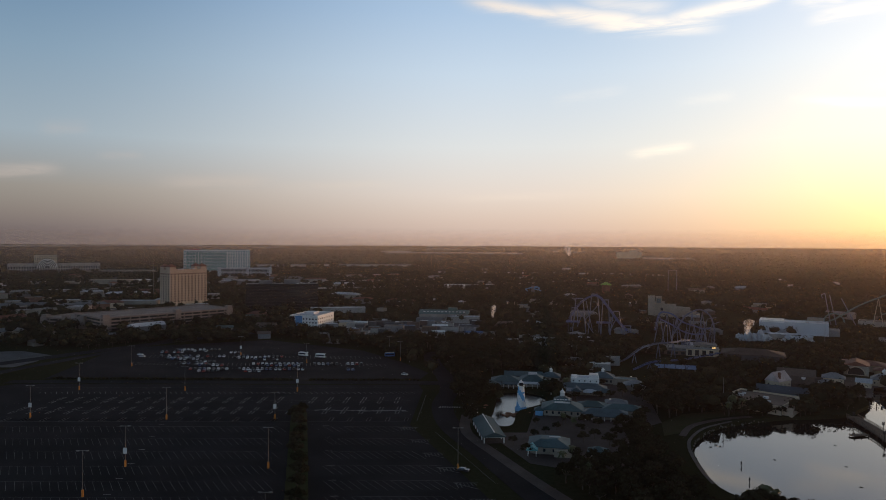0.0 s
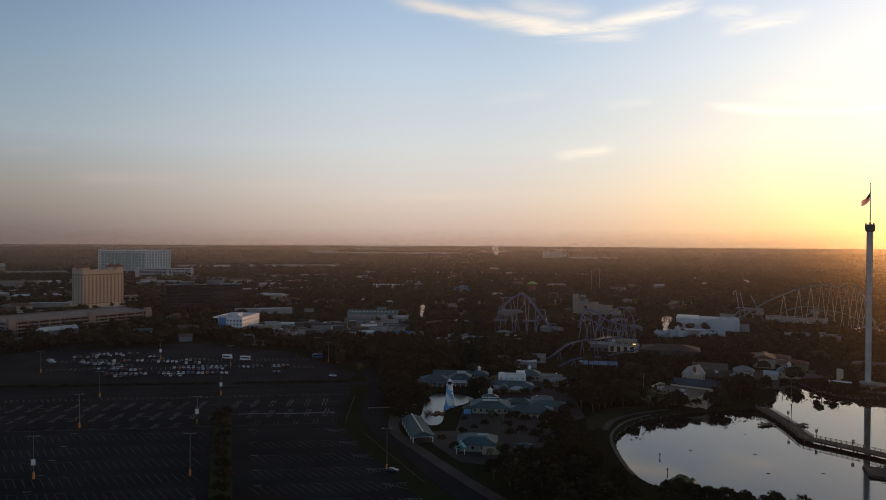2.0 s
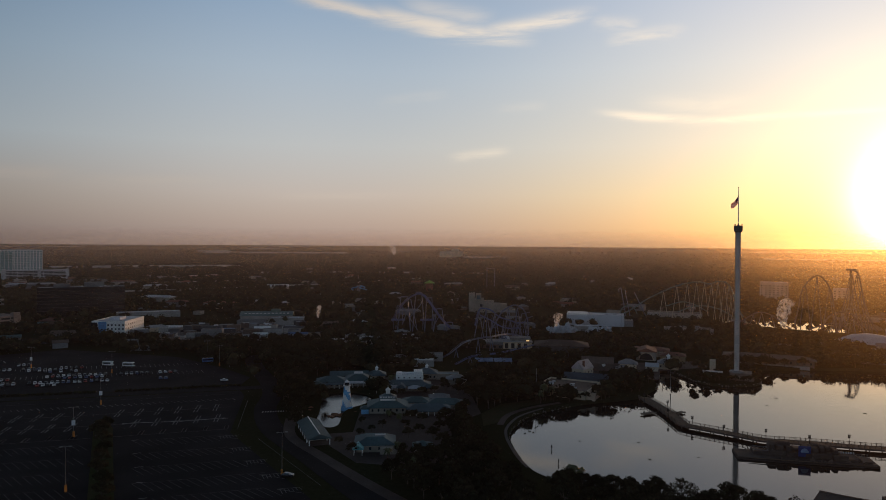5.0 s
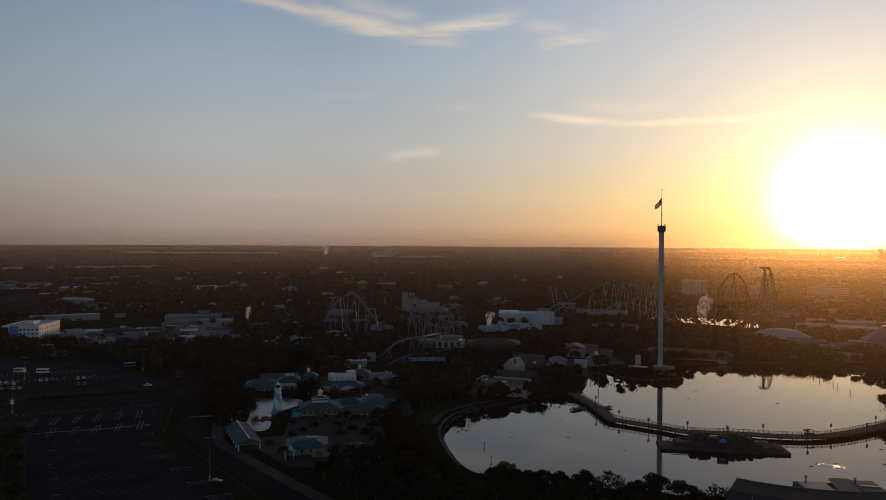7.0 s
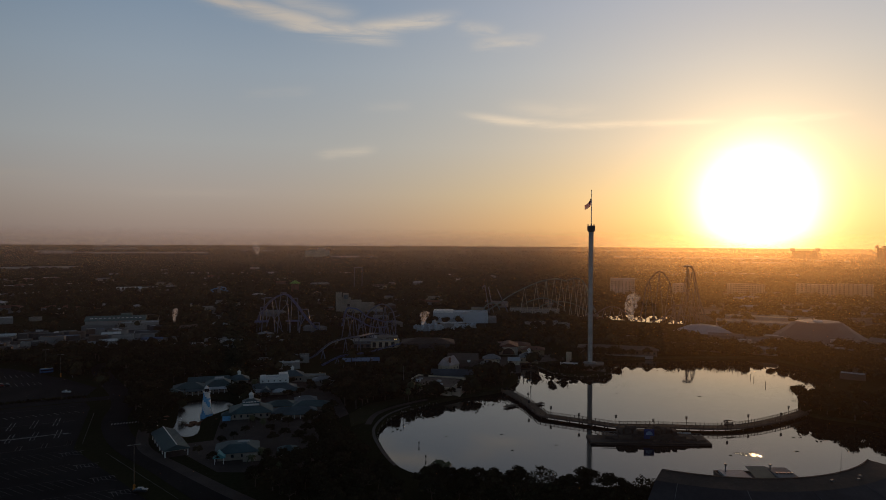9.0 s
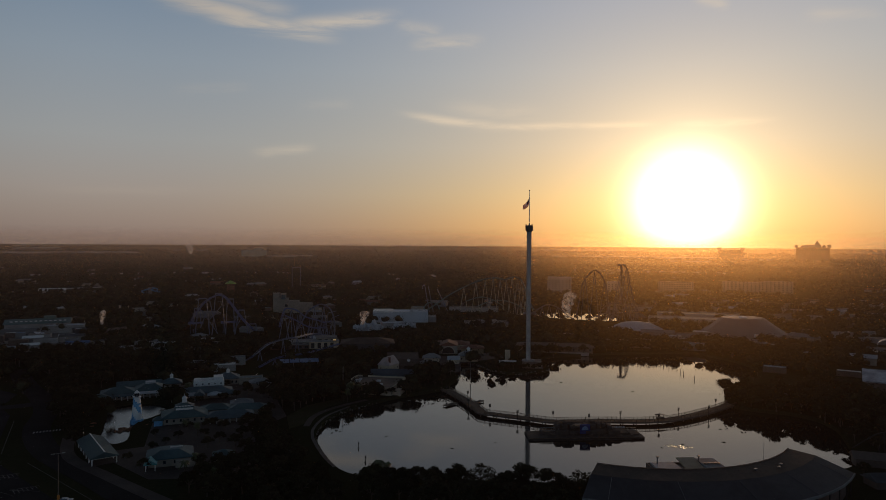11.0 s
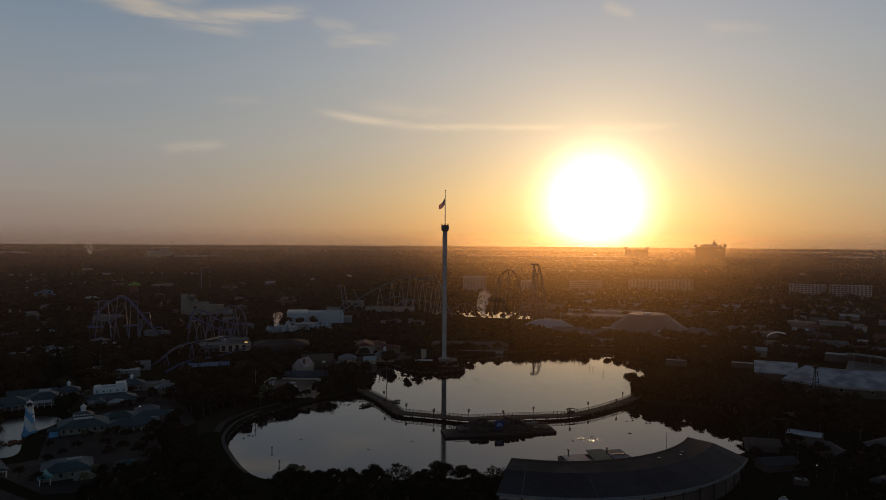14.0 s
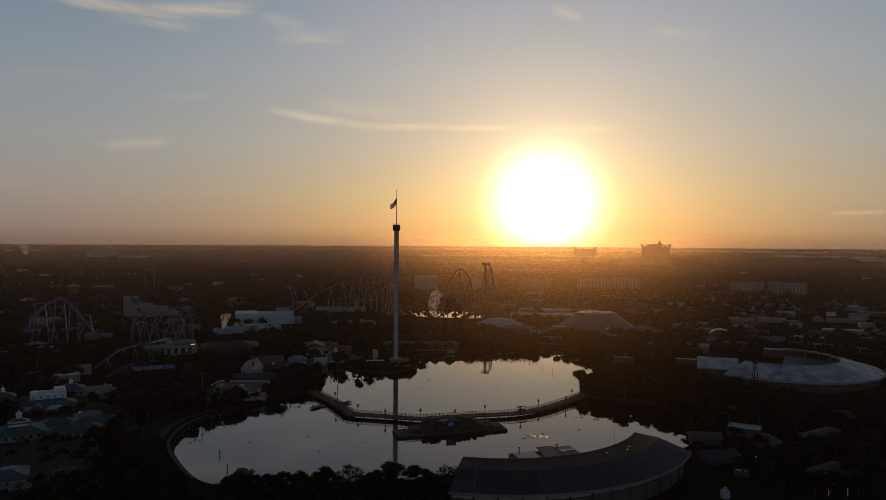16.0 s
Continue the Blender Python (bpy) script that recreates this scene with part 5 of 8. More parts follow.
    part("lamp_bank", box(bmesh.new(), -1.2, -0.4, 19.6, 1.2, 0.4, 21, 0.1), M_SHADEBLACK, t)


stadium()


def white_dome():
    t = thing("dome_hall", pose(558, 388, 2, 0, 0, -20), "broad white faceted dome roof on low walls", "dome")
    CLEAR.append([(558 + 44 * math.cos(a), 388 + 44 * math.sin(a)) for a in (math.pi * k / 8 for k in range(16))])
    bm = bmesh.new()
    rings = []
    for r, z in ((47, 1.0), (38, 4.8), (29, 10.5), (20.5, 16.6), (18.5, 17.4)):
        rings.append([bm.verts.new((r * math.cos(a), r * 0.8 * math.sin(a), z)) for a in (2 * math.pi * k / 14 for k in range(14))])
    for p, q in zip(rings, rings[1:]):
        for j in range(14):
            bm.faces.new((p[j], p[(j + 1) % 14], q[(j + 1) % 14], q[j]))
    bm.faces.new(rings[-1]), bm.faces.new(rings[0][::-1])
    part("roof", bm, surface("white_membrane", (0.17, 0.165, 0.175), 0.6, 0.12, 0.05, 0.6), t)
    bm = bmesh.new()
    bmesh.ops.create_cone(bm, cap_ends=True, segments=14, radius1=38, radius2=38, depth=3, matrix=Matrix.Translation((0, 0, 0.6)) @ Matrix.Diagonal((1, 0.8, 1, 1)))
    part("wall", bm, M_GREYROOF, t)
    part("top_vent", tube(bmesh.new(), (0, 0, 17.4), (0, 0, 18.4), 4, 3.2, 14), M_WHITE, t)
    for k in range(4):
        part("step_sign", box(bmesh.new(), -14, -37, 1 + k * 1.6, -5, -36, 1.9 + k * 1.6), M_WHITE, t)
    t = thing("pavilion_tent", pose(488, 452, 2, 0, 0, -44), "low grey polygonal pavilion roof among dark trees", "pavilion")
    CLEAR.append([(488 + 26 * math.cos(a), 452 + 26 * math.sin(a)) for a in (math.pi * k / 6 for k in range(12))])
    bm = bmesh.new()
    rings = [[bm.verts.new((r * math.cos(a), r * 0.75 * math.sin(a), z)) for a in (2 * math.pi * k / 10 for k in range(10))] for r, z in ((26, 4), (14, 9.5), (4, 11))]
    for p, q in zip(rings, rings[1:]):
        for j in range(10):
            bm.faces.new((p[j], p[(j + 1) % 10], q[(j + 1) % 10], q[j]))
    bm.faces.new(rings[-1]), bm.faces.new(rings[0][::-1])
    part("roof", bm, M_PALEROOF, t)
    for k in range(10):
        a = 2 * math.pi * k / 10
        part("post", tube(bmesh.new(), (24 * math.cos(a), 18 * math.sin(a), -0.3), (24 * math.cos(a), 18 * math.sin(a), 4.2), 0.3, n=6), M_STEEL, t)


white_dome()

# ---------------------------------------------------------------- lighthouse and pond side
M_SKYBLUE = surface("lighthouse_blue", (0.16, 0.40, 0.66), 0.55, 0.2, 0.4, 2.0)


def lighthouse(x, y):
    t = thing("lighthouse", turn_to(x, y, -7, 1.6), "small white lighthouse with blue spiral stripes in the pond", "lighthouse")
    CLEAR.append([(x - 6, y - 6), (x + 6, y - 6), (x + 6, y + 6), (x - 6, y + 6)])
    rad = lambda z: 2.5 - 0.95 * (z / 11.5)
    n, m = 24, 12
    verts, faces, tone = [], [], []
    for k in range(m + 1):
        z = 1.2 + 10.3 * k / m
        verts += [(rad(z) * math.cos(2 * math.pi * j / n), rad(z) * math.sin(2 * math.pi * j / n), z) for j in range(n)]
    for k in range(m):
        for j in range(n):
            faces.append((k * n + j, k * n + (j + 1) % n, (k + 1) * n + (j + 1) % n, (k + 1) * n + j))
            tone.append(1 if (j + k * 1.3) % 12 < 5 or k == 8 else 0)
    me = mesh_of("shaft", verts, faces, [M_WHITE, M_SKYBLUE])
    me.polygons.foreach_set("material_index", tone)
    shared("shaft", me, t)
    part("foot", tube(bmesh.new(), (0, 0, -1.5), (0, 0, 1.2), 3.3, 2.8, 16), M_SKYBLUE, t, "pale blue octagonal foot")
    part("gallery", tube(bmesh.new(), (0, 0, 11.5), (0, 0, 11.9), 1.7, 2.0, 16), M_WHITE, t)
    part("lantern", tube(bmesh.new(), (0, 0, 11.9), (0, 0, 13.6), 1.0, n=8), M_GLASS, t)
    for k in range(8):
        a = 2 * math.pi * k / 8
        part("baluster", tube(bmesh.new(), (1.85 * math.cos(a), 1.85 * math.sin(a), 11.9), (1.85 * math.cos(a), 1.85 * math.sin(a), 12.8), 0.06, n=4), M_WHITE, t)
    part("lantern_roof", tube(bmesh.new(), (0, 0, 13.6), (0, 0, 15.0), 1.35, 0.1, 12), M_WHITE, t)


lighthouse(40.5, 345)


def rock(name, x, y, z, r, mat, label, seed, group):
    rng = random.Random(seed)
    bm = bmesh.new()
    bmesh.ops.create_icosphere(bm, subdivisions=2, radius=1.0)
    for v in bm.verts:
        v.co *= 0.8 + 0.45 * noise.noise(v.co * 1.3 + Vector((seed, 0, 0)))
        v.co = Vector((v.co.x * r, v.co.y * r * rng.uniform(0.9, 1.0), v.co.z * r * 0.55))
    ob = part(name, bm, mat)
    ob.matrix_basis = pose(x, y, z, 0, 0, rng.uniform(0, 360))
    return tagged(ob, label, "rock", group)


M_REDROCK = surface("red_rock", (0.26, 0.12, 0.07), 0.9, 0.4, 0.4, 2.0)
for k, (x, y, r) in enumerate(((33.5, 336, 2.2), (35.6, 334.2, 1.9), (37.5, 335.5, 2.4), (40.5, 334.5, 2.2), (43.5, 336, 2.3), (32, 332.5, 1.4), (30.5, 334, 1.2), (23, 350, 3.0), (21.5, 345, 2.4), (25, 354, 2.2), (46, 339, 1.8))):
    rock("rock", x, y, 1.0, r, M_REDROCK, "reddish-brown rough boulder at the pond's edge", k, "pond boulders")


def pavilion(x, y, deg, w, d, h, rh):
    t = thing("picnic_pavilion", turn_to(x, y, deg), "open pavilion with a green ribbed gable roof", "pavilion")
    clear_rect(x, y, w, d, deg)
    r = part("roof", hip(w, d, h, rh, 0.8, 0, True), surface("dark_ribbed_roof", (0.06, 0.095, 0.10), 0.6, 0.25, 0.1, 1.0), t)
    for k in range(int(d / 2.4)):
        v = -d / 2 + 1.0 + k * 2.4
        for s in (-1, 1):
            part("roof_rib", sweep([(s * (w / 2 + 0.8), v, h + 0.05), (0, v, h + rh + 0.05)], 0.05, 4), M_GREENROOF, r)
    part("ridge", box(bmesh.new(), -0.2, -d / 2 - 0.8, h + rh - 0.05, 0.2, d / 2 + 0.8, h + rh + 0.15), M_WHITE, r)
    for s in (-1, 1):
        part("gable_board", box(bmesh.new(), -w / 2, s * d / 2 - 0.1, h - 0.6, w / 2, s * d / 2 + 0.1, h - 0.2), M_WHITE, t)
        for k in range(6):
            v = -d / 2 + k * d / 5
            part("post", box(bmesh.new(), s * w / 2 - 0.2, v - 0.2, -0.3, s * w / 2 + 0.2, v + 0.2, h - 0.2), M_WHITE, t)
    part("floor_slab", box(bmesh.new(), -w / 2, -d / 2, -0.3, w / 2, d / 2, 0.15), M_PAVE, t)


pavilion(20.5, 298, 6, 8.5, 29, 3.0, 1.9)


def cupola(t, u, v, z, s=1.0):
    part("cupola", box(bmesh.new(), u - 1.1 * s, v - 1.1 * s, z, u + 1.1 * s, v + 1.1 * s, z + 2.0 * s, 0.1), M_WHITE, t)
    b = tube(tube(bmesh.new(), (u, v, z + 2.0 * s), (u, v, z + 3.2 * s), 1.5 * s, 0.3 * s, 8), (u, v, z + 3.2 * s), (u, v, z + 4.2 * s), 0.12, 0.05, 6)
    part("cupola_roof", b, M_WHITE, t)


def porch(t, x0, x1, y, z, mat):
    """A posted veranda along the front of a building."""
    bm = bmesh.new()
    v = [bm.verts.new(p) for p in ((x0, y, z), (x1, y, z), (x1, y + 3.6, z + 1.1), (x0, y + 3.6, z + 1.1))]
    bm.faces.new(v)
    ext = bmesh.ops.extrude_face_region(bm, geom=bm.faces[:])
    bmesh.ops.translate(bm, verts=[q for q in ext["geom"] if isinstance(q, bmesh.types.BMVert)], vec=(0, 0, -0.2))
    part("porch_roof", bm, mat, t)
    k = max(2, int((x1 - x0) / 3))
    for j in range(k + 1):
        u = x0 + 0.2 + (x1 - x0 - 0.4) * j / k
        part("porch_post", box(bmesh.new(), u - 0.15, y + 0.1, -0.3, u + 0.15, y + 0.4, z), M_WHITE, t)


def park_buildings():
    # shops north of the pond
    win = (1, 5, 3, 1.2, 1.6, 0.9, 3)
    t = building("shop_house", "teal hip-roofed shop with white trim by the pond", 38, 400, -6, 16, 11, 3.4, M_SHOPWALL, "hip", M_TEAL, 2.6, 1.0, win)
    porch(t, -7.5, 7.5, -9.0, 2.5, M_TEAL)
    t = building("shop_house", "teal hip-roofed shop with a low clerestory", 54, 401, -8, 14, 12, 3.6, M_SHOPWALL, "hip", M_TEAL, 2.8, 1.0, win, top=0.3)
    part("clerestory", box(bmesh.new(), -2.6, -2, 6.2, 2.6, 2, 7.3, 0.1), M_PALEROOF, t)
    porch(t, -6.5, 9, -9.6, 2.5, M_PALEROOF)
    t = building("shop_house", "small teal shop with a white cupola", 67, 414, -9, 10, 9, 3.2, M_SHOPWALL, "hip", M_TEAL, 2.6, 0.9)
    cupola(t, 0, 0, 5.4, 0.8)
    building("shop_house", "low teal-roofed shop wing beside the plaza", 28, 391, 10, 9, 9, 3.0, M_SHOPWALL, "hip", M_TEAL, 2.2, 0.8)
    building("shop_house", "long low teal roof behind the pond shops", 50, 414, -8, 22, 8, 3.4, M_SHOPWALL, "gable", M_TEAL, 2.4, 0.8)
    # white terrace restaurant
    t = building("restaurant", "white flat-topped restaurant hall above teal roofs", 83, 391, -12, 16, 9, 6.6, M_WHITE, roof_mat=M_PALEROOF, win=(1, 5, 3, 0.9, 1.0, 5.0, 3), category="restaurant", extras=False, parapet=0.6)
    part("upper_room", box(bmesh.new(), 2.5, -3.6, 6.6, 7.6, 3.6, 8.9, 0.1), M_WHITE, t)
    part("stair_room", box(bmesh.new(), -7.4, -2.4, 6.6, -4.6, 2.0, 8.0, 0.1), M_WHITE, t)
    t = building("shop_house", "teal hip-roofed arcade before the white restaurant", 79, 380, -12, 26, 10, 3.4, M_SHOPWALL, "hip", M_TEAL, 2.4, 1.0, (1, 8, 3, 1.2, 1.6, 0.9, 3))
    porch(t, -17, -5, -8.6, 2.7, M_PALEROOF)
    b = hip(4.6, 6, 3.2, 2.0, 0.5, 0, True)
    bmesh.ops.translate(b, verts=b.verts[:], vec=(-3, -7.0, 0))
    part("porch_gable", b, M_TEAL, t)
    b = hip(6.5, 5, 2.8, 1.4, 0.6)
    bmesh.ops.translate(b, verts=b.verts[:], vec=(4.5, -7.6, 0))
    part("kiosk_roof", b, M_PALEROOF, t)
    b = hip(7.5, 5, 2.8, 1.6, 0.6)
    bmesh.ops.translate(b, verts=b.verts[:], vec=(12.5, -6.4, 0))
    part("kiosk_roof", b, M_TEAL, t)
    part("awning", box(bmesh.new(), 9, -4.8, 2.9, 15, -2.2, 3.2), M_WHITE, t)
    t = building("gift_shop", "grey-green hip-roofed shop with a small cupola", 98, 410, -14, 12, 10, 3.8, M_SHOPWALL, "hip", M_TEAL, 3.0, 1.0, win, category="shop")
    cupola(t, 0, 0, 6.2, 0.8)
    building("gift_shop", "pale flat-roofed kiosk block beside the shops", 110, 404, -14, 14, 8, 3.4, M_SHOPWALL, roof_mat=M_TEAL, category="shop", extras=False, parapet=0.4)
    building("gift_shop", "low grey-roofed shop between the trees", 112, 390, -16, 12, 8, 3.2, M_SHOPWALL, "hip", M_GREYROOF, 2.2, 0.8, category="shop")
    # pond-side hall with the tall cupola
    t = building("carousel_hall", "broad teal-roofed hall with a tall white cupola", 60, 335, -11, 18, 13, 3.2, M_SHOPWALL, "hip", M_TEAL, 2.4, 1.4, (1, 6, 4, 1.1, 1.5, 0.9, 3), top=0.42, category="hall")
    part("clerestory", box(bmesh.new(), -3.8, -2.8, 5.4, 3.8, 2.8, 6.9, 0.1), M_WHITE, t)
    for k in range(6):
        part("baluster_panel", box(bmesh.new(), -3.9 + k * 1.3, -3.0, 6.9, -2.9 + k * 1.3, -2.85, 7.6), M_WHITE, t)
    part("upper_roof", hip(7.6, 5.6, 6.9, 1.9, 0.6, 0.2), M_TEAL, t)
    cupola(t, 0, 0, 8.6, 0.95)
    part("gate_hut", box(bmesh.new(), -13, -7.5, -0.3, -9.4, -4, 2.8, 0.1), M_SKYBLUE, t)
    b = hip(3.6, 3.5, 2.8, 1.5, 0.7)
    bmesh.ops.translate(b, verts=b.verts[:], vec=(-11.2, -5.75, 0))
    part("hut_roof", b, M_TEAL, t)
    t = building("arcade", "long low teal-roofed arcade with white posts", 79, 326, -14, 20, 7, 2.8, M_SHOPWALL, "hip", M_TEAL, 1.8, 1.0)
    porch(t, -9, 9, -6.6, 2.2, M_TEAL)
    building("arcade", "low teal roof wing of the arcade", 90, 334, -16, 18, 8, 2.9, M_SHOPWALL, "hip", M_TEAL, 2.0, 1.0)
    building("arcade", "small teal-roofed shop at the plaza's edge", 76, 341, -12, 13, 8, 2.9, M_SHOPWALL, "hip", M_TEAL, 2.0, 0.9)
    building("arcade", "grey-roofed stall at the plaza's edge", 90, 347, -12, 10, 7, 2.9, M_SHOPWALL, "hip", M_GREYROOF, 1.8, 0.8)
    # entrance hall
    t = building("ticket_hall", "teal-roofed ticket hall with a gabled porch", 44, 275, -10, 15, 12, 3.2, M_SHOPWALL, "hip", M_TEAL, 2.2, 1.0, (1, 4, 3, 1.2, 1.5, 0.9, 3), top=0.4, category="ticket hall")
    b = hip(3.8, 5, 2.7, 1.6, 0.4, 0, True)
    bmesh.ops.translate(b, verts=b.verts[:], vec=(-6.6, -7.6, 0))
    part("porch_gable", b, surface("bright_teal", (0.12, 0.38, 0.40), 0.5, 0.2, 0.3, 1.5), t)
    for u in (-8.2, -5.0):
        for v in (-9.8, -6.4):
            part("porch_post", box(bmesh.new(), u - 0.13, v - 0.13, -0.3, u + 0.13, v + 0.13, 2.7), M_WHITE, t)
    part("low_wing", box(bmesh.new(), 2, -9.2, -0.3, 9.5, -6, 2.7, 0.1), M_SHOPWALL, t)
    part("ridge_vent", box(bmesh.new(), 0, -1, 5.3, 4.5, 0.6, 5.7, 0.1), M_PALEROOF, t)
    building("guest_hut", "small teal-roofed hut under the trees", 62, 266, -14, 7, 6, 2.6, M_SHOPWALL, "hip", M_TEAL, 1.8, 0.7)
    # brown-roofed hall and gabled house by the lake
    t = building("waterfront_hall", "large flat brown-roofed hall with cream parapets", 167, 353, -43, 30, 30, 3.6, M_CREAM, roof_mat=M_BROWNROOF, category="hall", parapet=1.0)
    part("end_wing", box(bmesh.new(), 15.1, -13, -0.5, 19.5, 3, 3.4, 0.1), M_TAN, t)
    building("boat_house", "slate-blue gabled hall behind the brown-roofed hall", 190, 375, -31, 25, 10, 2.8, M_GREYROOF, "gable", surface("slate_blue_roof", (0.075, 0.095, 0.115), 0.7, 0.25, 0.1, 1.0), 3.0)
    t = building("gable_house", "white steep-gabled house with a pinkish roof", 199, 398, -58, 8.5, 12, 4.6, M_CREAM, "gable", surface("pale_pink_roof", (0.50, 0.40, 0.38), 0.6, 0.2, 0.2, 1.2), 5.0, 0.4, (1, 2, 3, 1.0, 1.4, 1.6, 3))
    part("chimney", box(bmesh.new(), 2.2, -4.0, 5, 3.4, -2.8, 9.6, 0.08), M_TERRA, t)
    t = building("tavern", "dark timbered tavern with round windows", 217, 412, -28, 20, 10, 5.0, M_BROWNROOF, "gable", M_BROWNROOF, 3.6, 0.7)
    for u in (-5, 4):
        part("round_window", tube(bmesh.new(), (u, -5.2, 4.2), (u, -4.95, 4.2), 1.2, n=16), M_WHITE, t)
    building("kiosk", "small grey hip-roofed waterfront kiosk", 240, 412, -30, 11, 8, 3.6, M_CREAM, "hip", M_GREYROOF, 2.8, 1.0)
    building("kiosk", "small pale stall roof on the waterfront", 228, 398, -30, 8, 6, 3.0, M_CREAM, "hip", M_GREYROOF, 2.0, 0.8)
    building("playhouse", "large brown-roofed show hall with pale trim", 218, 472, -24, 40, 24, 8.5, M_DIMROOF, "hip", M_DIMBROWN, 3.0, 0.5, category="hall")
    t = building("arch_hall", "cream hall with a wide arched front and red roof", 273, 443, -32, 14, 18, 6.4, M_SHOPWALL, "gable", M_TERRA, 2.6, 0.4, category="hall")
    # flat dark half disc on the wall: the arch's inner shade as colour
    bm = bmesh.new()
    bm.faces.new([bm.verts.new((4.6 * math.cos(a), -9.25, 0.6 + 4.6 * math.sin(a))) for a in (math.pi * j / 16 for j in range(17))])
    ext = bmesh.ops.extrude_face_region(bm, geom=bm.faces[:])
    bmesh.ops.translate(bm, verts=[q for q in ext["geom"] if isinstance(q, bmesh.types.BMVert)], vec=(0, 0.3, 0))
    part("arch_opening", bm, M_SHADEBLACK, t)
    part("arch_trim", sweep([(5.0 * math.cos(a), -9.3, 0.6 + 5.0 * math.sin(a)) for a in (math.pi * j / 16 for j in range(17))], 0.3, 6), M_CREAM, t)
    building("arch_wing", "low yellow shop wing beside the arched hall", 288, 432, -32, 17, 11, 4.2, surface("yellow_stucco", (0.24, 0.17, 0.10), 0.8, 0.2, 0.1, 1.0), "hip", M_TERRA, 2.0, 0.7)
    building("arch_wing", "terracotta-roofed hall behind the arched front", 284, 456, -32, 28, 15, 4.6, M_CREAM, "hip", M_TERRA, 2.2, 0.7)
    t = building("inn_house", "pale hip-roofed waterfront inn with a square cupola", 266, 404, -34, 13, 10, 4.2, M_CREAM, "hip", M_GREYROOF, 3.4, 0.8, (1, 4, 3, 1.0, 1.4, 1.4, 3))
    cupola(t, 0, 0, 6.6, 1.0)
    building("boat_shed", "small pale shed at the water", 251, 400, -34, 8, 6, 3.2, M_CREAM, "gable", M_PALEROOF, 2.0, 0.4)
    building("ticket_kiosk", "small upright pale kiosk beside the tower", 289, 388, -38, 3.6, 3.6, 7, M_CREAM, roof_mat=M_GREYROOF, extras=False)
    t = building("waterside_theatre", "long low brown-roofed hall on the far lake shore", 350, 408, -41, 58, 14, 4.4, M_BRICKDUN, "hip", M_BROWNROOF, 2.0, 1.4, (1, 14, 3, 1.6, 2.0, 1.2, 3), category="theatre")
    part("dock_wall", box(bmesh.new(), -26, -11.5, -1.5, 26, -9.5, 0.8), M_CONC, t)
    t = thing("shade_canopy", turn_to(152, 438, -18), "open pale blue canopy roof on posts among the trees", "canopy")
    clear_rect(152, 438, 26, 9, -18)
    for k in range(4):
        bm = box(bmesh.new(), -13 + k * 6.5, -4.5, 4.4, -6.9 + k * 6.5, 4.5, 4.6)
        for v in bm.verts:
            v.co.z += 0.11 * v.co.y + 0.15 * (k % 2)
        part("roof_panel", bm, M_BLUEROOF, t)
    for u in (-12, -4, 4, 12):
        for v in (-4, 4):
            part("post", tube(bmesh.new(), (u, v, -0.3), (u, v, 4.45 + 0.11 * v), 0.14, n=6), M_STEEL, t)


park_buildings()


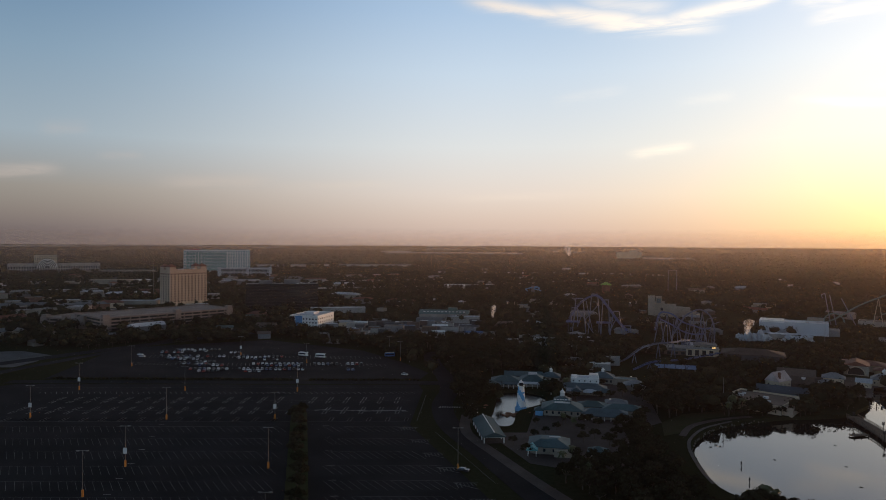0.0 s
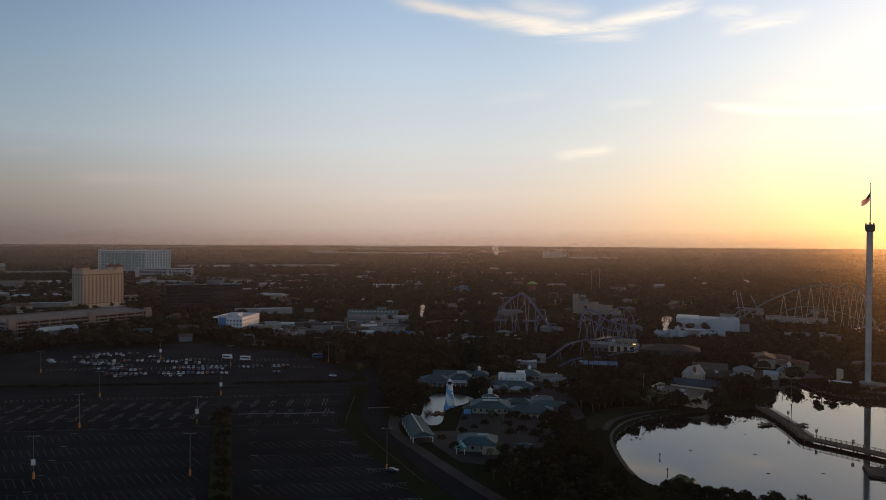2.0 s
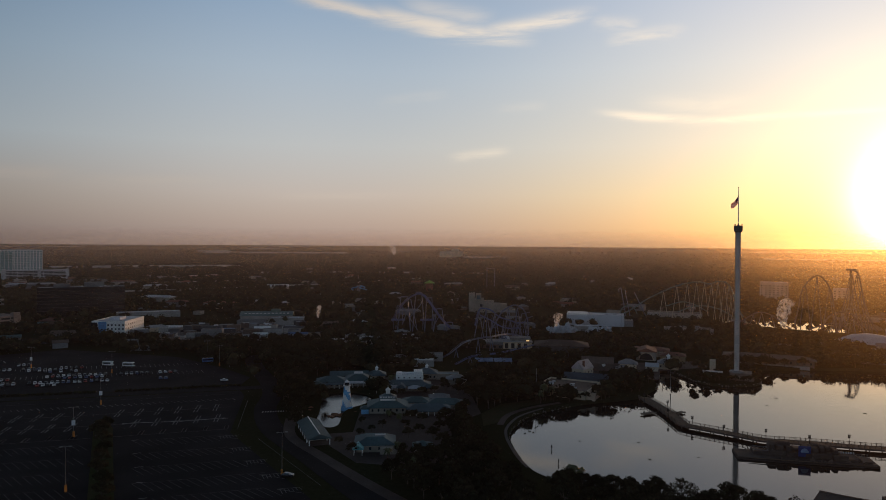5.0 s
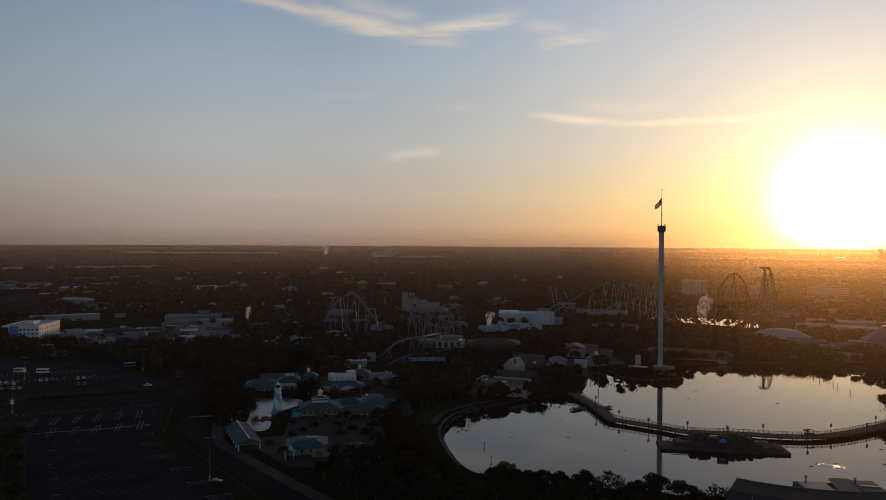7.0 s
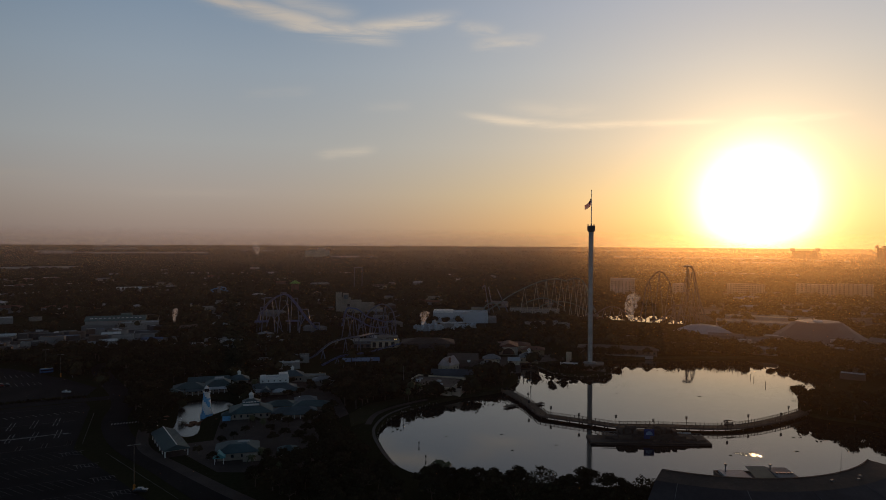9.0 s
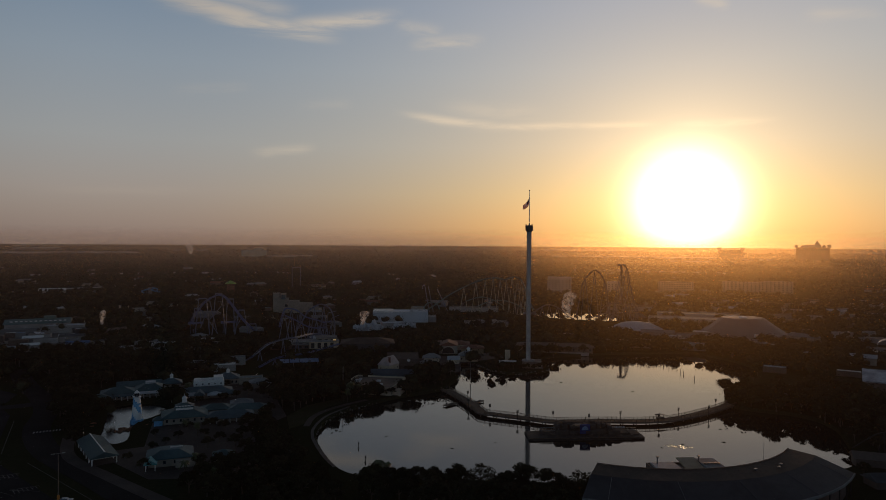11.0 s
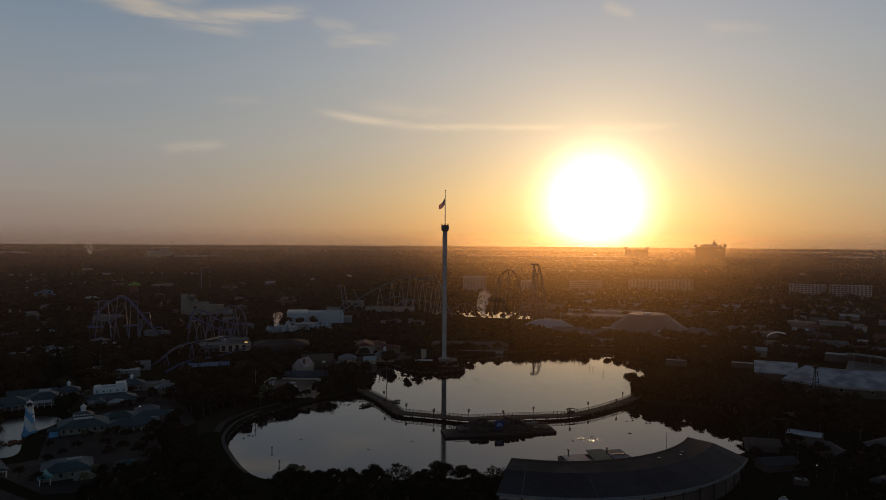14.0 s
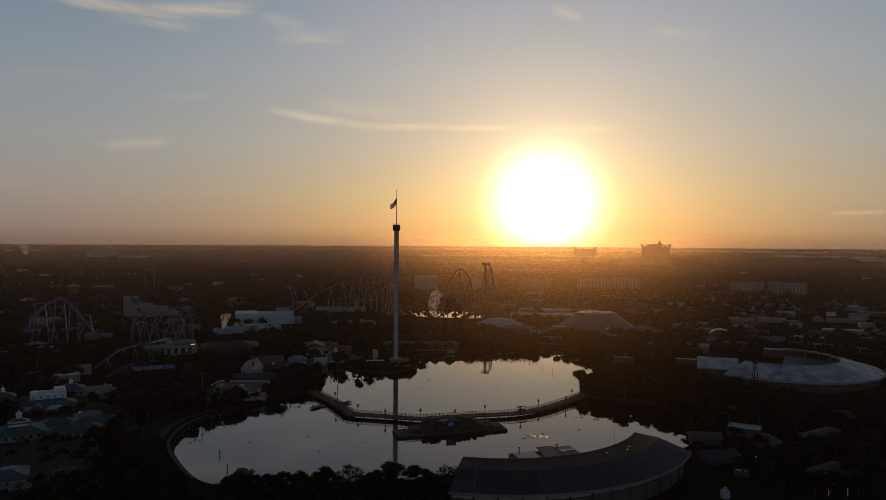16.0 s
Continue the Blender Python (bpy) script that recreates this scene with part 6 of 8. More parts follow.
# ---------------------------------------------------------------- stones, posts and docks at the lake
def lake_shore():
    t = tagged(new("shore_edge"), "rough stone edging along the lake shore", "shore", kind="structure")
    rng = random.Random(4)
    stones = []
    for k in range(4):
        bm = bmesh.new()
        bmesh.ops.create_icosphere(bm, subdivisions=1, radius=1)
        for v in bm.verts:
            v.co *= rng.uniform(0.75, 1.2)
        me = bpy.data.meshes.new("stone")
        bm.to_mesh(me)
        bm.free()
        me.materials.append(M_STONE)
        stones.append(me)
    edge = [Vector((x, y, 0)) for x, y in rounded(LAKE)]
    for a, b in zip(edge, edge[1:] + edge[:1]):
        if not (a.x < 160 and a.y > 215 or 225 < a.x < 310 and a.y > 340):
            continue
        n = max(1, int((b - a).length / 1.3))
        for k in range(n):
            p = a.lerp(b, (k + rng.random() * 0.6) / n)
            s = rng.uniform(0.4, 0.75)
            shared("stone", rng.choice(stones), t, Matrix.LocRotScale((p.x + rng.uniform(-0.7, 0.5), p.y + rng.uniform(-0.5, 0.5), rng.uniform(0.3, 1.7)), Euler((rng.random(), rng.random(), rng.uniform(0, 6))), (s, s * 0.9, s * 0.75)))
    for x, y in ((117, 262), (112, 244)):
        q = thing("water_lamp", pose(x, y, 0), "small dark lantern post standing in the lake", "lamp post", "lake lanterns")
        part("post", tube(bmesh.new(), (0, 0, -2), (0, 0, 1.3), 0.14, 0.1, 6), M_SHADEBLACK, q)
        part("arm", box(bmesh.new(), -0.5, -0.06, 0.7, 0.5, 0.06, 0.8), M_SHADEBLACK, q)
        part("lantern", tube(bmesh.new(), (0, 0, 1.2), (0, 0, 1.9), 0.34, 0.16, 6), M_SHADEBLACK, q)
    for x, y, h in ((384, 332, 2.0), (380, 326, 2.0), (376, 318, 2.2), (372, 305, 2.2), (368, 299, 2.2), (360, 284, 2.4), (250, 350, 3.4), (311, 358, 3.4), (244, 380, 2.2), (240, 374, 2.4), (233, 360, 2.2)):
        q = thing("mooring_pile", pose(x, y, 0), "dark timber mooring pile in the water", "pile", "mooring piles")
        part("shaft", tube(bmesh.new(), (0, 0, -3), (0, 0, h), 0.22, 0.18, 7), M_TIMBER, q)
        part("cap", tube(bmesh.new(), (0, 0, h), (0, 0, h + 0.3), 0.26, 0.05, 7), M_SHADEBLACK, q)
    for x, y, deg, w in ((203, 301, 15, 11), (189, 304, 15, 9), (244, 384, 60, 8), (238, 392, 10, 10)):
        q = thing("dock", pose(x, y, 0, 0, 0, deg), "small low timber dock on the water", "dock", "small docks")
        part("deck", box(bmesh.new(), -w / 2, -1.4, 0.5, w / 2, 1.4, 0.8), M_TIMBER, q)
        for u in (-w / 2 + 0.5, 0, w / 2 - 0.5):
            for v in (-1.2, 1.2):
                part("pile", tube(bmesh.new(), (u, v, -2), (u, v, 1.4), 0.14, n=6), M_TIMBER, q)
    q = thing("boat", pose(247, 388, 0.1, 0, 0, 30), "small white boat moored at the waterfront", "boat")
    bm = bmesh.new()
    rows = [[bm.verts.new((u, v * w, z)) for v, z in ((-1, 0.9), (-0.7, 0.0), (0.7, 0.0), (1, 0.9))] for u, w in ((-3, 0.9), (-1, 1.15), (1.5, 1.0), (3.6, 0.08))]
    for a, b in zip(rows, rows[1:]):
        for j in range(3):
            bm.faces.new((a[j], a[j + 1], b[j + 1], b[j]))
        bm.faces.new((a[3], a[0], b[0], b[3]))
    bm.faces.new(rows[0])
    bmesh.ops.recalc_face_normals(bm, faces=bm.faces[:])
    part("hull", bm, M_WHITE, q)
    part("cabin", box(bmesh.new(), -1.4, -0.6, 0.9, 0.6, 0.6, 1.6, 0.15), M_PALEROOF, q)
    # a breath of wind on the water
    bm = bmesh.new()
    rows = []
    for j in range(31):
        row = []
        for k in range(91):
            u, v = k / 45.0 - 1.0, j / 15.0 - 1.0
            x, y = u * 6.5, v * 2.6
            edge = 1.0 - (u * u + v * v) + 0.5 * noise.noise(Vector((x * 0.45, y * 0.6, 3.0)))
            wave = 0.030 * math.sin(y * 5.2 + 1.3 * noise.noise(Vector((x * 0.5, y * 0.5, 0)))) + 0.022 * noise.noise(Vector((x * 1.3, y * 2.2, 7.0)))
            row.append(bm.verts.new((x, y, 0.02 + wave + min(0.0, edge - 0.25) * 0.25)))
        rows.append(row)
    for p, q in zip(rows, rows[1:]):
        for k in range(90):
            bm.faces.new((p[k], p[k + 1], q[k + 1], q[k]))
    ob = part("ripples", bm, M_WATER, None, "", True)
    ob.matrix_basis = pose(235.5, 194.0, 0, 0, 0, -51)
    tagged(ob, "small patch of sunlit ripples on the calm lake", "water", kind="stuff")
    ribbon("kerb", [(138, 320.5), (121, 309), (108.5, 292.5), (103, 279.5), (100, 267), (97, 249), (96.2, 237)], 1.3, 2.14, surface("pale_shore_stone", (0.11, 0.10, 0.094), 0.9, 0.35, 0.4, 2.5), "pale stone kerb along the lake shore", "kerb")
    # floating weed
    rng = random.Random(9)
    for x, y, s in ((158, 262, 0.9), (150, 240, 1.0), (171, 238, 0.9), (280, 320, 1.6), (262, 306, 1.2), (300, 280, 1.4), (240, 195, 1.2), (258, 188, 1.3), (170, 290, 0.8), (134, 270, 1.0), (228, 196, 1.0), (275, 202, 1.0)):
        bm = bmesh.new()
        bm.faces.new([bm.verts.new((s * rng.uniform(0.4, 1.0) * 1.1 * math.cos(a), s * rng.uniform(0.3, 0.8) * math.sin(a), 0.05)) for a in (2 * math.pi * k / 11 for k in range(11))])
        ext = bmesh.ops.extrude_face_region(bm, geom=bm.faces[:])
        bmesh.ops.translate(bm, verts=[v for v in ext["geom"] if isinstance(v, bmesh.types.BMVert)], vec=(0, 0, -0.12))
        ob = part("weed_patch", bm, M_LEAF)
        ob.matrix_basis = pose(x, y, 0)
        tagged(ob, "small dark floating weed patch on the lake", "weed", "floating weed")


lake_shore()

# ---------------------------------------------------------------- roller coasters
M_COASTBLUE = surface("coaster_blue_steel", (0.085, 0.115, 0.26), 0.45, 0.15, 0.3, 1.5, spec=0.6)
M_COASTGREY = surface("coaster_grey_steel", (0.10, 0.12, 0.19), 0.45, 0.15, 0.3, 1.5, spec=0.6)
M_COASTTEAL = surface("coaster_teal_steel", (0.09, 0.17, 0.17), 0.45, 0.15, 0.3, 1.5, spec=0.6)
M_COASTCREAM = surface("coaster_cream_steel", (0.38, 0.34, 0.26), 0.5, 0.15, 0.3, 1.5, spec=0.5)
M_COASTDARK = surface("coaster_dark_steel", (0.07, 0.075, 0.10), 0.45, 0.15, 0.3, 1.5, spec=0.6)


def track(t, pts, mat, gauge=0.9, spine=0.55, name="track"):
    """A run of track: box spine, two rails and the ties between them."""
    line = smooth_line(pts, 5)
    part(name, sweep(line, spine, 6), mat, t)
    for s in (-1, 1):
        off = []
        for k, p in enumerate(line):
            d = (line[min(k + 1, len(line) - 1)] - line[max(k - 1, 0)]).normalized()
            side = d.cross(Vector((0, 0, 1)))
            side = side.normalized() if side.length > 0.05 else Vector((1, 0, 0))
            off.append(p + side * s * gauge + side.cross(d) * 0.6)
        part("rail", sweep(off, 0.16, 5), mat, t)
    return line


def legs(t, tops, mat, spread=5.0, r=0.45, base=2.0):
    """A-frames under the given points of the track."""
    for x, y, z in tops:
        a = math.atan2(y, x)
        for s in (-1, 1):
            part("support", tube(bmesh.new(), (x + s * spread * math.sin(a), y - s * spread * math.cos(a), base - 0.5), (x, y, z), r, r * 0.8, 6), mat, t)


def _beam(m, a, b, r):
    """A straight tube between two points of the frame m."""
    return tube(bmesh.new(), m @ Vector(a), m @ Vector(b), r, r * 0.85, 6)


def coasters():
    t = thing("roller_coaster", Matrix(), "blue steel roller coaster with a tall lift hill and loops", "roller coaster")
    lift = pose(153.0, 626.6, 2, 0, 0, -13.7)
    run = [lift @ Vector(p) for p in ((-40, 42, 2), (-34, 28, 14), (-27, 14, 25), (-21, 4, 31), (-16, 0, 34.2), (-11, -1, 35.6), (-6.5, -1, 33.6), (-3, -1, 29.5), (1, -1, 24.2), (6, -1, 17), (11, -1, 10.6), (16, -1, 5.4), (21, -2, 1.8), (27, -6, 0.8))]
    for off in (0.0, 3.4):
        track(t, [p + Vector((0.6 * off, off, 0)) for p in run], M_COASTBLUE, spine=0.5)
    for u0, u1, v, z, spread in ((-28.5, -22, 4, 32.5, 3.0), (-14, -8.5, 0, 37.2, 3.0), (-3.8, 1.4, 0, 32, 1.4), (6.2, 11, 0, 21.6, 3.2), (16, 21.4, 0, 8.6, 0.4), (-33, -28, 22, 22, 1.0)):
        part("crossbeam", _beam(lift, (u0, v - 1.2, z), (u1, v - 1.2, z), 0.55), M_COASTGREY, t)
        for u, s in ((u0, -1), (u1, 1)):
            for d in (-3.2, 3.2):
                part("support", _beam(lift, (u + s * spread, v + d * 1.5, -0.5), (u, v + d * 0.3, z), 0.42), M_COASTGREY, t)
    for a, b in (((-26, -3, 22.5), (-12, -3, 1)), ((-19, -2, 31), (-13, -3, 4)), ((-20, -4, 13), (-9, -4, 26)), ((2, -4, 3), (8, -3, 14)), ((-27, 2, 6), (-22, 2, 20))):
        part("brace", _beam(lift, a, b, 0.4), M_COASTGREY, t)
    for u in (-38, -9.5):
        part("low_awning", _beam(lift, (u, 10, 9.5), (u + 13, 12, 9.5), 1.1), M_COASTBLUE, t)
        for k in (2, 11):
            part("awning_post", _beam(lift, (u + k, 11, -0.5), (u + k, 11, 9), 0.25), M_COASTGREY, t)
    track(t, [(178, 563, 14), (181, 561, 28), (187, 560, 29), (192, 558, 27), (198, 556, 22), (207, 553, 19), (213, 550, 17), (218, 547, 18)], M_COASTBLUE, spine=0.4)
    track(t, [(186, 544, 12), (191, 542, 21), (195, 541, 28), (200, 539, 32), (205, 537, 34), (210, 535, 32), (213, 534, 28), (215, 533, 20), (215.5, 533, 11), (215, 533, 4)], M_COASTGREY, spine=0.42)
    track(t, [(122, 474, 2), (125, 474, 3), (130, 472, 6), (136, 476, 9), (145, 484, 12), (159, 495, 13), (172, 501, 13), (193, 526, 11), (203, 527, 10), (210, 530, 7), (216, 533, 4)], M_COASTGREY, spine=0.45)
    track(t, [(128, 450, 2), (131, 451, 3), (140, 454, 6), (150, 456, 7), (166, 461, 7), (183, 471, 8), (200, 480, 9), (214, 489, 9)], M_COASTBLUE, spine=0.45)
    legs(t, [(181, 561, 27), (187, 560, 28), (194, 557, 26), (200, 539, 31), (207, 536, 32), (213, 550, 16), (207, 553, 18)], M_COASTGREY, 4.5, 0.42)
    rng = random.Random(15)
    for _ in range(14):
        x, y, z = rng.uniform(178, 216), rng.uniform(536, 562), rng.uniform(12, 26)
        part("support", tube(bmesh.new(), (x + rng.uniform(-4, 4), y + rng.uniform(-3, 3), 1.5), (x, y, z), 0.3, 0.24, 6), M_COASTGREY, t)
        if rng.random() < 0.5:
            part("tie_beam", tube(bmesh.new(), (x, y, z), (x + rng.uniform(-9, 9), y + rng.uniform(-2, 2), z + rng.uniform(-3, 3)), 0.28, n=6), M_COASTGREY, t)
    track(t, [(180, 556, 24), (188, 553, 20), (196, 549, 15), (204, 546, 13), (212, 545, 13.5)], M_COASTBLUE, spine=0.35)
    legs(t, [(136, 476, 8.6), (159, 495, 12.6), (172, 501, 12.6), (193, 526, 10.6), (140, 454, 5.6), (166, 461, 6.6), (200, 480, 8.6)], M_COASTGREY, 1.6, 0.35)
    t = thing("coaster_station", turn_to(184, 520, -18), "low coaster station of stacked platforms with railings", "station")
    clear_rect(184, 520, 56, 26, -18)
    for x0, y0, x1, y1, h, mat in ((-26, -9, 8, 9, 3.2, M_BROWNROOF), (-20, -4, 24, 11, 4.6, M_GREYROOF), (4, -10, 27, 3, 5.4, M_CREAM), (10, -2, 26, 12, 7.2, M_SHOPWALL)):
        part("platform", box(bmesh.new(), x0, y0, -0.3, x1, y1, h, 0.1), mat, t)
        part("roof_slab", box(bmesh.new(), x0 - 0.6, y0 - 0.6, h, x1 + 0.6, y1 + 0.6, h + 0.3), M_GREYROOF, t)
        n = int((x1 - x0) / 3)
        for k in range(n + 1):
            u = x0 + (x1 - x0) * k / n
            part("rail_post", box(bmesh.new(), u - 0.07, y0 - 0.45, h + 0.3, u + 0.07, y0 - 0.31, h + 1.4), M_STEEL, t)
        part("hand_rail", box(bmesh.new(), x0, y0 - 0.44, h + 1.4, x1, y0 - 0.32, h + 1.5), M_STEEL, t)
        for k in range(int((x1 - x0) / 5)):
            # dark panels on a solid front, coloured as the shade inside openings
            part("opening", box(bmesh.new(), x0 + 1.4 + k * 5, y0 - 0.06, 0.4, x0 + 4.0 + k * 5, y0 + 0.1, h - 0.9), M_SHADEBLACK, t)

    t = thing("roller_coaster", Matrix(), "teal roller coaster with cream supports beyond the lake", "roller coaster")
    run = [(386, 700, 3), (393, 697, 5), (400, 693, 8), (408, 688, 14), (420, 681, 24), (432, 673, 32), (447, 664, 40), (458, 656, 44), (467, 649, 45), (475, 644, 43), (482, 639, 46), (488, 634, 45), (492, 631, 39), (495, 628, 28), (499, 626, 15), (503, 624, 8)]
    line = track(t, run, M_COASTTEAL, spine=0.8, gauge=1.2)
    track(t, [(390, 688, 4), (390, 687, 9), (391, 686, 13), (395, 684, 16), (400, 682, 16), (404, 679, 12), (406, 678, 5)], M_COASTTEAL)
    track(t, [(452, 668, 10), (462, 660, 16), (474, 652, 18), (486, 642, 15), (496, 634, 8)], M_COASTTEAL)
    track(t, [(436, 668, 17), (450, 660, 22), (462, 655, 20), (476, 650, 12)], M_COASTTEAL)
    legs(t, [tuple(p) for p in line[26:72:4] if p.z > 14], M_COASTCREAM, 5.0, 0.36)
    for a, b in (((410, 710, 2), (405, 713, 35)), ((415, 709, 2), (409, 711, 33)), ((430, 699, 2), (418, 705, 30))):
        part("tilted_post", tube(bmesh.new(), a, b, 0.55, 0.4, 6), M_COASTGREY, t)
    part("crossbar", sweep([(405, 713, 35), (402, 714, 33), (403, 714, 30)], 0.5, 5), M_COASTGREY, t)

    t = thing("roller_coaster", Matrix.LocRotScale((0.0, 0.0, -6.5), None, (1.09, 1.09, 1.075)), "dark steel hyper coaster with a towering lift hill", "roller coaster")
    lift = [(588, 568, 6), (566, 547, 24), (545, 526, 42), (525, 507, 58), (513, 495, 64), (516, 491, 61), (518, 489, 48), (520, 487, 34), (523, 484, 20), (527, 480, 8)]
    line = track(t, lift, M_COASTDARK, spine=0.7)
    for x, y, z, s in ((513, 495, 63, 11), (516, 492, 60, 9), (518, 489, 46, 8), (521, 486, 30, 6), (530, 512, 53, 8), (550, 531, 37, 6)):
        legs(t, [(x, y, z)], M_COASTDARK, s, 0.5)
    for z in (15, 28, 41, 52):
        w = 11 * (1 - z / 66)
        part("girt", box(bmesh.new(), 513 - w * 0.9, 495 - 0.4, z - 0.35, 513 + w * 0.9, 495 + 0.4, z + 0.35), M_COASTDARK, t)
    part("top_platform", box(bmesh.new(), 510, 492, 63.6, 516, 498, 65.2), M_COASTDARK, t)
    arch = [(519, 569, 3), (522, 566, 25), (524, 564, 41), (529, 560, 51), (533, 555, 56), (538, 551, 52), (542, 547, 41), (544, 545, 25), (546, 543, 5)]
    track(t, arch, M_COASTDARK, spine=0.7)
    legs(t, [(533, 555, 55), (526, 562, 46), (541, 548, 44)], M_COASTDARK, 5, 0.45)
    track(t, [(478, 497, 4), (481, 495, 10), (483, 492, 19), (487, 488, 25), (492, 483, 27), (497, 478, 25), (501, 474, 18), (504, 472, 9), (506, 470, 4)], M_COASTDARK)
    legs(t, [(487, 488, 24), (497, 478, 24), (492, 483, 26)], M_COASTDARK, 4, 0.4)
    low = [(425, 555, 4), (434, 549, 9), (445, 545, 17), (458, 546, 21), (470, 544, 18), (480, 536, 8), (490, 528, 4), (500, 520, 9), (512, 512, 13), (524, 506, 8), (534, 500, 4)]
    line = track(t, low, M_COASTDARK, spine=0.55)
    legs(t, [tuple(p) for p in line[4:48:4] if p.z > 6], M_COASTDARK, 4.5, 0.4)


coasters()


# ---------------------------------------------------------------- halls and hotels further off
def far_buildings():
    t = building("show_castle", "sand-coloured castle-like ride building with towers", 256, 800, -18, 15, 14, 15, M_SHOPWALL, roof_mat=M_GREYROOF, category="ride building", extras=False)
    part("tower", box(bmesh.new(), -11, -9, -0.5, -3.5, -2, 22.5, 0.2), M_SHOPWALL, t)
    part("tower", box(bmesh.new(), -2.5, -7.4, 14, 4.5, 0, 22, 0.2), M_SHOPWALL, t)
    for u in (-10.4, -8, -5.6, -4):
        part("battlement", box(bmesh.new(), u - 0.6, -9, 22.4, u + 0.6, -8.2, 23.6), M_SHOPWALL, t)
    part("dome_panel", box(bmesh.new(), -1.4, -7.7, 15, 3.4, -7.2, 20), M_TEAL, t)
    # slab on the wall face, near-black to paint in a gateway's shade
    part("gate_recess", box(bmesh.new(), 3, -7.3, 0, 6, -6.9, 9), M_SHADEBLACK, t)
    for u0, u1, y0, y1, h in ((7.6, 20, -8, 6, 13), (14, 28, -14, -4, 11), (20.2, 36, -8, 8, 9.5), (30, 42, -22, -10, 7), (-6, 10, -20, -9.2, 6), (12, 24, -26, -16, 5)):
        part("stepped_wing", box(bmesh.new(), u0, y0, -0.5, u1, y1, h, 0.2), M_SHOPWALL, t)
        part("wing_parapet", box(bmesh.new(), u0 - 0.2, y0 - 0.2, h - 0.6, u1 + 0.2, y0, h + 0.6), M_SHOPWALL, t)
    t = building("cold_hall", "long white windowless exhibition hall", 334.5, 641, -28, 58, 24, 10.5, surface("pale_blue_wall", (0.50, 0.53, 0.57), 0.7, 0.12, 0.05, 0.8), roof_mat=M_PALEROOF, category="hall")
    part("side_block", box(bmesh.new(), -29, -12.2, 10.5, -8, 12, 12.2, 0.1), M_WHITE, t)
    part("annex", box(bmesh.new(), 29.2, -10, -0.5, 38, 10, 6, 0.1), M_GREYROOF, t)
    M_ICE = surface("white_plaster_ice", (0.50, 0.52, 0.55), 0.7, 0.2, 0.15, 1.0)
    CLEAR.append([(248, 566), (340, 562), (372, 600), (362, 622), (312, 624), (250, 612)])
    for x0, x1, y0, y1, h in ((292, 300, 596, 604, 5.0), (300, 316, 598, 606, 4.2)):
        b = thing("cold_annex", Matrix(), "low white annex between artificial icebergs", "annex", "white annexes")
        part("wall", box(bmesh.new(), x0, y0, 1.7, x1, y1, 2 + h, 0.1), M_CONC, b)
        part("roof", box(bmesh.new(), x0 - 0.4, y0 - 0.4, 2 + h, x1 + 0.4, y1 + 0.4, 2.35 + h), M_PALEROOF, b)
    for x, y, w, h in ((262, 592, 7, 5), (268, 590, 6, 8.5), (274, 588, 6, 6), (279, 589, 7, 9.5), (285, 590, 6, 5), (303, 588, 8, 5.5), (310, 588, 8, 4.5), (318, 589, 9, 5)):
        bm = bmesh.new()
        bmesh.ops.create_icosphere(bm, subdivisions=3, radius=1)
        for v in bm.verts:
            q = v.co.copy()
            k = 1.0 + 0.75 * noise.noise(q * 2.4 + Vector((x, 0, 0))) + 0.35 * noise.noise(q * 6.0 + Vector((0, x, 0)))
            v.co = Vector((q.x * w * 0.62 * k, q.y * 4.5 * k, max(q.z, -0.1) * h * k))
        ob = part("ice_mound", bm, M_ICE)
        ob.matrix_basis = turn_to(x, y, -25)
        tagged(ob, "jagged white artificial iceberg beside the hall", "rockwork", "artificial icebergs")
        CLEAR.append([(x - 7, y - 6), (x + 7, y - 6), (x + 7, y + 6), (x - 7, y + 6)])
    # service yard sheds behind the parking lots
    rng = random.Random(11)
    spots = []
    for _ in range(900):
        x, y = rng.uniform(-96, 38), rng.uniform(590, 706)
        w, d = rng.uniform(6, 19), rng.uniform(5, 10)
        if len(spots) < 44 and x > -96 + (y - 590) * 0.1 and all(abs(x - a) > (w + p) / 2 + 1.2 or abs(y - b) > (d + q) / 2 + 2.2 for a, b, p, q in spots):
            spots.append((x, y, w, d))
    for x, y, w, d in spots:
        mat = rng.choice((M_PALEROOF, M_GREYROOF, M_DIMROOF, M_BROWNROOF, M_BLUEROOF, M_TEAL, M_WHITE, M_DIMROOF))
        building("service_shed", "low service shed with a worn flat roof", x, y, -6 + rng.uniform(-3, 3), w, d, rng.uniform(2.8, 5.5), rng.choice((M_CONC, M_GREYROOF, M_BROWNROOF, M_DIMROOF)), rng.choice(("flat", "flat", "gable")), mat, 1.4, 0.4, extras=w > 14, category="shed", group="service sheds", parapet=0.3)
    t = building("workshop_hall", "large green-roofed workshop hall with skylights", 2, 734, -6, 52, 24, 8, M_CONC, "gable", M_GREENROOF, 3.4, 1.0, category="hall")
    for k in range(12):
        part("skylight", box(bmesh.new(), -22 + k * 3.9, -9, 9.5, -20 + k * 3.9, -7.6, 10.2), M_WHITE, t)
    part("raised_bay", box(bmesh.new(), 4, -3, 10.5, 14, 3, 13.5, 0.1), M_GREENROOF, t)
    building("workshop_hall", "low pale canopy hall beside the workshop", 22, 712, -6, 34, 16, 6, M_CONC, roof_mat=M_PALEROOF, category="hall")
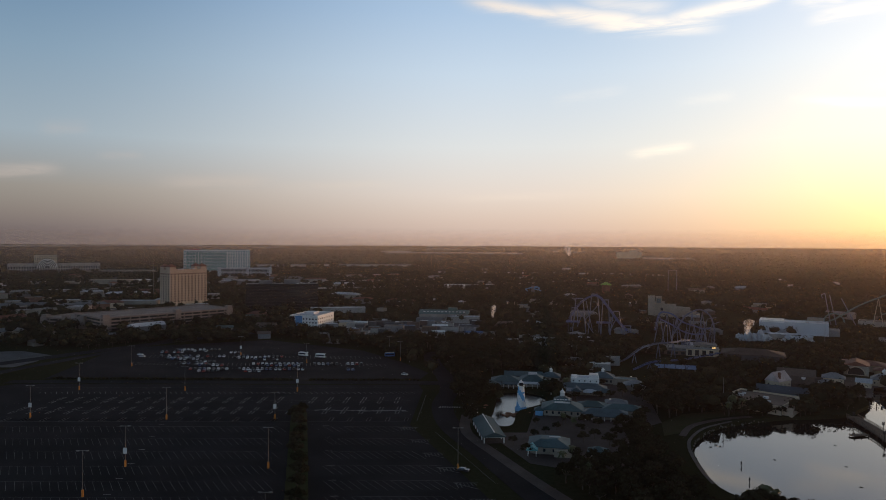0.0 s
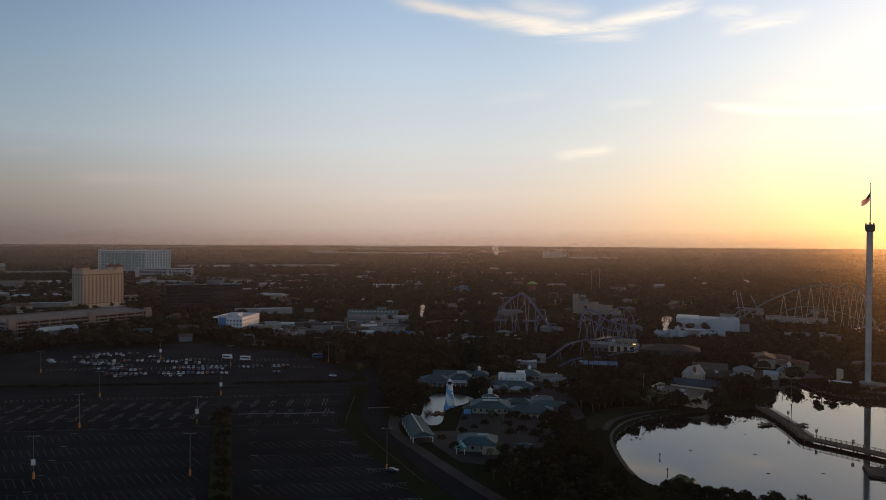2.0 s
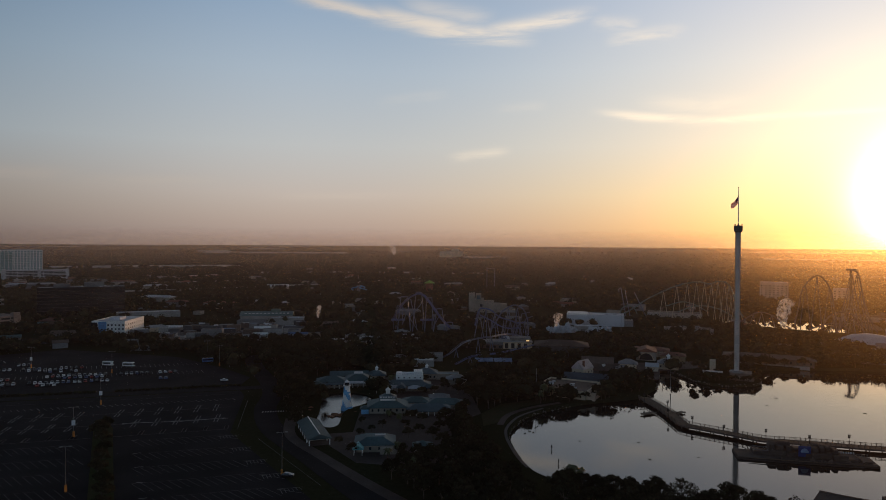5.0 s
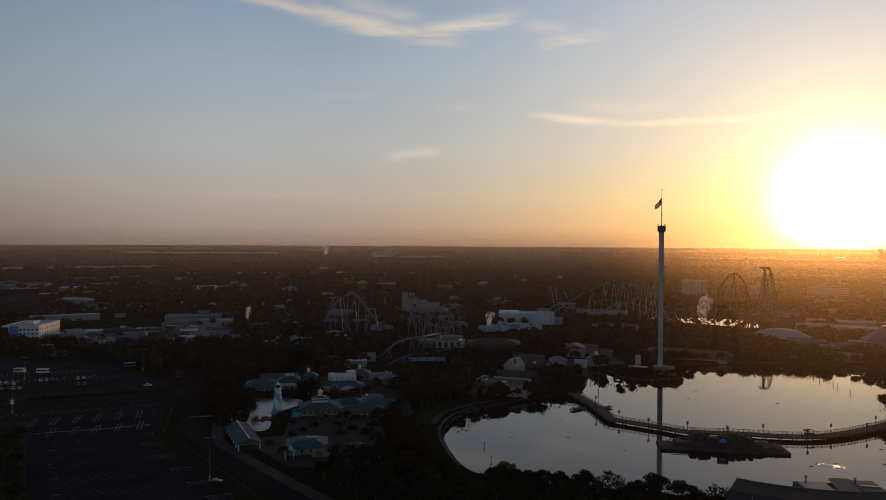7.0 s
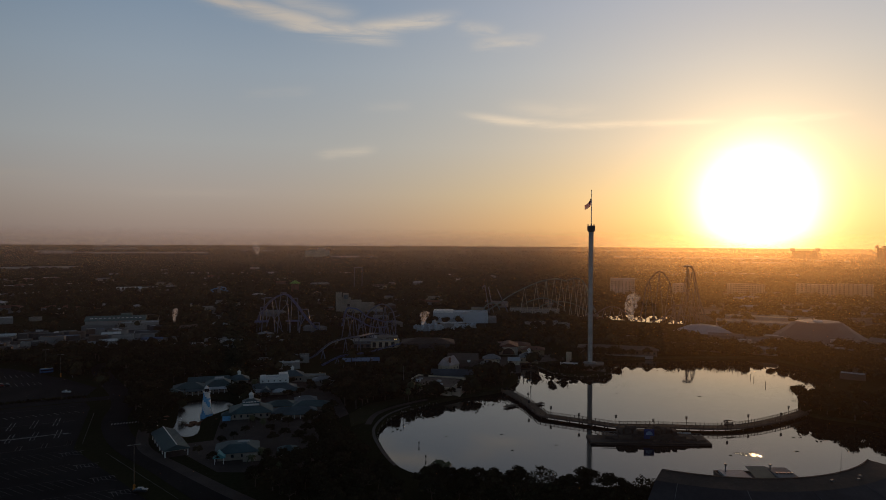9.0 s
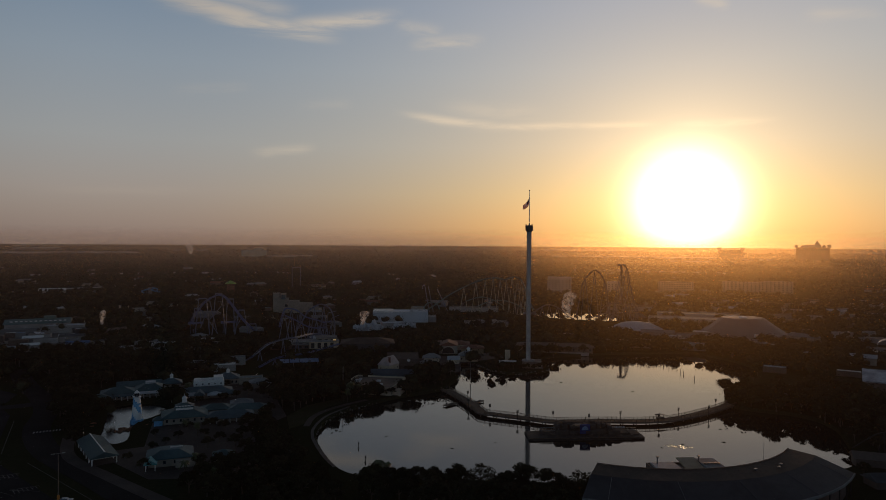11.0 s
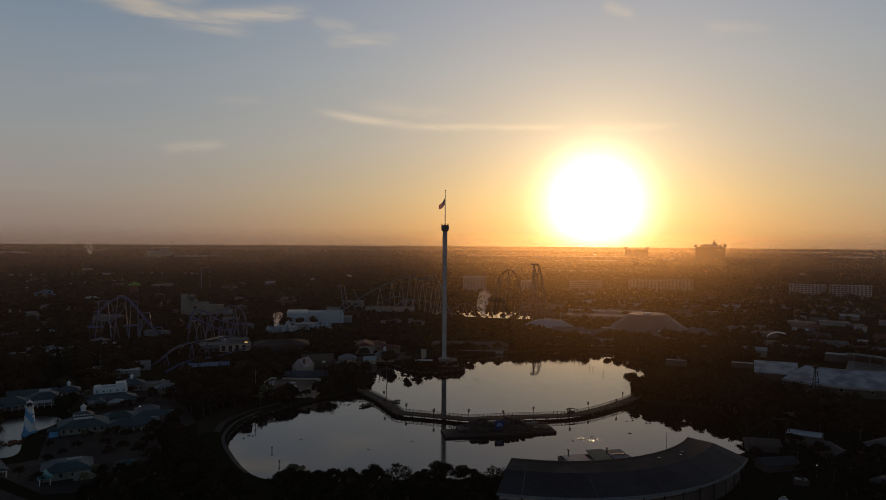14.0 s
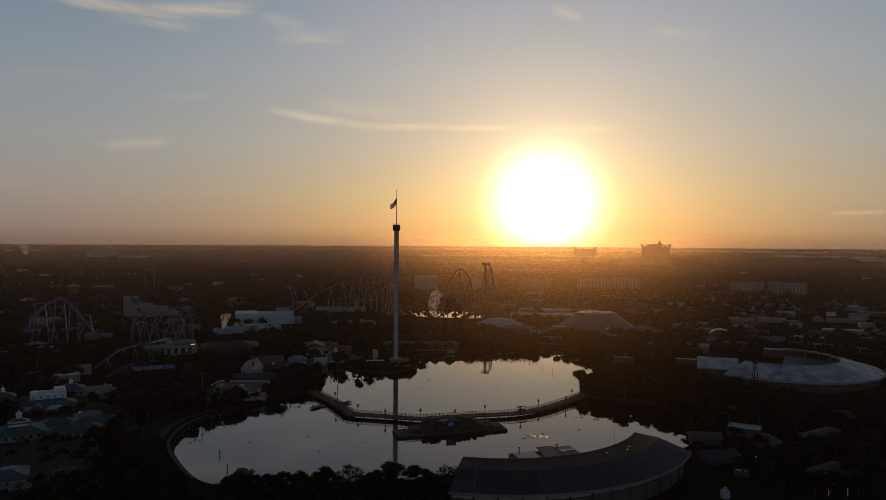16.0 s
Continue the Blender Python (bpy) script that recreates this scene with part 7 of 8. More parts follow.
    for x, y, w, d, h, mat, deg in ((50, 560, 26, 14, 4, M_PALEROOF, -8), (70, 545, 20, 12, 4, M_GREYROOF, -10), (88, 560, 24, 12, 5, M_PALEROOF, -12), (58, 500, 15, 8, 4.2, M_WHITE, -6), (62, 520, 18, 10, 4, M_BLUEROOF, -6), (100, 532, 16, 10, 4, M_GREYROOF, -14),
                                   (118, 545, 18, 10, 5, M_GREYROOF, -14), (92, 470, 12, 9, 4, M_GREYROOF, -14), (106, 452, 14, 10, 4, M_WHITE, -14), (118, 470, 12, 8, 5, M_GREYROOF, -14), (78, 585, 22, 12, 4, M_GREYROOF, -8), (120, 575, 20, 12, 4, M_PALEROOF, -10)):
        building("park_hall", "low flat-roofed park building between trees", x, y, deg, w, d, h, M_CONC, roof_mat=mat, extras=False, group="low park halls", parapet=0.4)
    # beyond the lake
    for x, y, w, d, h, mat, deg in ((600, 470, 100, 26, 6, M_GREYROOF, -50), (640, 500, 90, 20, 6, M_CREAM, -50), (520, 400, 20, 12, 5, M_PALEROOF, -50), (455, 420, 22, 10, 4, M_PALEROOF, -46), (440, 395, 18, 8, 4, M_GREYROOF, -46), (478, 400, 14, 8, 4, M_PALEROOF, -46), (452, 360, 22, 14, 4.5, M_GREYROOF, -55), (500, 330, 26, 14, 5, M_GREYROOF, -55), (462, 690, 60, 18, 5, M_BROWNROOF, -35), (390, 560, 44, 10, 5, M_BROWNROOF, -30)):
        building("lake_hall", "low long hall roof among the trees", x, y, deg, w, d, h, M_CONC, roof_mat=mat, extras=False, group="halls beyond the lake", parapet=0.5)
    # pale roofs between the grandstand and the stadium
    for x, y, w, d, h, mat, deg, kind in ((301, 130, 14, 10, 3.8, M_PALEROOF, -70, "flat"), (257, 121, 13, 7, 2.8, M_DIMROOF, -28, "gable"), (317, 103, 26, 11, 3.2, M_DIMROOF, -10, "hip"), (269, 85, 21, 10, 3.0, M_DIMROOF, -12, "hip"), (289, 113, 26, 9, 2.6, M_DIMROOF, 49, "hip"), (354, 74, 9, 8, 3.4, M_DIMROOF, -74, "hip"), (340, 212, 16, 8, 4, M_DIMROOF, -58, "hip"), (420, 268, 14, 7, 3.6, M_PALEROOF, -60, "flat"), (450, 236, 14, 6, 3.2, M_PALEROOF, -62, "flat"), (248, 108, 5, 4, 1.6, M_PALEROOF, -62, "flat"), (330, 148, 8, 6, 3.2, M_BROWNROOF, -66, "hip"), (360, 108, 12, 9, 3.6, M_DIMROOF, -70, "hip"), (549, 259, 30, 12, 4, M_PALEROOF, -64, "flat"), (240, 132, 9, 6, 2.6, M_DIMROOF, -20, "gable"), (276, 136, 12, 7, 3.0, M_BROWNROOF, -50, "gable")):
        building("park_house", "small grey-roofed park house under trees", x, y, deg, w, d, h, M_BROWNROOF, kind, mat, 2.0, 0.8, extras=False, group="park houses", parapet=0.3)
    # bowed white canopy among the trees
    t = thing("arch_canopy", turn_to(600, 282, -64), "bowed white fabric canopy among dark trees", "canopy")
    bm = bmesh.new()
    rows = [[bm.verts.new((9.0 * math.cos(a), v, 2.5 + (5.0 + dz) * math.sin(a))) for a in (math.pi * j / 12 for j in range(13))] for v, dz in ((-5, 0), (5, 0), (5, 0.2), (-5, 0.2))]
    for j in range(4):
        p, q = rows[j], rows[(j + 1) % 4]
        for k in range(12):
            bm.faces.new((p[k], p[k + 1], q[k + 1], q[k]))
    bmesh.ops.recalc_face_normals(bm, faces=bm.faces[:])
    part("cover", bm, M_WHITE, t)
    for u in (-9, 9):
        for v in (-4.8, 4.8):
            part("post", tube(bmesh.new(), (u, v, -0.3), (u, v, 2.7), 0.2, n=6), M_STEEL, t)
    CLEAR.append([(585, 272), (615, 272), (615, 292), (585, 292)])
    # dark steel ride frame beside the flat white roof
    t = thing("ride_frame", turn_to(296, 138, -40), "dark steel ride frame with a curving rail", "ride")
    for u in (-3, 3):
        for v in (-1.5, 1.5):
            part("leg", tube(bmesh.new(), (u * 1.3, v * 1.6, -0.3), (u, v * 0.2, 9.0), 0.22, 0.16, 6), M_SHADEBLACK, t)
    part("beam", box(bmesh.new(), -3.4, -0.25, 8.8, 3.4, 0.25, 9.3), M_SHADEBLACK, t)
    part("rail", sweep(smooth_line([(-16, -3, 3.0), (-11, -2, 6.0), (-5, -0.5, 8.8), (3, 0.5, 9.2), (8, 1.5, 7.0), (11, 2.5, 3.0)], 5), 0.24, 6), M_SHADEBLACK, t)
    t = thing("silo_tank", turn_to(222, 102, 0), "pale blue domed water tank behind the grandstand", "tank")
    part("body", tube(tube(bmesh.new(), (0, 0, -0.3), (0, 0, 2.2), 1.6, n=14), (0, 0, 2.2), (0, 0, 3.0), 1.6, 0.7, 14), M_PALEROOF, t)
    part("hatch", tube(bmesh.new(), (0, 0, 2.9), (0, 0, 3.3), 0.6, n=10), M_STEEL, t)
    # hotels and flats on the plain
    building("hotel_block", "pale seven-storey hotel block in the haze", 766, 882, -41, 40, 22, 26, M_CONC, roof_mat=M_PALEROOF, win=(6, 7, 2, 2.6, 1.6, 3.4, 3.4), category="hotel")
    building("hotel_block", "pale hotel block beside the dark coaster", 812, 800, -45, 22, 18, 21, M_CONC, roof_mat=M_PALEROOF, win=(5, 4, 2, 2.6, 1.6, 3.4, 3.3), category="hotel")
    building("hotel_block", "long cream hotel block in warm haze", 920, 765, -50, 56, 20, 20, M_SHOPWALL, roof_mat=M_PALEROOF, win=(6, 14, 2, 2.6, 1.7, 3.0, 3.3), category="hotel")
    building("hotel_block", "cream hotel wings below the low sun", 1020, 712, -54, 60, 22, 20, M_SHOPWALL, roof_mat=M_PALEROOF, win=(6, 10, 2, 2.6, 1.7, 3.0, 3.3), category="hotel")
    building("hotel_block", "cream hotel wing below the low sun", 1085, 690, -57, 50, 20, 20, M_SHOPWALL, roof_mat=M_PALEROOF, win=(6, 8, 2, 2.6, 1.7, 3.0, 3.3), category="hotel")
    building("apartment_block", "long white six-storey apartment block with balconies", 1143, 492, -64, 52, 18, 20, M_CONC, roof_mat=M_GREYROOF, win=(6, 10, 2, 3.2, 1.9, 2.0, 3.2), category="apartments")
    building("apartment_block", "white six-storey apartment wing with balconies", 1176, 440, -72, 58, 18, 20, M_CONC, roof_mat=M_GREYROOF, win=(6, 11, 2, 3.2, 1.9, 2.0, 3.2), category="apartments")
    # brown body paints a backlit silhouette; tan towers paint in the haze above it
    t = building("grand_hotel", "huge hazy hotel with stepped towers on the horizon", 2700, 1564, -60, 119, 40, 52, M_BROWNROOF, roof_mat=M_TERRA, category="hotel", z=22, extras=False)
    part("centre_tower", box(bmesh.new(), -30, -18, 52, 30, 18, 64, 0.5), M_TAN, t)
    part("lantern_tower", box(box(bmesh.new(), 8, -9, 64, 24, 9, 71, 0.5), 12, -5, 71, 20, 5, 77, 0.5), M_TAN, t)
    part("spire", tube(bmesh.new(), (16, 0, 77), (16, 0, 84), 2.4, 0.2, 8), M_TERRA, t)
    for u, h in ((-59, 60), (-36, 58), (40, 58), (58, 62)):
        part("side_tower", box(bmesh.new(), u - 6, -20.5, 52, u + 6, 19, h, 0.5), M_TAN, t)
        part("tower_roof", tube(bmesh.new(), (u, 0, h), (u, 0, h + 4), 8.0, 1.0, 4), M_TERRA, t)
    for r in range(7):
        for u in range(-54, 56, 9):
            part("window", box(bmesh.new(), u - 2.4, -20.3, 8 + r * 6, u + 2.4, -19.95, 11.4 + r * 6), M_GLASS, t)
    # same painted silhouette: dark body, towers paler as if hazed
    t = building("grand_hotel", "low hazy hotel with two end towers on the horizon", 2560, 1840, -54, 98, 40, 30, M_BROWNROOF, roof_mat=M_TERRA, category="hotel", z=30, extras=False)
    for u in (-46, 46):
        part("end_tower", box(bmesh.new(), u - 9, -16, 30, u + 9, 16, 42, 0.5), M_TAN, t)
    t = building("grand_hotel", "broad hazy building on the plain's horizon", 800, 2890, -15, 105, 40, 26, M_CREAM, roof_mat=M_PALEROOF, category="hotel", z=22, extras=False)
    part("centre_block", box(bmesh.new(), 0, -20, 26, 34, 20, 36, 0.5), M_CREAM, t)
    t = building("play_tower", "green-roofed play tower among far trees", 262, 1080, -14, 12, 12, 18, M_TERRA, "hip", surface("bright_green", (0.22, 0.42, 0.08), 0.6), 5, 2.5, category="tower")
    t = thing("water_slides", turn_to(150, 1120, -8), "blue water slide tubes winding from a small tower", "slide")
    part("start_tower", box(bmesh.new(), -3, -3, -0.3, 3, 3, 13, 0.2), M_GREYROOF, t)
    for k, (w, turn) in enumerate(((22, 1), (16, -1), (11, 1))):
        pts = [(turn * (3 + (w - 3) * u) + 3.5 * math.sin(u * 9 + k), 3 * math.cos(u * 8 + k) - 2 * k, 12.0 - 10.5 * u) for u in (j / 14 for j in range(15))]
        part("slide_tube", sweep(smooth_line(pts, 3), 0.9, 6), M_BLUE, t)
        for p in pts[3::4]:
            part("post", tube(bmesh.new(), (p[0], p[1], -0.3), p, 0.2, n=5), M_GREYROOF, t)
    CLEAR.append([(125, 1105), (176, 1105), (176, 1135), (125, 1135)])
    t = building("white_shed", "white arched shed with dark openings far off", 22, 1240, -3, 36, 20, 5, M_CONC, "gable", M_WHITE, 3, 1.0, category="shed")
    t = thing("drop_tower", turn_to(372, 1090, 0), "thin twin-mast ride tower in the haze", "tower")
    for u in (-7, 7):
        part("mast", tube(bmesh.new(), (u, 0, -0.3), (u, 0, 42), 0.4, 0.35, 6), M_COASTGREY, t)
    part("beam", box(bmesh.new(), -7.5, -0.5, 41, 7.5, 0.5, 42), M_COASTDARK, t)
    for x, y, h in ((145, 346, 16), (322, 566, 19), (232, 350, 11), (96, 480, 12), (-430, 1000, 50), (210, 372, 10)):
        t = thing("flag_pole", turn_to(x, y), "slim pale pole rising above the trees", "pole", "slim poles")
        part("shaft", tube(bmesh.new(), (0, 0, -0.3), (0, 0, h), 0.24, 0.12, 6), M_STEEL, t)
        part("foot", tube(bmesh.new(), (0, 0, -0.3), (0, 0, 0.4), 0.5, 0.4, 8), M_CONC, t)


far_buildings()


def plain_houses():
    """Scattered low roofs across the wooded plain."""
    rng = random.Random(21)
    spots = []
    while len(spots) < 90:
        az, r = radians(rng.uniform(-36, 78)), 640 + 1500 * rng.random() ** 1.3
        x, y = r * math.sin(az), r * math.cos(az)
        near = any(inside((x, y), c) for c in CLEAR) or any(inside((x, y), w) for w in WATERS)
        if not near and all((x - a) ** 2 + (y - b) ** 2 > 900 for a, b in spots):
            spots.append((x, y))
    for k, (x, y) in enumerate(spots):
        w, d, h = rng.uniform(10, 34), rng.uniform(8, 14), rng.uniform(3, 5.5)
        deg = -math.degrees(math.atan2(x, y)) + rng.uniform(-30, 30)
        mat = rng.choice((M_PALEROOF, M_GREYROOF, M_GREYROOF, M_GREYROOF, M_BROWNROOF, M_TERRA))
        building("distant_house", "low weathered building on the wooded plain", x, y, deg, w, d, h, rng.choice((M_SHOPWALL, M_BROWNROOF, M_GREYROOF)), rng.choice(("flat", "gable", "hip")), mat, 2.5, 0.6, extras=False, group="distant low buildings", parapet=0)


plain_houses()


def suburb_roofs():
    """Long low roofs in loose rows between the lake and the flats."""
    rng = random.Random(52)
    spots = []
    while len(spots) < 85:
        az, r = radians(rng.uniform(46, 77)), 520 + 620 * rng.random()
        x, y = r * math.sin(az), r * math.cos(az)
        if any(inside((x, y), c) for c in CLEAR) or any(inside((x, y), w) for w in WATERS) or any((x - a) ** 2 + (y - b) ** 2 < 650 for a, b in spots):
            continue
        spots.append((x, y))
    for x, y in spots:
        deg = -math.degrees(math.atan2(x, y)) + rng.choice((0, 0, 12, -15, 40))
        w = rng.uniform(10, 30) if rng.random() < 0.7 else rng.uniform(34, 58)
        building("low_store", "long low flat building on the wooded plain", x, y, deg, w, rng.uniform(7, 13), rng.uniform(3.5, 6.0), rng.choice((M_SHOPWALL, M_BROWNROOF, M_GREYROOF, M_CONC)), rng.choice(("flat", "flat", "gable")), rng.choice((M_PALEROOF, M_GREYROOF, M_GREYROOF, M_DIMROOF, M_BROWNROOF)), 2.0, 0.5, extras=False, group="low stores", parapet=0.3)


suburb_roofs()


def near_roofs():
    """Small pale roofs scattered through the wooded middle distance."""
    rng = random.Random(33)
    spots = []
    while len(spots) < 90:
        az, r = radians(rng.uniform(-36, 78)), 560 + 460 * rng.random()
        x, y = r * math.sin(az), r * math.cos(az)
        if any(inside((x, y), c) for c in CLEAR) or any(inside((x, y), w) for w in WATERS) or any((x - a) ** 2 + (y - b) ** 2 < 500 for a, b in spots):
            continue
        spots.append((x, y))
    for x, y in spots:
        deg = -math.degrees(math.atan2(x, y)) + rng.uniform(-35, 35)
        building("small_house", "small low building between dark trees", x, y, deg, rng.uniform(7, 20), rng.uniform(5, 11), rng.uniform(3, 4.5), rng.choice((M_SHOPWALL, M_BROWNROOF, M_GREYROOF, M_CREAM)), rng.choice(("flat", "hip", "gable")), rng.choice((M_PALEROOF, M_BROWNROOF, M_GREYROOF, M_GREYROOF, M_TEAL)), 1.8, 0.5, extras=False, group="small pale roofs", parapet=0)


near_roofs()


def far_fields():
    """Pale open strips and still water near the horizon."""
    rng = random.Random(17)
    for k in range(26):
        r, az, long = 1500 + 2900 * rng.random() ** 0.6, rng.uniform(-34, 76), rng.uniform(160, 800)
        wide = r * r / 87.0 * 0.0014 * rng.uniform(0.6, 1.6)
        half = math.degrees(long / r) / 2
        g = 2.0 + 58.0 * max(0.0, (r + wide - 2000.0) / 2850.0) ** 1.5 + 3.0
        ring = [(r * math.sin(radians(az + half * u)), r * math.cos(radians(az + half * u))) for u in (-1, -0.5, 0, 0.5, 1)]
        outer = [((r + wide) * math.sin(radians(az + half * u)), (r + wide) * math.cos(radians(az + half * u))) for u in (0.9, 0.4, -0.1, -0.5, -0.9)]
        flat_sheet("field", ring + outer, g, M_WATER if k % 7 == 0 else M_GREYROOF, "pale open strip across the far plain", "field", 4.0)


far_fields()


# ---------------------------------------------------------------- trees
class Leaves:
    """Quick builder of joined foliage."""

    def __init__(self):
        self.v, self.f, self.n = [], [], 0

    def add(self, verts, faces):
        self.v.append(np.asarray(verts, float))
        self.f += [tuple(i + self.n for i in f) for f in faces]
        self.n += len(verts)

    def mesh(self, name, mat):
        return mesh_of(name, np.concatenate(self.v), self.f, mat)


def ico(sub=1):
    bm = bmesh.new()
    bmesh.ops.create_icosphere(bm, subdivisions=sub, radius=1)
    v, f = np.array([q.co[:] for q in bm.verts]), [tuple(q.index for q in face.verts) for face in bm.faces]
    bm.free()
    return v, f


ICO1, ICO2 = ico(1), ico(2)


def leaf_shell(out, rng, centre, radius, count, size, squash=0.8):
    """Small bent leaf tufts over the surface of a lobe."""
    d = rng.normal(size=(count, 3))
    d /= np.linalg.norm(d, axis=1)[:, None]
    d[:, 2] = np.where(d[:, 2] < -0.45, -d[:, 2], d[:, 2])
    p = np.asarray(centre) + d * radius * rng.uniform(0.68, 1.22, (count, 1)) * (1, 1, squash)
    a = np.cross(d, rng.normal(size=(count, 3)))
    a /= np.linalg.norm(a, axis=1)[:, None]
    b = np.cross(d, a) + d * rng.uniform(-0.7, 0.7, (count, 1))
    s = size * rng.uniform(0.6, 1.35, (count, 1))
    p[:, 2] += rng.uniform(-0.12, 0.12, count) * radius
    v = np.stack([p - a * s, p - b * s * 0.8, p + a * s * 0.9, p + b * s], 1).reshape(-1, 3)
    out.add(v, [(4 * k, 4 * k + 1, 4 * k + 2, 4 * k + 3) for k in range(count)])


def oak(seed, height=10.0, lobes=13, tufts=64, bare=False):
    """Meshes of one broad tree: trunk with limbs, and crown."""
    rng = np.random.default_rng(seed)
    trunk = bmesh.new()
    top = height * 0.42
    tube(trunk, (0, 0, -0.4), (0.1, 0.05, top), height * 0.035, height * 0.024, 7)
    crown = Leaves()
    spread = height * 0.46
    for k in range(lobes):
        a, r = 2 * math.pi * (k * 0.618 + rng.uniform(-0.1, 0.1)), spread * math.sqrt((k + 0.5) / lobes) * rng.uniform(0.75, 1.1)
        z = height * (0.80 - 0.28 * (r / spread) ** 2 + rng.uniform(-0.10, 0.09))
        c = np.array((r * math.cos(a), r * math.sin(a), z))
        rad = height * rng.uniform(0.13, 0.20)
        if k % 2 == 0:
            tube(trunk, (0.1, 0.05, top * rng.uniform(0.7, 1.0)), tuple(c - (0, 0, rad * 0.3)), height * 0.016, height * 0.006, 5)
        if not bare:
            v, f = ICO1
            crown.add(c + v * rad * 0.60 * (1, 1, 0.8) * rng.uniform(0.85, 1.1, (len(v), 1)), f)
        leaf_shell(crown, rng, c, rad, tufts if not bare else tufts // 2, height * 0.034)
    me = bpy.data.meshes.new("trunk")
    trunk.to_mesh(me)
    trunk.free()
    me.materials.append(M_BARK)
    return me, crown


def palm(seed, height=9.0):
    rng = np.random.default_rng(seed)
    trunk = bmesh.new()
    tube(trunk, (0, 0, -0.4), (0.15, 0.1, height * 0.5), 0.24, 0.19, 7)
    tube(trunk, (0.15, 0.1, height * 0.5), (0.1, 0.25, height * 0.86), 0.19, 0.2, 7)
    crown = Leaves()
    top = np.array((0.1, 0.25, height * 0.86))
    for k in range(30):
        a, lift = 2 * math.pi * k * 0.618, rng.uniform(-0.5, 1.1)
        length = height * rng.uniform(0.22, 0.30)
        pts = [top + np.array((math.cos(a), math.sin(a), 0)) * length * u + (0, 0, length * (lift * u - 1.0 * u * u)) for u in (0, 0.35, 0.7, 1.0)]
        side = np.array((-math.sin(a), math.cos(a), 0))
        for (p, q), (w0, w1) in zip(zip(pts, pts[1:]), ((0.1, 0.5), (0.5, 0.45), (0.45, 0.08))):
            crown.add([p - side * w0 - (0, 0, w0 * 0.5), p, q, q - side * w1 - (0, 0, w1 * 0.5)], [(0, 1, 2, 3)])
            crown.add([p, p + side * w0 - (0, 0, w0 * 0.5), q + side * w1 - (0, 0, w1 * 0.5), q], [(0, 1, 2, 3)])
    me = bpy.data.meshes.new("trunk")
    trunk.to_mesh(me)
    trunk.free()
    me.materials.append(M_BARK)
    return me, crown


BOXES = []


def free_at(x, y, margin=0.0):
    for poly, (x0, y0, x1, y1) in BOXES:
        if x0 <= x <= x1 and y0 <= y <= y1 and inside((x, y), poly):
            return False
    return True


def note_clear():
    BOXES.clear()
    for poly in CLEAR + WATERS:
        xs, ys = [p[0] for p in poly], [p[1] for p in poly]
        BOXES.append(([tuple(p) for p in poly], (min(xs), min(ys), max(xs), max(ys))))


KINDS = {}
TREE_LABEL = {"oak": "broad dark green oak tree with a ragged crown", "dry": "olive-brown leafy tree with a thinning crown", "bare": "nearly bare tree with thin pale twigs", "palm": "slim palm tree with drooping fronds", "tall": "tall dark tree with a dense uneven crown"}


def tree(kind, x, y, h, deg, z=2.0):
    key = (kind, int(x * 13 + y * 7) % (4 if kind in ("oak", "tall") else 2))
    if key not in KINDS:
        s = key[1] + 10 * len(kind)
        trunk, crown = palm(s) if kind == "palm" else oak(s, 10.0, 13, 92 if kind != "bare" else 60, kind == "bare")
        KINDS[key] = (trunk, crown.mesh("crown", {"palm": M_PALM, "dry": M_OLIVE, "bare": M_OLIVE}.get(kind, M_LEAF)))
    trunk, crown = KINDS[key]
    t = thing(kind + "_tree" if kind != "tall" else "tall_tree", Matrix.LocRotScale((x, y, z), Euler((0, 0, radians(deg))), Vector((1.0, 1.0, 1.0)) * (h / 10.0)), TREE_LABEL[kind], "tree", "park trees")
    shared("trunk", trunk, t)
    shared("crown", crown, t)
    return t


def grove(poly, count, spacing, kinds, low, high, seed):
    """Single trees strewn over a plan outline."""
    rng = random.Random(seed)
    xs, ys = [p[0] for p in poly], [p[1] for p in poly]
    made, tries = [], 0
    while len(made) < count and tries < count * 60:
        tries += 1
        x, y = rng.uniform(min(xs), max(xs)), rng.uniform(min(ys), max(ys))
        if inside((x, y), poly) and free_at(x, y) and all((x - a) ** 2 + (y - b) ** 2 > spacing ** 2 for a, b in made):
            made.append((x, y))
            TAKEN.append((x, y))
            tree(rng.choice(kinds), x, y, rng.uniform(low, high), rng.uniform(0, 360))


TAKEN = []
CLEAR.append([(445, 585), (482, 492), (520, 468), (560, 500), (600, 530), (590, 560), (535, 534), (505, 580), (480, 640)])  # open shore of the lagoon
for plot in ([(108, 575), (190, 570), (192, 640), (108, 640)], [(165, 500), (228, 500), (228, 572), (165, 572)], [(118, 440), (205, 470), (215, 505), (150, 505), (118, 480)], [(245, 545), (345, 545), (345, 600), (245, 605)], [(380, 660), (500, 600), (500, 655), (400, 710)], [(470, 470), (530, 470), (555, 560), (500, 560)]):
    CLEAR.append(plot)  # open ground under the rides
CLEAR.append([(20, 384), (66, 384), (66, 396), (20, 396)])  # open quay behind the pond
CLEAR.append([(335, 243), (345, 246), (382, 261), (414, 276), (432, 252), (400, 226), (356, 212), (338, 222)])  # low bank of the eastern bay
CLEAR.append([(345, 246), (352, 238), (424, 270), (416, 281), (343, 249)])
CLEAR.append([(178, 378), (216, 378), (216, 406), (178, 406)])  # open ground before the gabled house
note_clear()
# trees of the parking median
rng = random.Random(8)
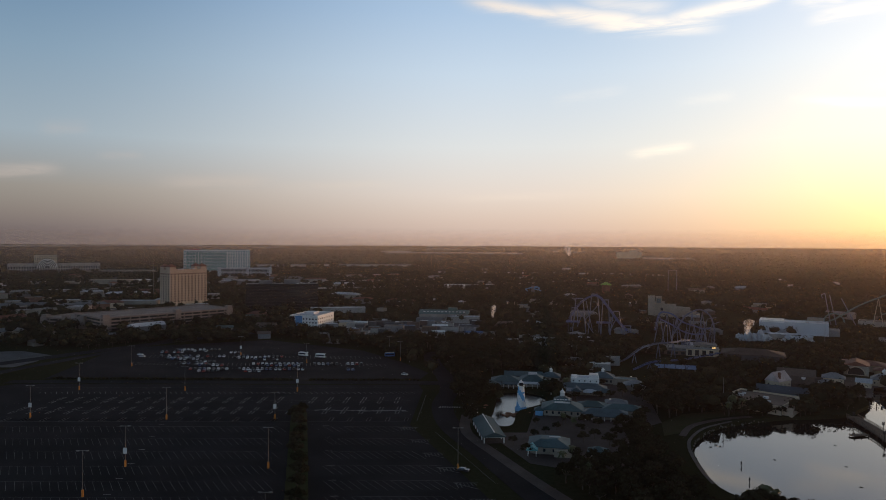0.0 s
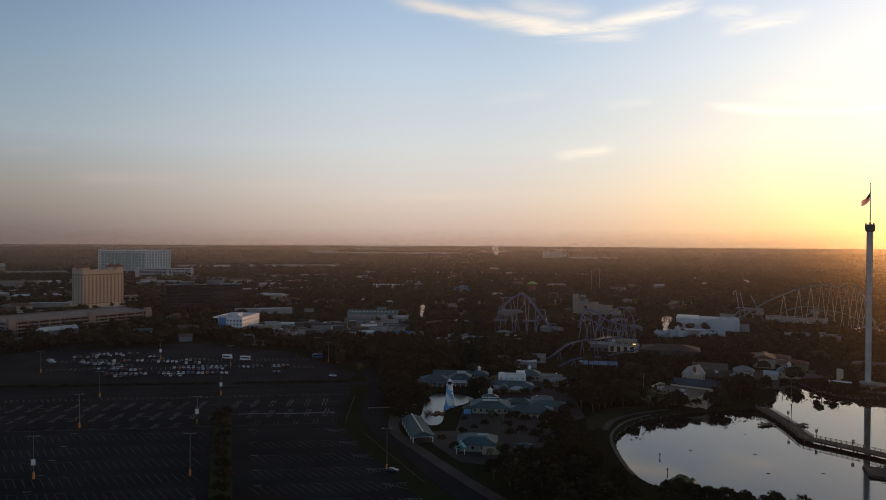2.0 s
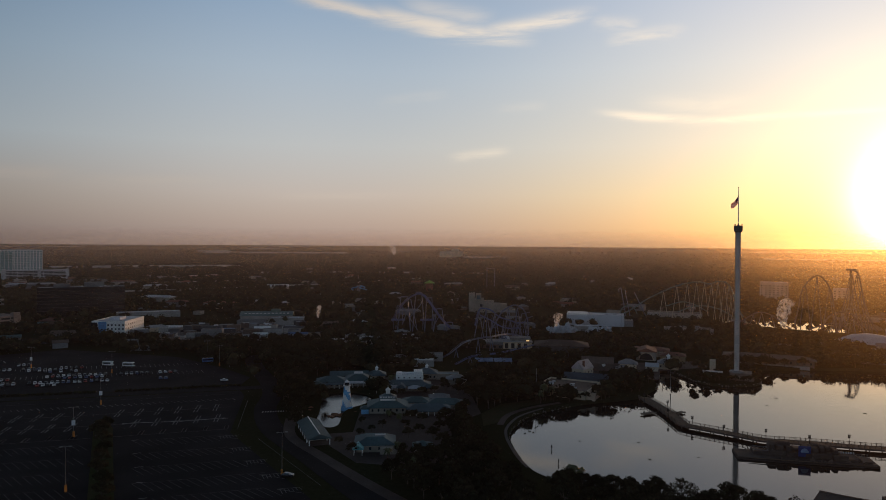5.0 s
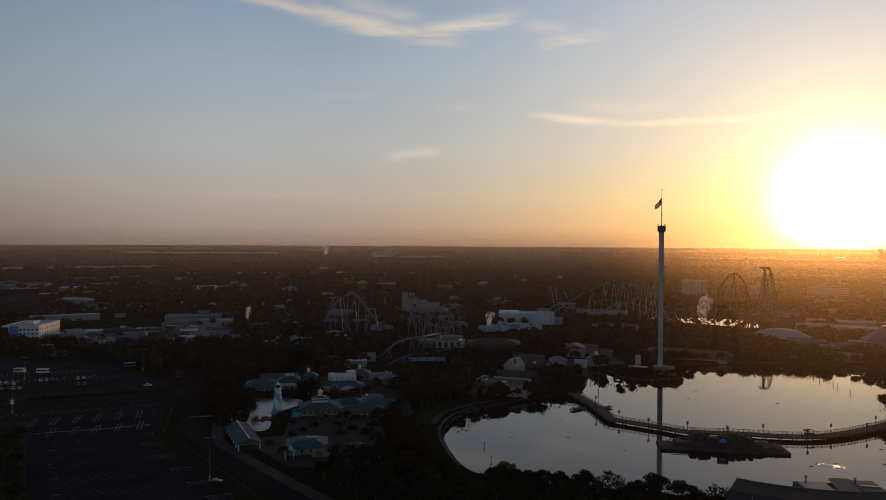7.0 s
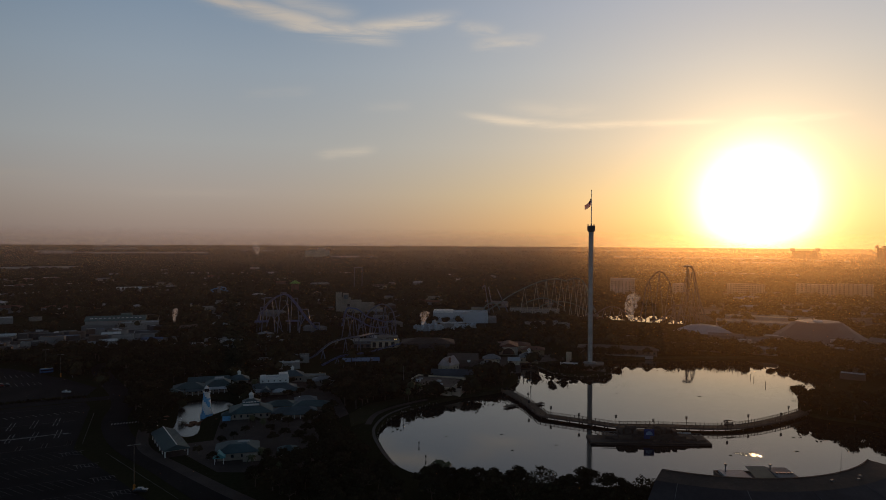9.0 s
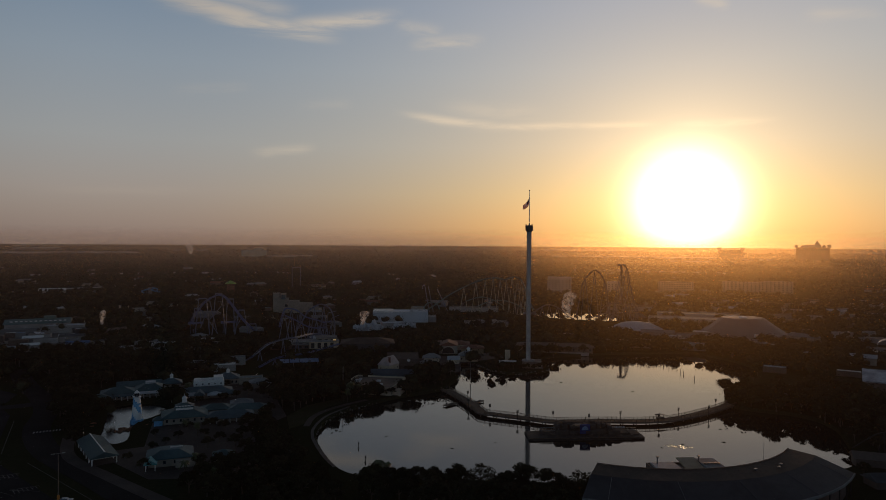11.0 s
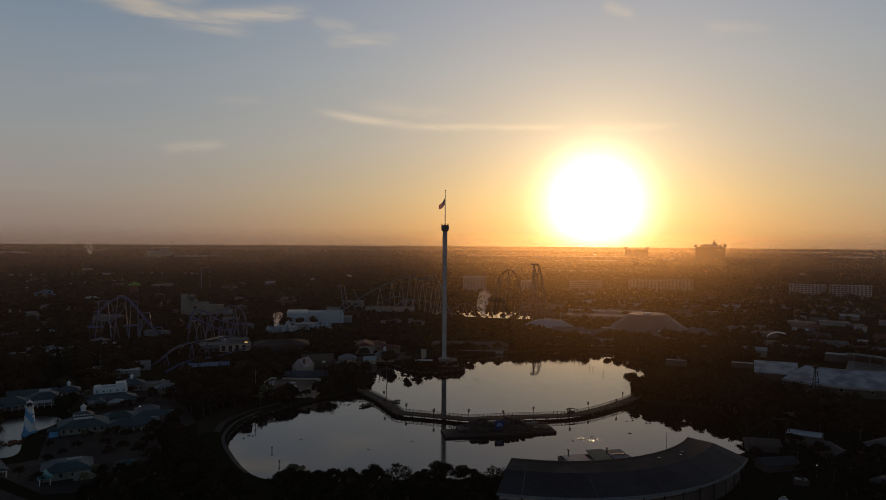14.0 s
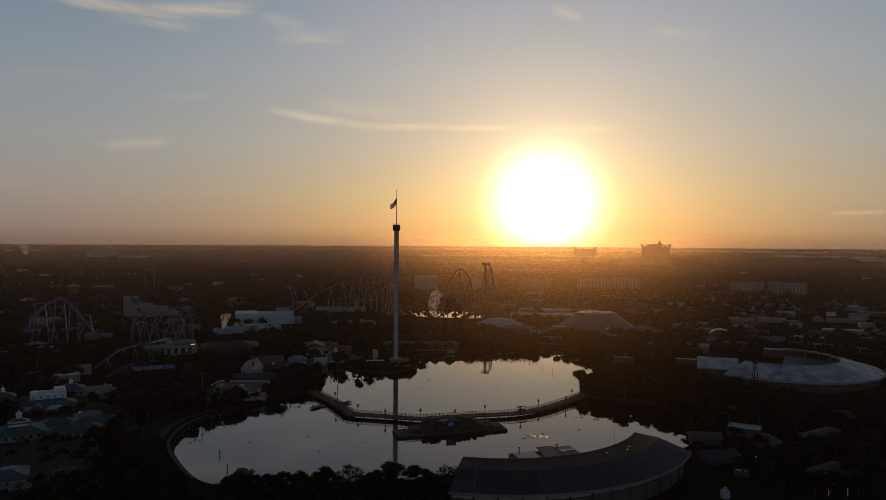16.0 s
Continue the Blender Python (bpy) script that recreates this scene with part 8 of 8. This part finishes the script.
for k in range(13):
    y = 330 - k * 13 + rng.uniform(-2, 2)
    tree("dry" if k % 3 else "oak", -71 + (333 - y) * 0.205 + rng.uniform(-1.5, 1.5), y, rng.uniform(6.0, 8.5), rng.uniform(0, 360))
# between the drive and the lake
grove([(40, 236), (60, 190), (82, 200), (88, 232), (84, 262), (92, 292), (90, 316), (78, 300), (72, 262), (56, 246)], 56, 5.0, ("oak", "dry", "oak", "dry"), 6.0, 9.5, 1)
grove([(92, 316), (104, 320), (136, 340), (142, 352), (136, 366), (128, 398), (112, 352)], 28, 6.0, ("oak", "oak", "dry"), 8, 12, 2)
grove([(-8, 440), (4, 416), (22, 398), (24, 372), (16, 352), (8, 362), (8, 400), (-4, 430)], 16, 5.5, ("oak", "dry", "oak"), 8, 11, 3)
grove([(-2, 430), (20, 400), (28, 420), (70, 440), (80, 470), (50, 495), (20, 540), (-14, 545), (-8, 480)], 44, 7.0, ("oak", "oak", "tall"), 9, 13, 4)
grove([(8, 342), (14, 322), (12, 300), (18, 330), (20, 350)], 7, 4.0, ("oak",), 6, 8, 5)
# shore below the camera: palms and bushy crowns against the water
grove([(98, 212), (120, 200), (146, 180), (162, 168), (150, 152), (120, 172), (90, 196)], 46, 4.6, ("oak", "oak", "tall", "bare", "dry"), 6.5, 9.6, 6)
for x, y, h in ((103, 214, 9.6), (105.5, 212, 8.8), (110, 207, 7), (52, 240, 8.5), (45, 252, 8), (56, 312, 7.5), (60, 305, 7), (71, 386, 9), (76, 394, 8.5), (51, 262, 7), (146, 338, 11), (141, 330, 8.5), (150, 337, 9)):
    tree("palm", x, y, h, x * 31 % 360)
    TAKEN.append((x, y))
# plaza trees and pond side
for x, y, h in ((76, 292, 5.5), (62, 300, 4.5), (52, 304, 4.0), (80, 304, 6.0), (90, 308, 6.5), (60, 285, 5.0), (44, 313, 3.6), (66, 312, 5.5), (58, 316, 4.5), (72, 308, 5.0), (84, 312, 6.0), (93, 318, 6.5), (98, 326, 6.0), (66, 290, 5.0), (70, 280, 6.0), (72, 270, 6.5), (34, 268, 5.0), (30, 282, 4.0), (52, 262, 5.5), (58, 258, 6.0), (66, 358, 5.5), (72, 362, 5.0), (63, 368, 4.5), (84, 362, 5.5), (92, 366, 5.0), (100, 372, 6.0), (104, 360, 6.5), (102, 384, 5.5), (94, 396, 5.0), (66, 398, 5.0), (74, 404, 5.5), (88, 402, 5.0), (18, 340, 6.5), (15, 352, 7.0), (20, 360, 6.0), (40, 292, 4.0), (46, 298, 3.6), (70, 318, 4.2), (78, 268, 7.0), (80, 282, 7.5), (84, 296, 7.0)):
    tree("oak" if int(x + y) % 3 else "dry", x, y, h, x * 17 % 360)
    TAKEN.append((x, y))
# low trees before the brown-roofed hall
for k in range(15):
    x, y = 140 + k * 3.1, 333 - 0.12 * k + (k % 3) * 1.6
    tree("oak" if k % 4 else "dry", x, y, 3.6 + (k * 7 % 5) * 0.5, k * 47)
    TAKEN.append((x, y))
# hall gardens and north shore
grove([(140, 332), (160, 338), (204, 344), (212, 352), (196, 352), (160, 345)], 22, 4.2, ("oak", "oak", "dry"), 3.2, 5.2, 7)
grove([(206, 342), (226, 362), (236, 378), (222, 372), (206, 352)], 10, 4.2, ("oak", "dry"), 4.5, 7, 17)
grove([(264, 362), (270, 357), (282, 353), (298, 356), (304, 366), (296, 384), (270, 384), (256, 380)], 20, 3.6, ("oak", "dry"), 2.8, 4.6, 8)
# right shore: tall dark wood
grove([(304, 206), (324, 222), (350, 238), (385, 252), (408, 262), (405, 228), (360, 205), (330, 180), (322, 172)], 62, 6.0, ("tall", "tall", "oak"), 8, 12.5, 9)
grove([(286, 140), (300, 162), (318, 180), (345, 190), (350, 150), (320, 128), (300, 130)], 24, 5.5, ("oak", "oak", "dry"), 7, 11, 10)
for x, y, h in ((328, 238.5, 10.5), (333, 240, 8.0), (326, 233.5, 6.0), (338, 245, 7.5), (325, 224, 6.5), (327, 215, 7.0), (330, 206, 7.0), (333, 198, 7.5), (333, 189, 7.0), (330, 180, 6.5), (325, 173, 6.0), (333, 212, 8.5), (339, 202, 8.5), (340, 190, 8.0), (332, 222, 8.5), (337, 230, 8.5), (342, 237, 8.5), (318, 166, 5.0), (310, 160, 4.5), (344, 244, 5.0), (356, 247, 4.0), (368, 253, 4.0), (384, 259, 3.6), (400, 267, 4.4), (352, 231, 6.0), (374, 238, 6.0), (390, 246, 5.0)):
    tree("oak", x, y, h, x * 7 % 360)
    TAKEN.append((x, y))
# far shore
grove([(310, 388), (345, 384), (380, 384), (410, 372), (442, 354), (450, 360), (420, 392), (370, 410), (320, 420)], 46, 6.0, ("oak", "oak", "dry"), 5.0, 8.5, 12)
grove([(446, 330), (444, 300), (430, 278), (446, 268), (470, 300), (470, 340)], 22, 6.5, ("oak", "tall"), 9, 14, 13)
grove([(250, 110), (300, 100), (340, 130), (380, 120), (370, 60), (300, 60), (240, 80)], 44, 7.0, ("oak", "oak", "dry"), 7, 11, 14)
grove([(240, 142), (300, 150), (345, 150), (370, 95), (330, 60), (270, 58), (228, 92), (250, 118)], 46, 6.0, ("oak", "dry", "oak"), 4.5, 7.5, 18)
# shrubs on the islet
for k in range(16):
    a = radians(150 + k * 12.5)
    tree("oak" if k % 3 else "dry", 288.6 + (10.5 + (k % 4)) * math.cos(a), 363.8 + (8.6 + (k % 3)) * math.sin(a), 3.0 + (k * 5 % 4) * 0.5, k * 53)
# belt of trees along the road before the garage
grove([(-300, 440), (-262, 436), (-250, 470), (-262, 530), (-232, 580), (-215, 606), (-228, 612), (-262, 572), (-285, 530), (-280, 480)], 30, 6.5, ("oak", "dry", "oak"), 6, 9, 19)
grove([(-248, 408), (-262, 520), (-275, 520), (-262, 404)], 12, 8.0, ("oak", "dry"), 6, 9, 15)


def woodland(name, seed, r0, r1, a0, a1, spacing, sizes, lobes, tufts, mat, label, hill=False):
    """Joined far trees over a sector of the plain."""
    rng = np.random.default_rng(seed)
    out = Leaves()
    count = int(0.5 * radians(a1 - a0) * (r1 * r1 - r0 * r0) / spacing ** 2)
    az, rr = np.radians(rng.uniform(a0, a1, count)), np.sqrt(rng.uniform(r0 * r0, r1 * r1, count))
    for a, r in zip(az, rr):
        x, y = r * math.sin(a), r * math.cos(a)
        if noise.noise(Vector((x * 0.006, y * 0.006, seed))) < -0.28 or not free_at(x, y):
            continue
        h = rng.uniform(*sizes)
        g = 2.0 + (58.0 * max(0.0, (r - 2000.0) / 2850.0) ** 1.5)
        for k in range(lobes):
            c = np.array((x + rng.uniform(-0.6, 0.6) * h, y + rng.uniform(-0.6, 0.6) * h, g + h * rng.uniform(0.35, 0.66)))
            rad = h * rng.uniform(0.34, 0.55)
            v, f = ICO1
            out.add(c + v * rad * (0.80 if tufts else 1.15) * (1, 1, 0.75) * rng.uniform(0.6, 1.25, (len(v), 1)), f)
            if tufts:
                leaf_shell(out, rng, c, rad, tufts, h * (0.062 if tufts > 12 else 0.10), 0.75)
    tagged(new(name, out.mesh(name, mat)), label, "woodland", kind="stuff")


woodland("woodland", 31, 360, 640, -40, 82, 9.0, (6, 11), 3, 30, M_LEAF, "dark evergreen woodland between the park buildings")
woodland("woodland", 32, 430, 760, -40, 82, 15.0, (6, 11), 2, 30, M_OLIVE, "olive-brown trees mixed into the dark woodland")
woodland("woodland", 33, 640, 1150, -42, 84, 12.5, (7, 13), 1, 16, M_LEAF, "dark woodland beyond the lake and parking lots")
woodland("woodland", 34, 1150, 2000, -42, 84, 17, (7, 12), 2, 7, M_LEAF, "dark far woodland across the plain")
woodland("woodland", 35, 2000, 3900, -45, 86, 34, (8, 14), 2, 0, M_LEAF, "hazy far woodland near the horizon")
woodland("woodland", 36, 120, 1200, 86, 314, 42, (7, 12), 2, 8, M_LEAF, "scattered dark trees on the plain")


# ---------------------------------------------------------------- steam
def steam_material():
    m = bpy.data.materials.new("steam")
    m.use_nodes = True
    tr = m.node_tree
    tr.nodes.clear()
    out = tr.nodes.new("ShaderNodeOutputMaterial")
    pos = tr.nodes.new("ShaderNodeNewGeometry").outputs["Position"]
    thin = noise_of(tr, pos, 0.22, 4.0, 0.6).smooth(0.36, 0.68) * 0.58 + 0.02
    clear = tr.nodes.new("ShaderNodeBsdfTransparent")
    lit = tr.nodes.new("ShaderNodeBsdfTranslucent")
    lit.inputs[0].default_value = (0.9, 0.88, 0.86, 1)
    mix = tr.nodes.new("ShaderNodeMixShader")
    tr.links.new(thin.s, mix.inputs[0])
    tr.links.new(clear.outputs[0], mix.inputs[1])
    tr.links.new(lit.outputs[0], mix.inputs[2])
    tr.links.new(mix.outputs[0], out.inputs[0])
    return m


M_STEAM = steam_material()


def steam(x, y, z, h, r, lean):
    """A ragged rising column with a soft billowing outline."""
    n, m = 22, 18
    verts, faces = [], []
    for k in range(m + 1):
        u = k / m
        rad = r * (0.28 + 0.95 * u ** 0.7) * (1.0 if u < 0.8 else max(0.05, 1.0 - ((u - 0.8) / 0.2) ** 2))
        for j in range(n):
            a = 2 * math.pi * j / n
            p = Vector((math.cos(a) * 0.9, math.sin(a) * 0.9, u * 4.0 + x))
            w = 1.0 + 0.65 * noise.noise(p) + 0.35 * noise.noise(p * 2.7)
            verts.append((x + lean * h * u * u + rad * w * math.cos(a), y + rad * w * math.sin(a), z + h * u))
    for k in range(m):
        faces += [(k * n + j, k * n + (j + 1) % n, (k + 1) * n + (j + 1) % n, (k + 1) * n + j) for j in range(n)]
    faces += [tuple(range(n))[::-1], tuple(m * n + j for j in range(n))]
    tagged(new("steam", mesh_of("steam", verts, faces, M_STEAM, True)), "thin drifting column of pale steam above the trees", "steam", "steam columns")


steam(503, 566, 4, 30, 6.5, 0.18)
steam(252, 556, 12, 13, 3.2, 0.15)
steam(52, 700, 8, 14, 2.2, 0.12)
steam(552, 2949, 30, 42, 12, -0.2)


# ---------------------------------------------------------------- lamps that still burn, hedge
def glowing(name, colour, strength):
    m = bpy.data.materials.new(name)
    m.use_nodes = True
    b = m.node_tree.nodes["Principled BSDF"]
    b.inputs["Base Color"].default_value = (0.8, 0.8, 0.8, 1)
    b.inputs["Emission Color"].default_value = (*colour, 1)
    b.inputs["Emission Strength"].default_value = strength
    return m


M_GLOBE = glowing("lit_globe", (1.0, 0.92, 0.8), 1.2)
M_WARMGLOW = glowing("lit_warm_lamp", (1.0, 0.55, 0.15), 3.0)


def park_lamps():
    for x, y in [(-22.9, 543.8), (-23.4, 475.1), (48.9, 619.8), (58.5, 454.0), (92.4, 451.3), (166.2, 649.1), (58.8, 456.2), (86.7, 346.9), (114.2, 406.3), (16.8, 317.8), (316.1, 144.4), (312.8, 154.7), (256.8, 112.7), (259.8, 107.6)]:
        t = thing("park_lamp", turn_to(x, y), "slim park lamp post with a lit white globe", "lamp post", "park lamps")
        part("post", tube(bmesh.new(), (0, 0, -0.3), (0, 0, 4.2), 0.10, 0.07, 8), M_STEEL, t)
        part("foot", tube(bmesh.new(), (0, 0, -0.3), (0, 0, 0.5), 0.2, 0.16, 8), M_STEEL, t)
        bm = bmesh.new()
        bmesh.ops.create_icosphere(bm, subdivisions=2, radius=0.22, matrix=Matrix.Translation((0, 0, 4.4)))
        part("globe", bm, M_GLOBE, t, "lit white globe")
    # two added glowing posts stand in for lit doorways
    for x, y in [(249.4, 79.2), (254.3, 74.9)]:
        t = thing("lit_bollard", turn_to(x, y), "slim warm glowing post standing in for a lit doorway", "lamp post", "warm bollards")
        part("foot", box(bmesh.new(), -0.25, -0.25, -0.3, 0.25, 0.25, 0.3, 0.05), M_STEEL, t)
        part("glowing_tube", tube(bmesh.new(), (0, 0, 0.3), (0, 0, 2.6), 0.16, n=8), glowing("dim_doorway_glow", (1.0, 0.45, 0.18), 0.07), t, "dim warm glowing tube")
    t = thing("station_lamp", turn_to(205.2, 508.1, -20), "warm floodlight burning beside the coaster station", "lamp")
    part("mast", tube(bmesh.new(), (0, 0.4, -0.3), (0, 0.4, 5.6), 0.15, 0.12, 8), M_STEEL, t)
    part("hood", box(bmesh.new(), -1.4, 0.1, 5.4, 1.4, 0.7, 6.5, 0.1), M_STEEL, t)
    part("lit_panel", box(bmesh.new(), -1.2, -0.05, 5.5, 1.2, 0.08, 6.3), M_WARMGLOW, t, "glowing amber panel")


park_lamps()


def hedge():
    rng = np.random.default_rng(77)
    out = Leaves()
    for k in range(96):
        x = -238 + k * 2.35
        if abs(x + 86) < 5:
            continue
        c = np.array((x, 411.5 + rng.uniform(-0.5, 0.5), 2.0 + rng.uniform(0.35, 0.75)))
        v, f = ICO1
        out.add(c + v * (1.35, 0.9, 0.8) * rng.uniform(0.7, 1.15, (len(v), 1)), f)
        leaf_shell(out, rng, c, 1.2, 14, 0.28, 0.7)
    tagged(new("hedge", out.mesh("hedge", M_LEAF)), "low dark clipped hedge between the two parking lots", "hedge")


hedge()
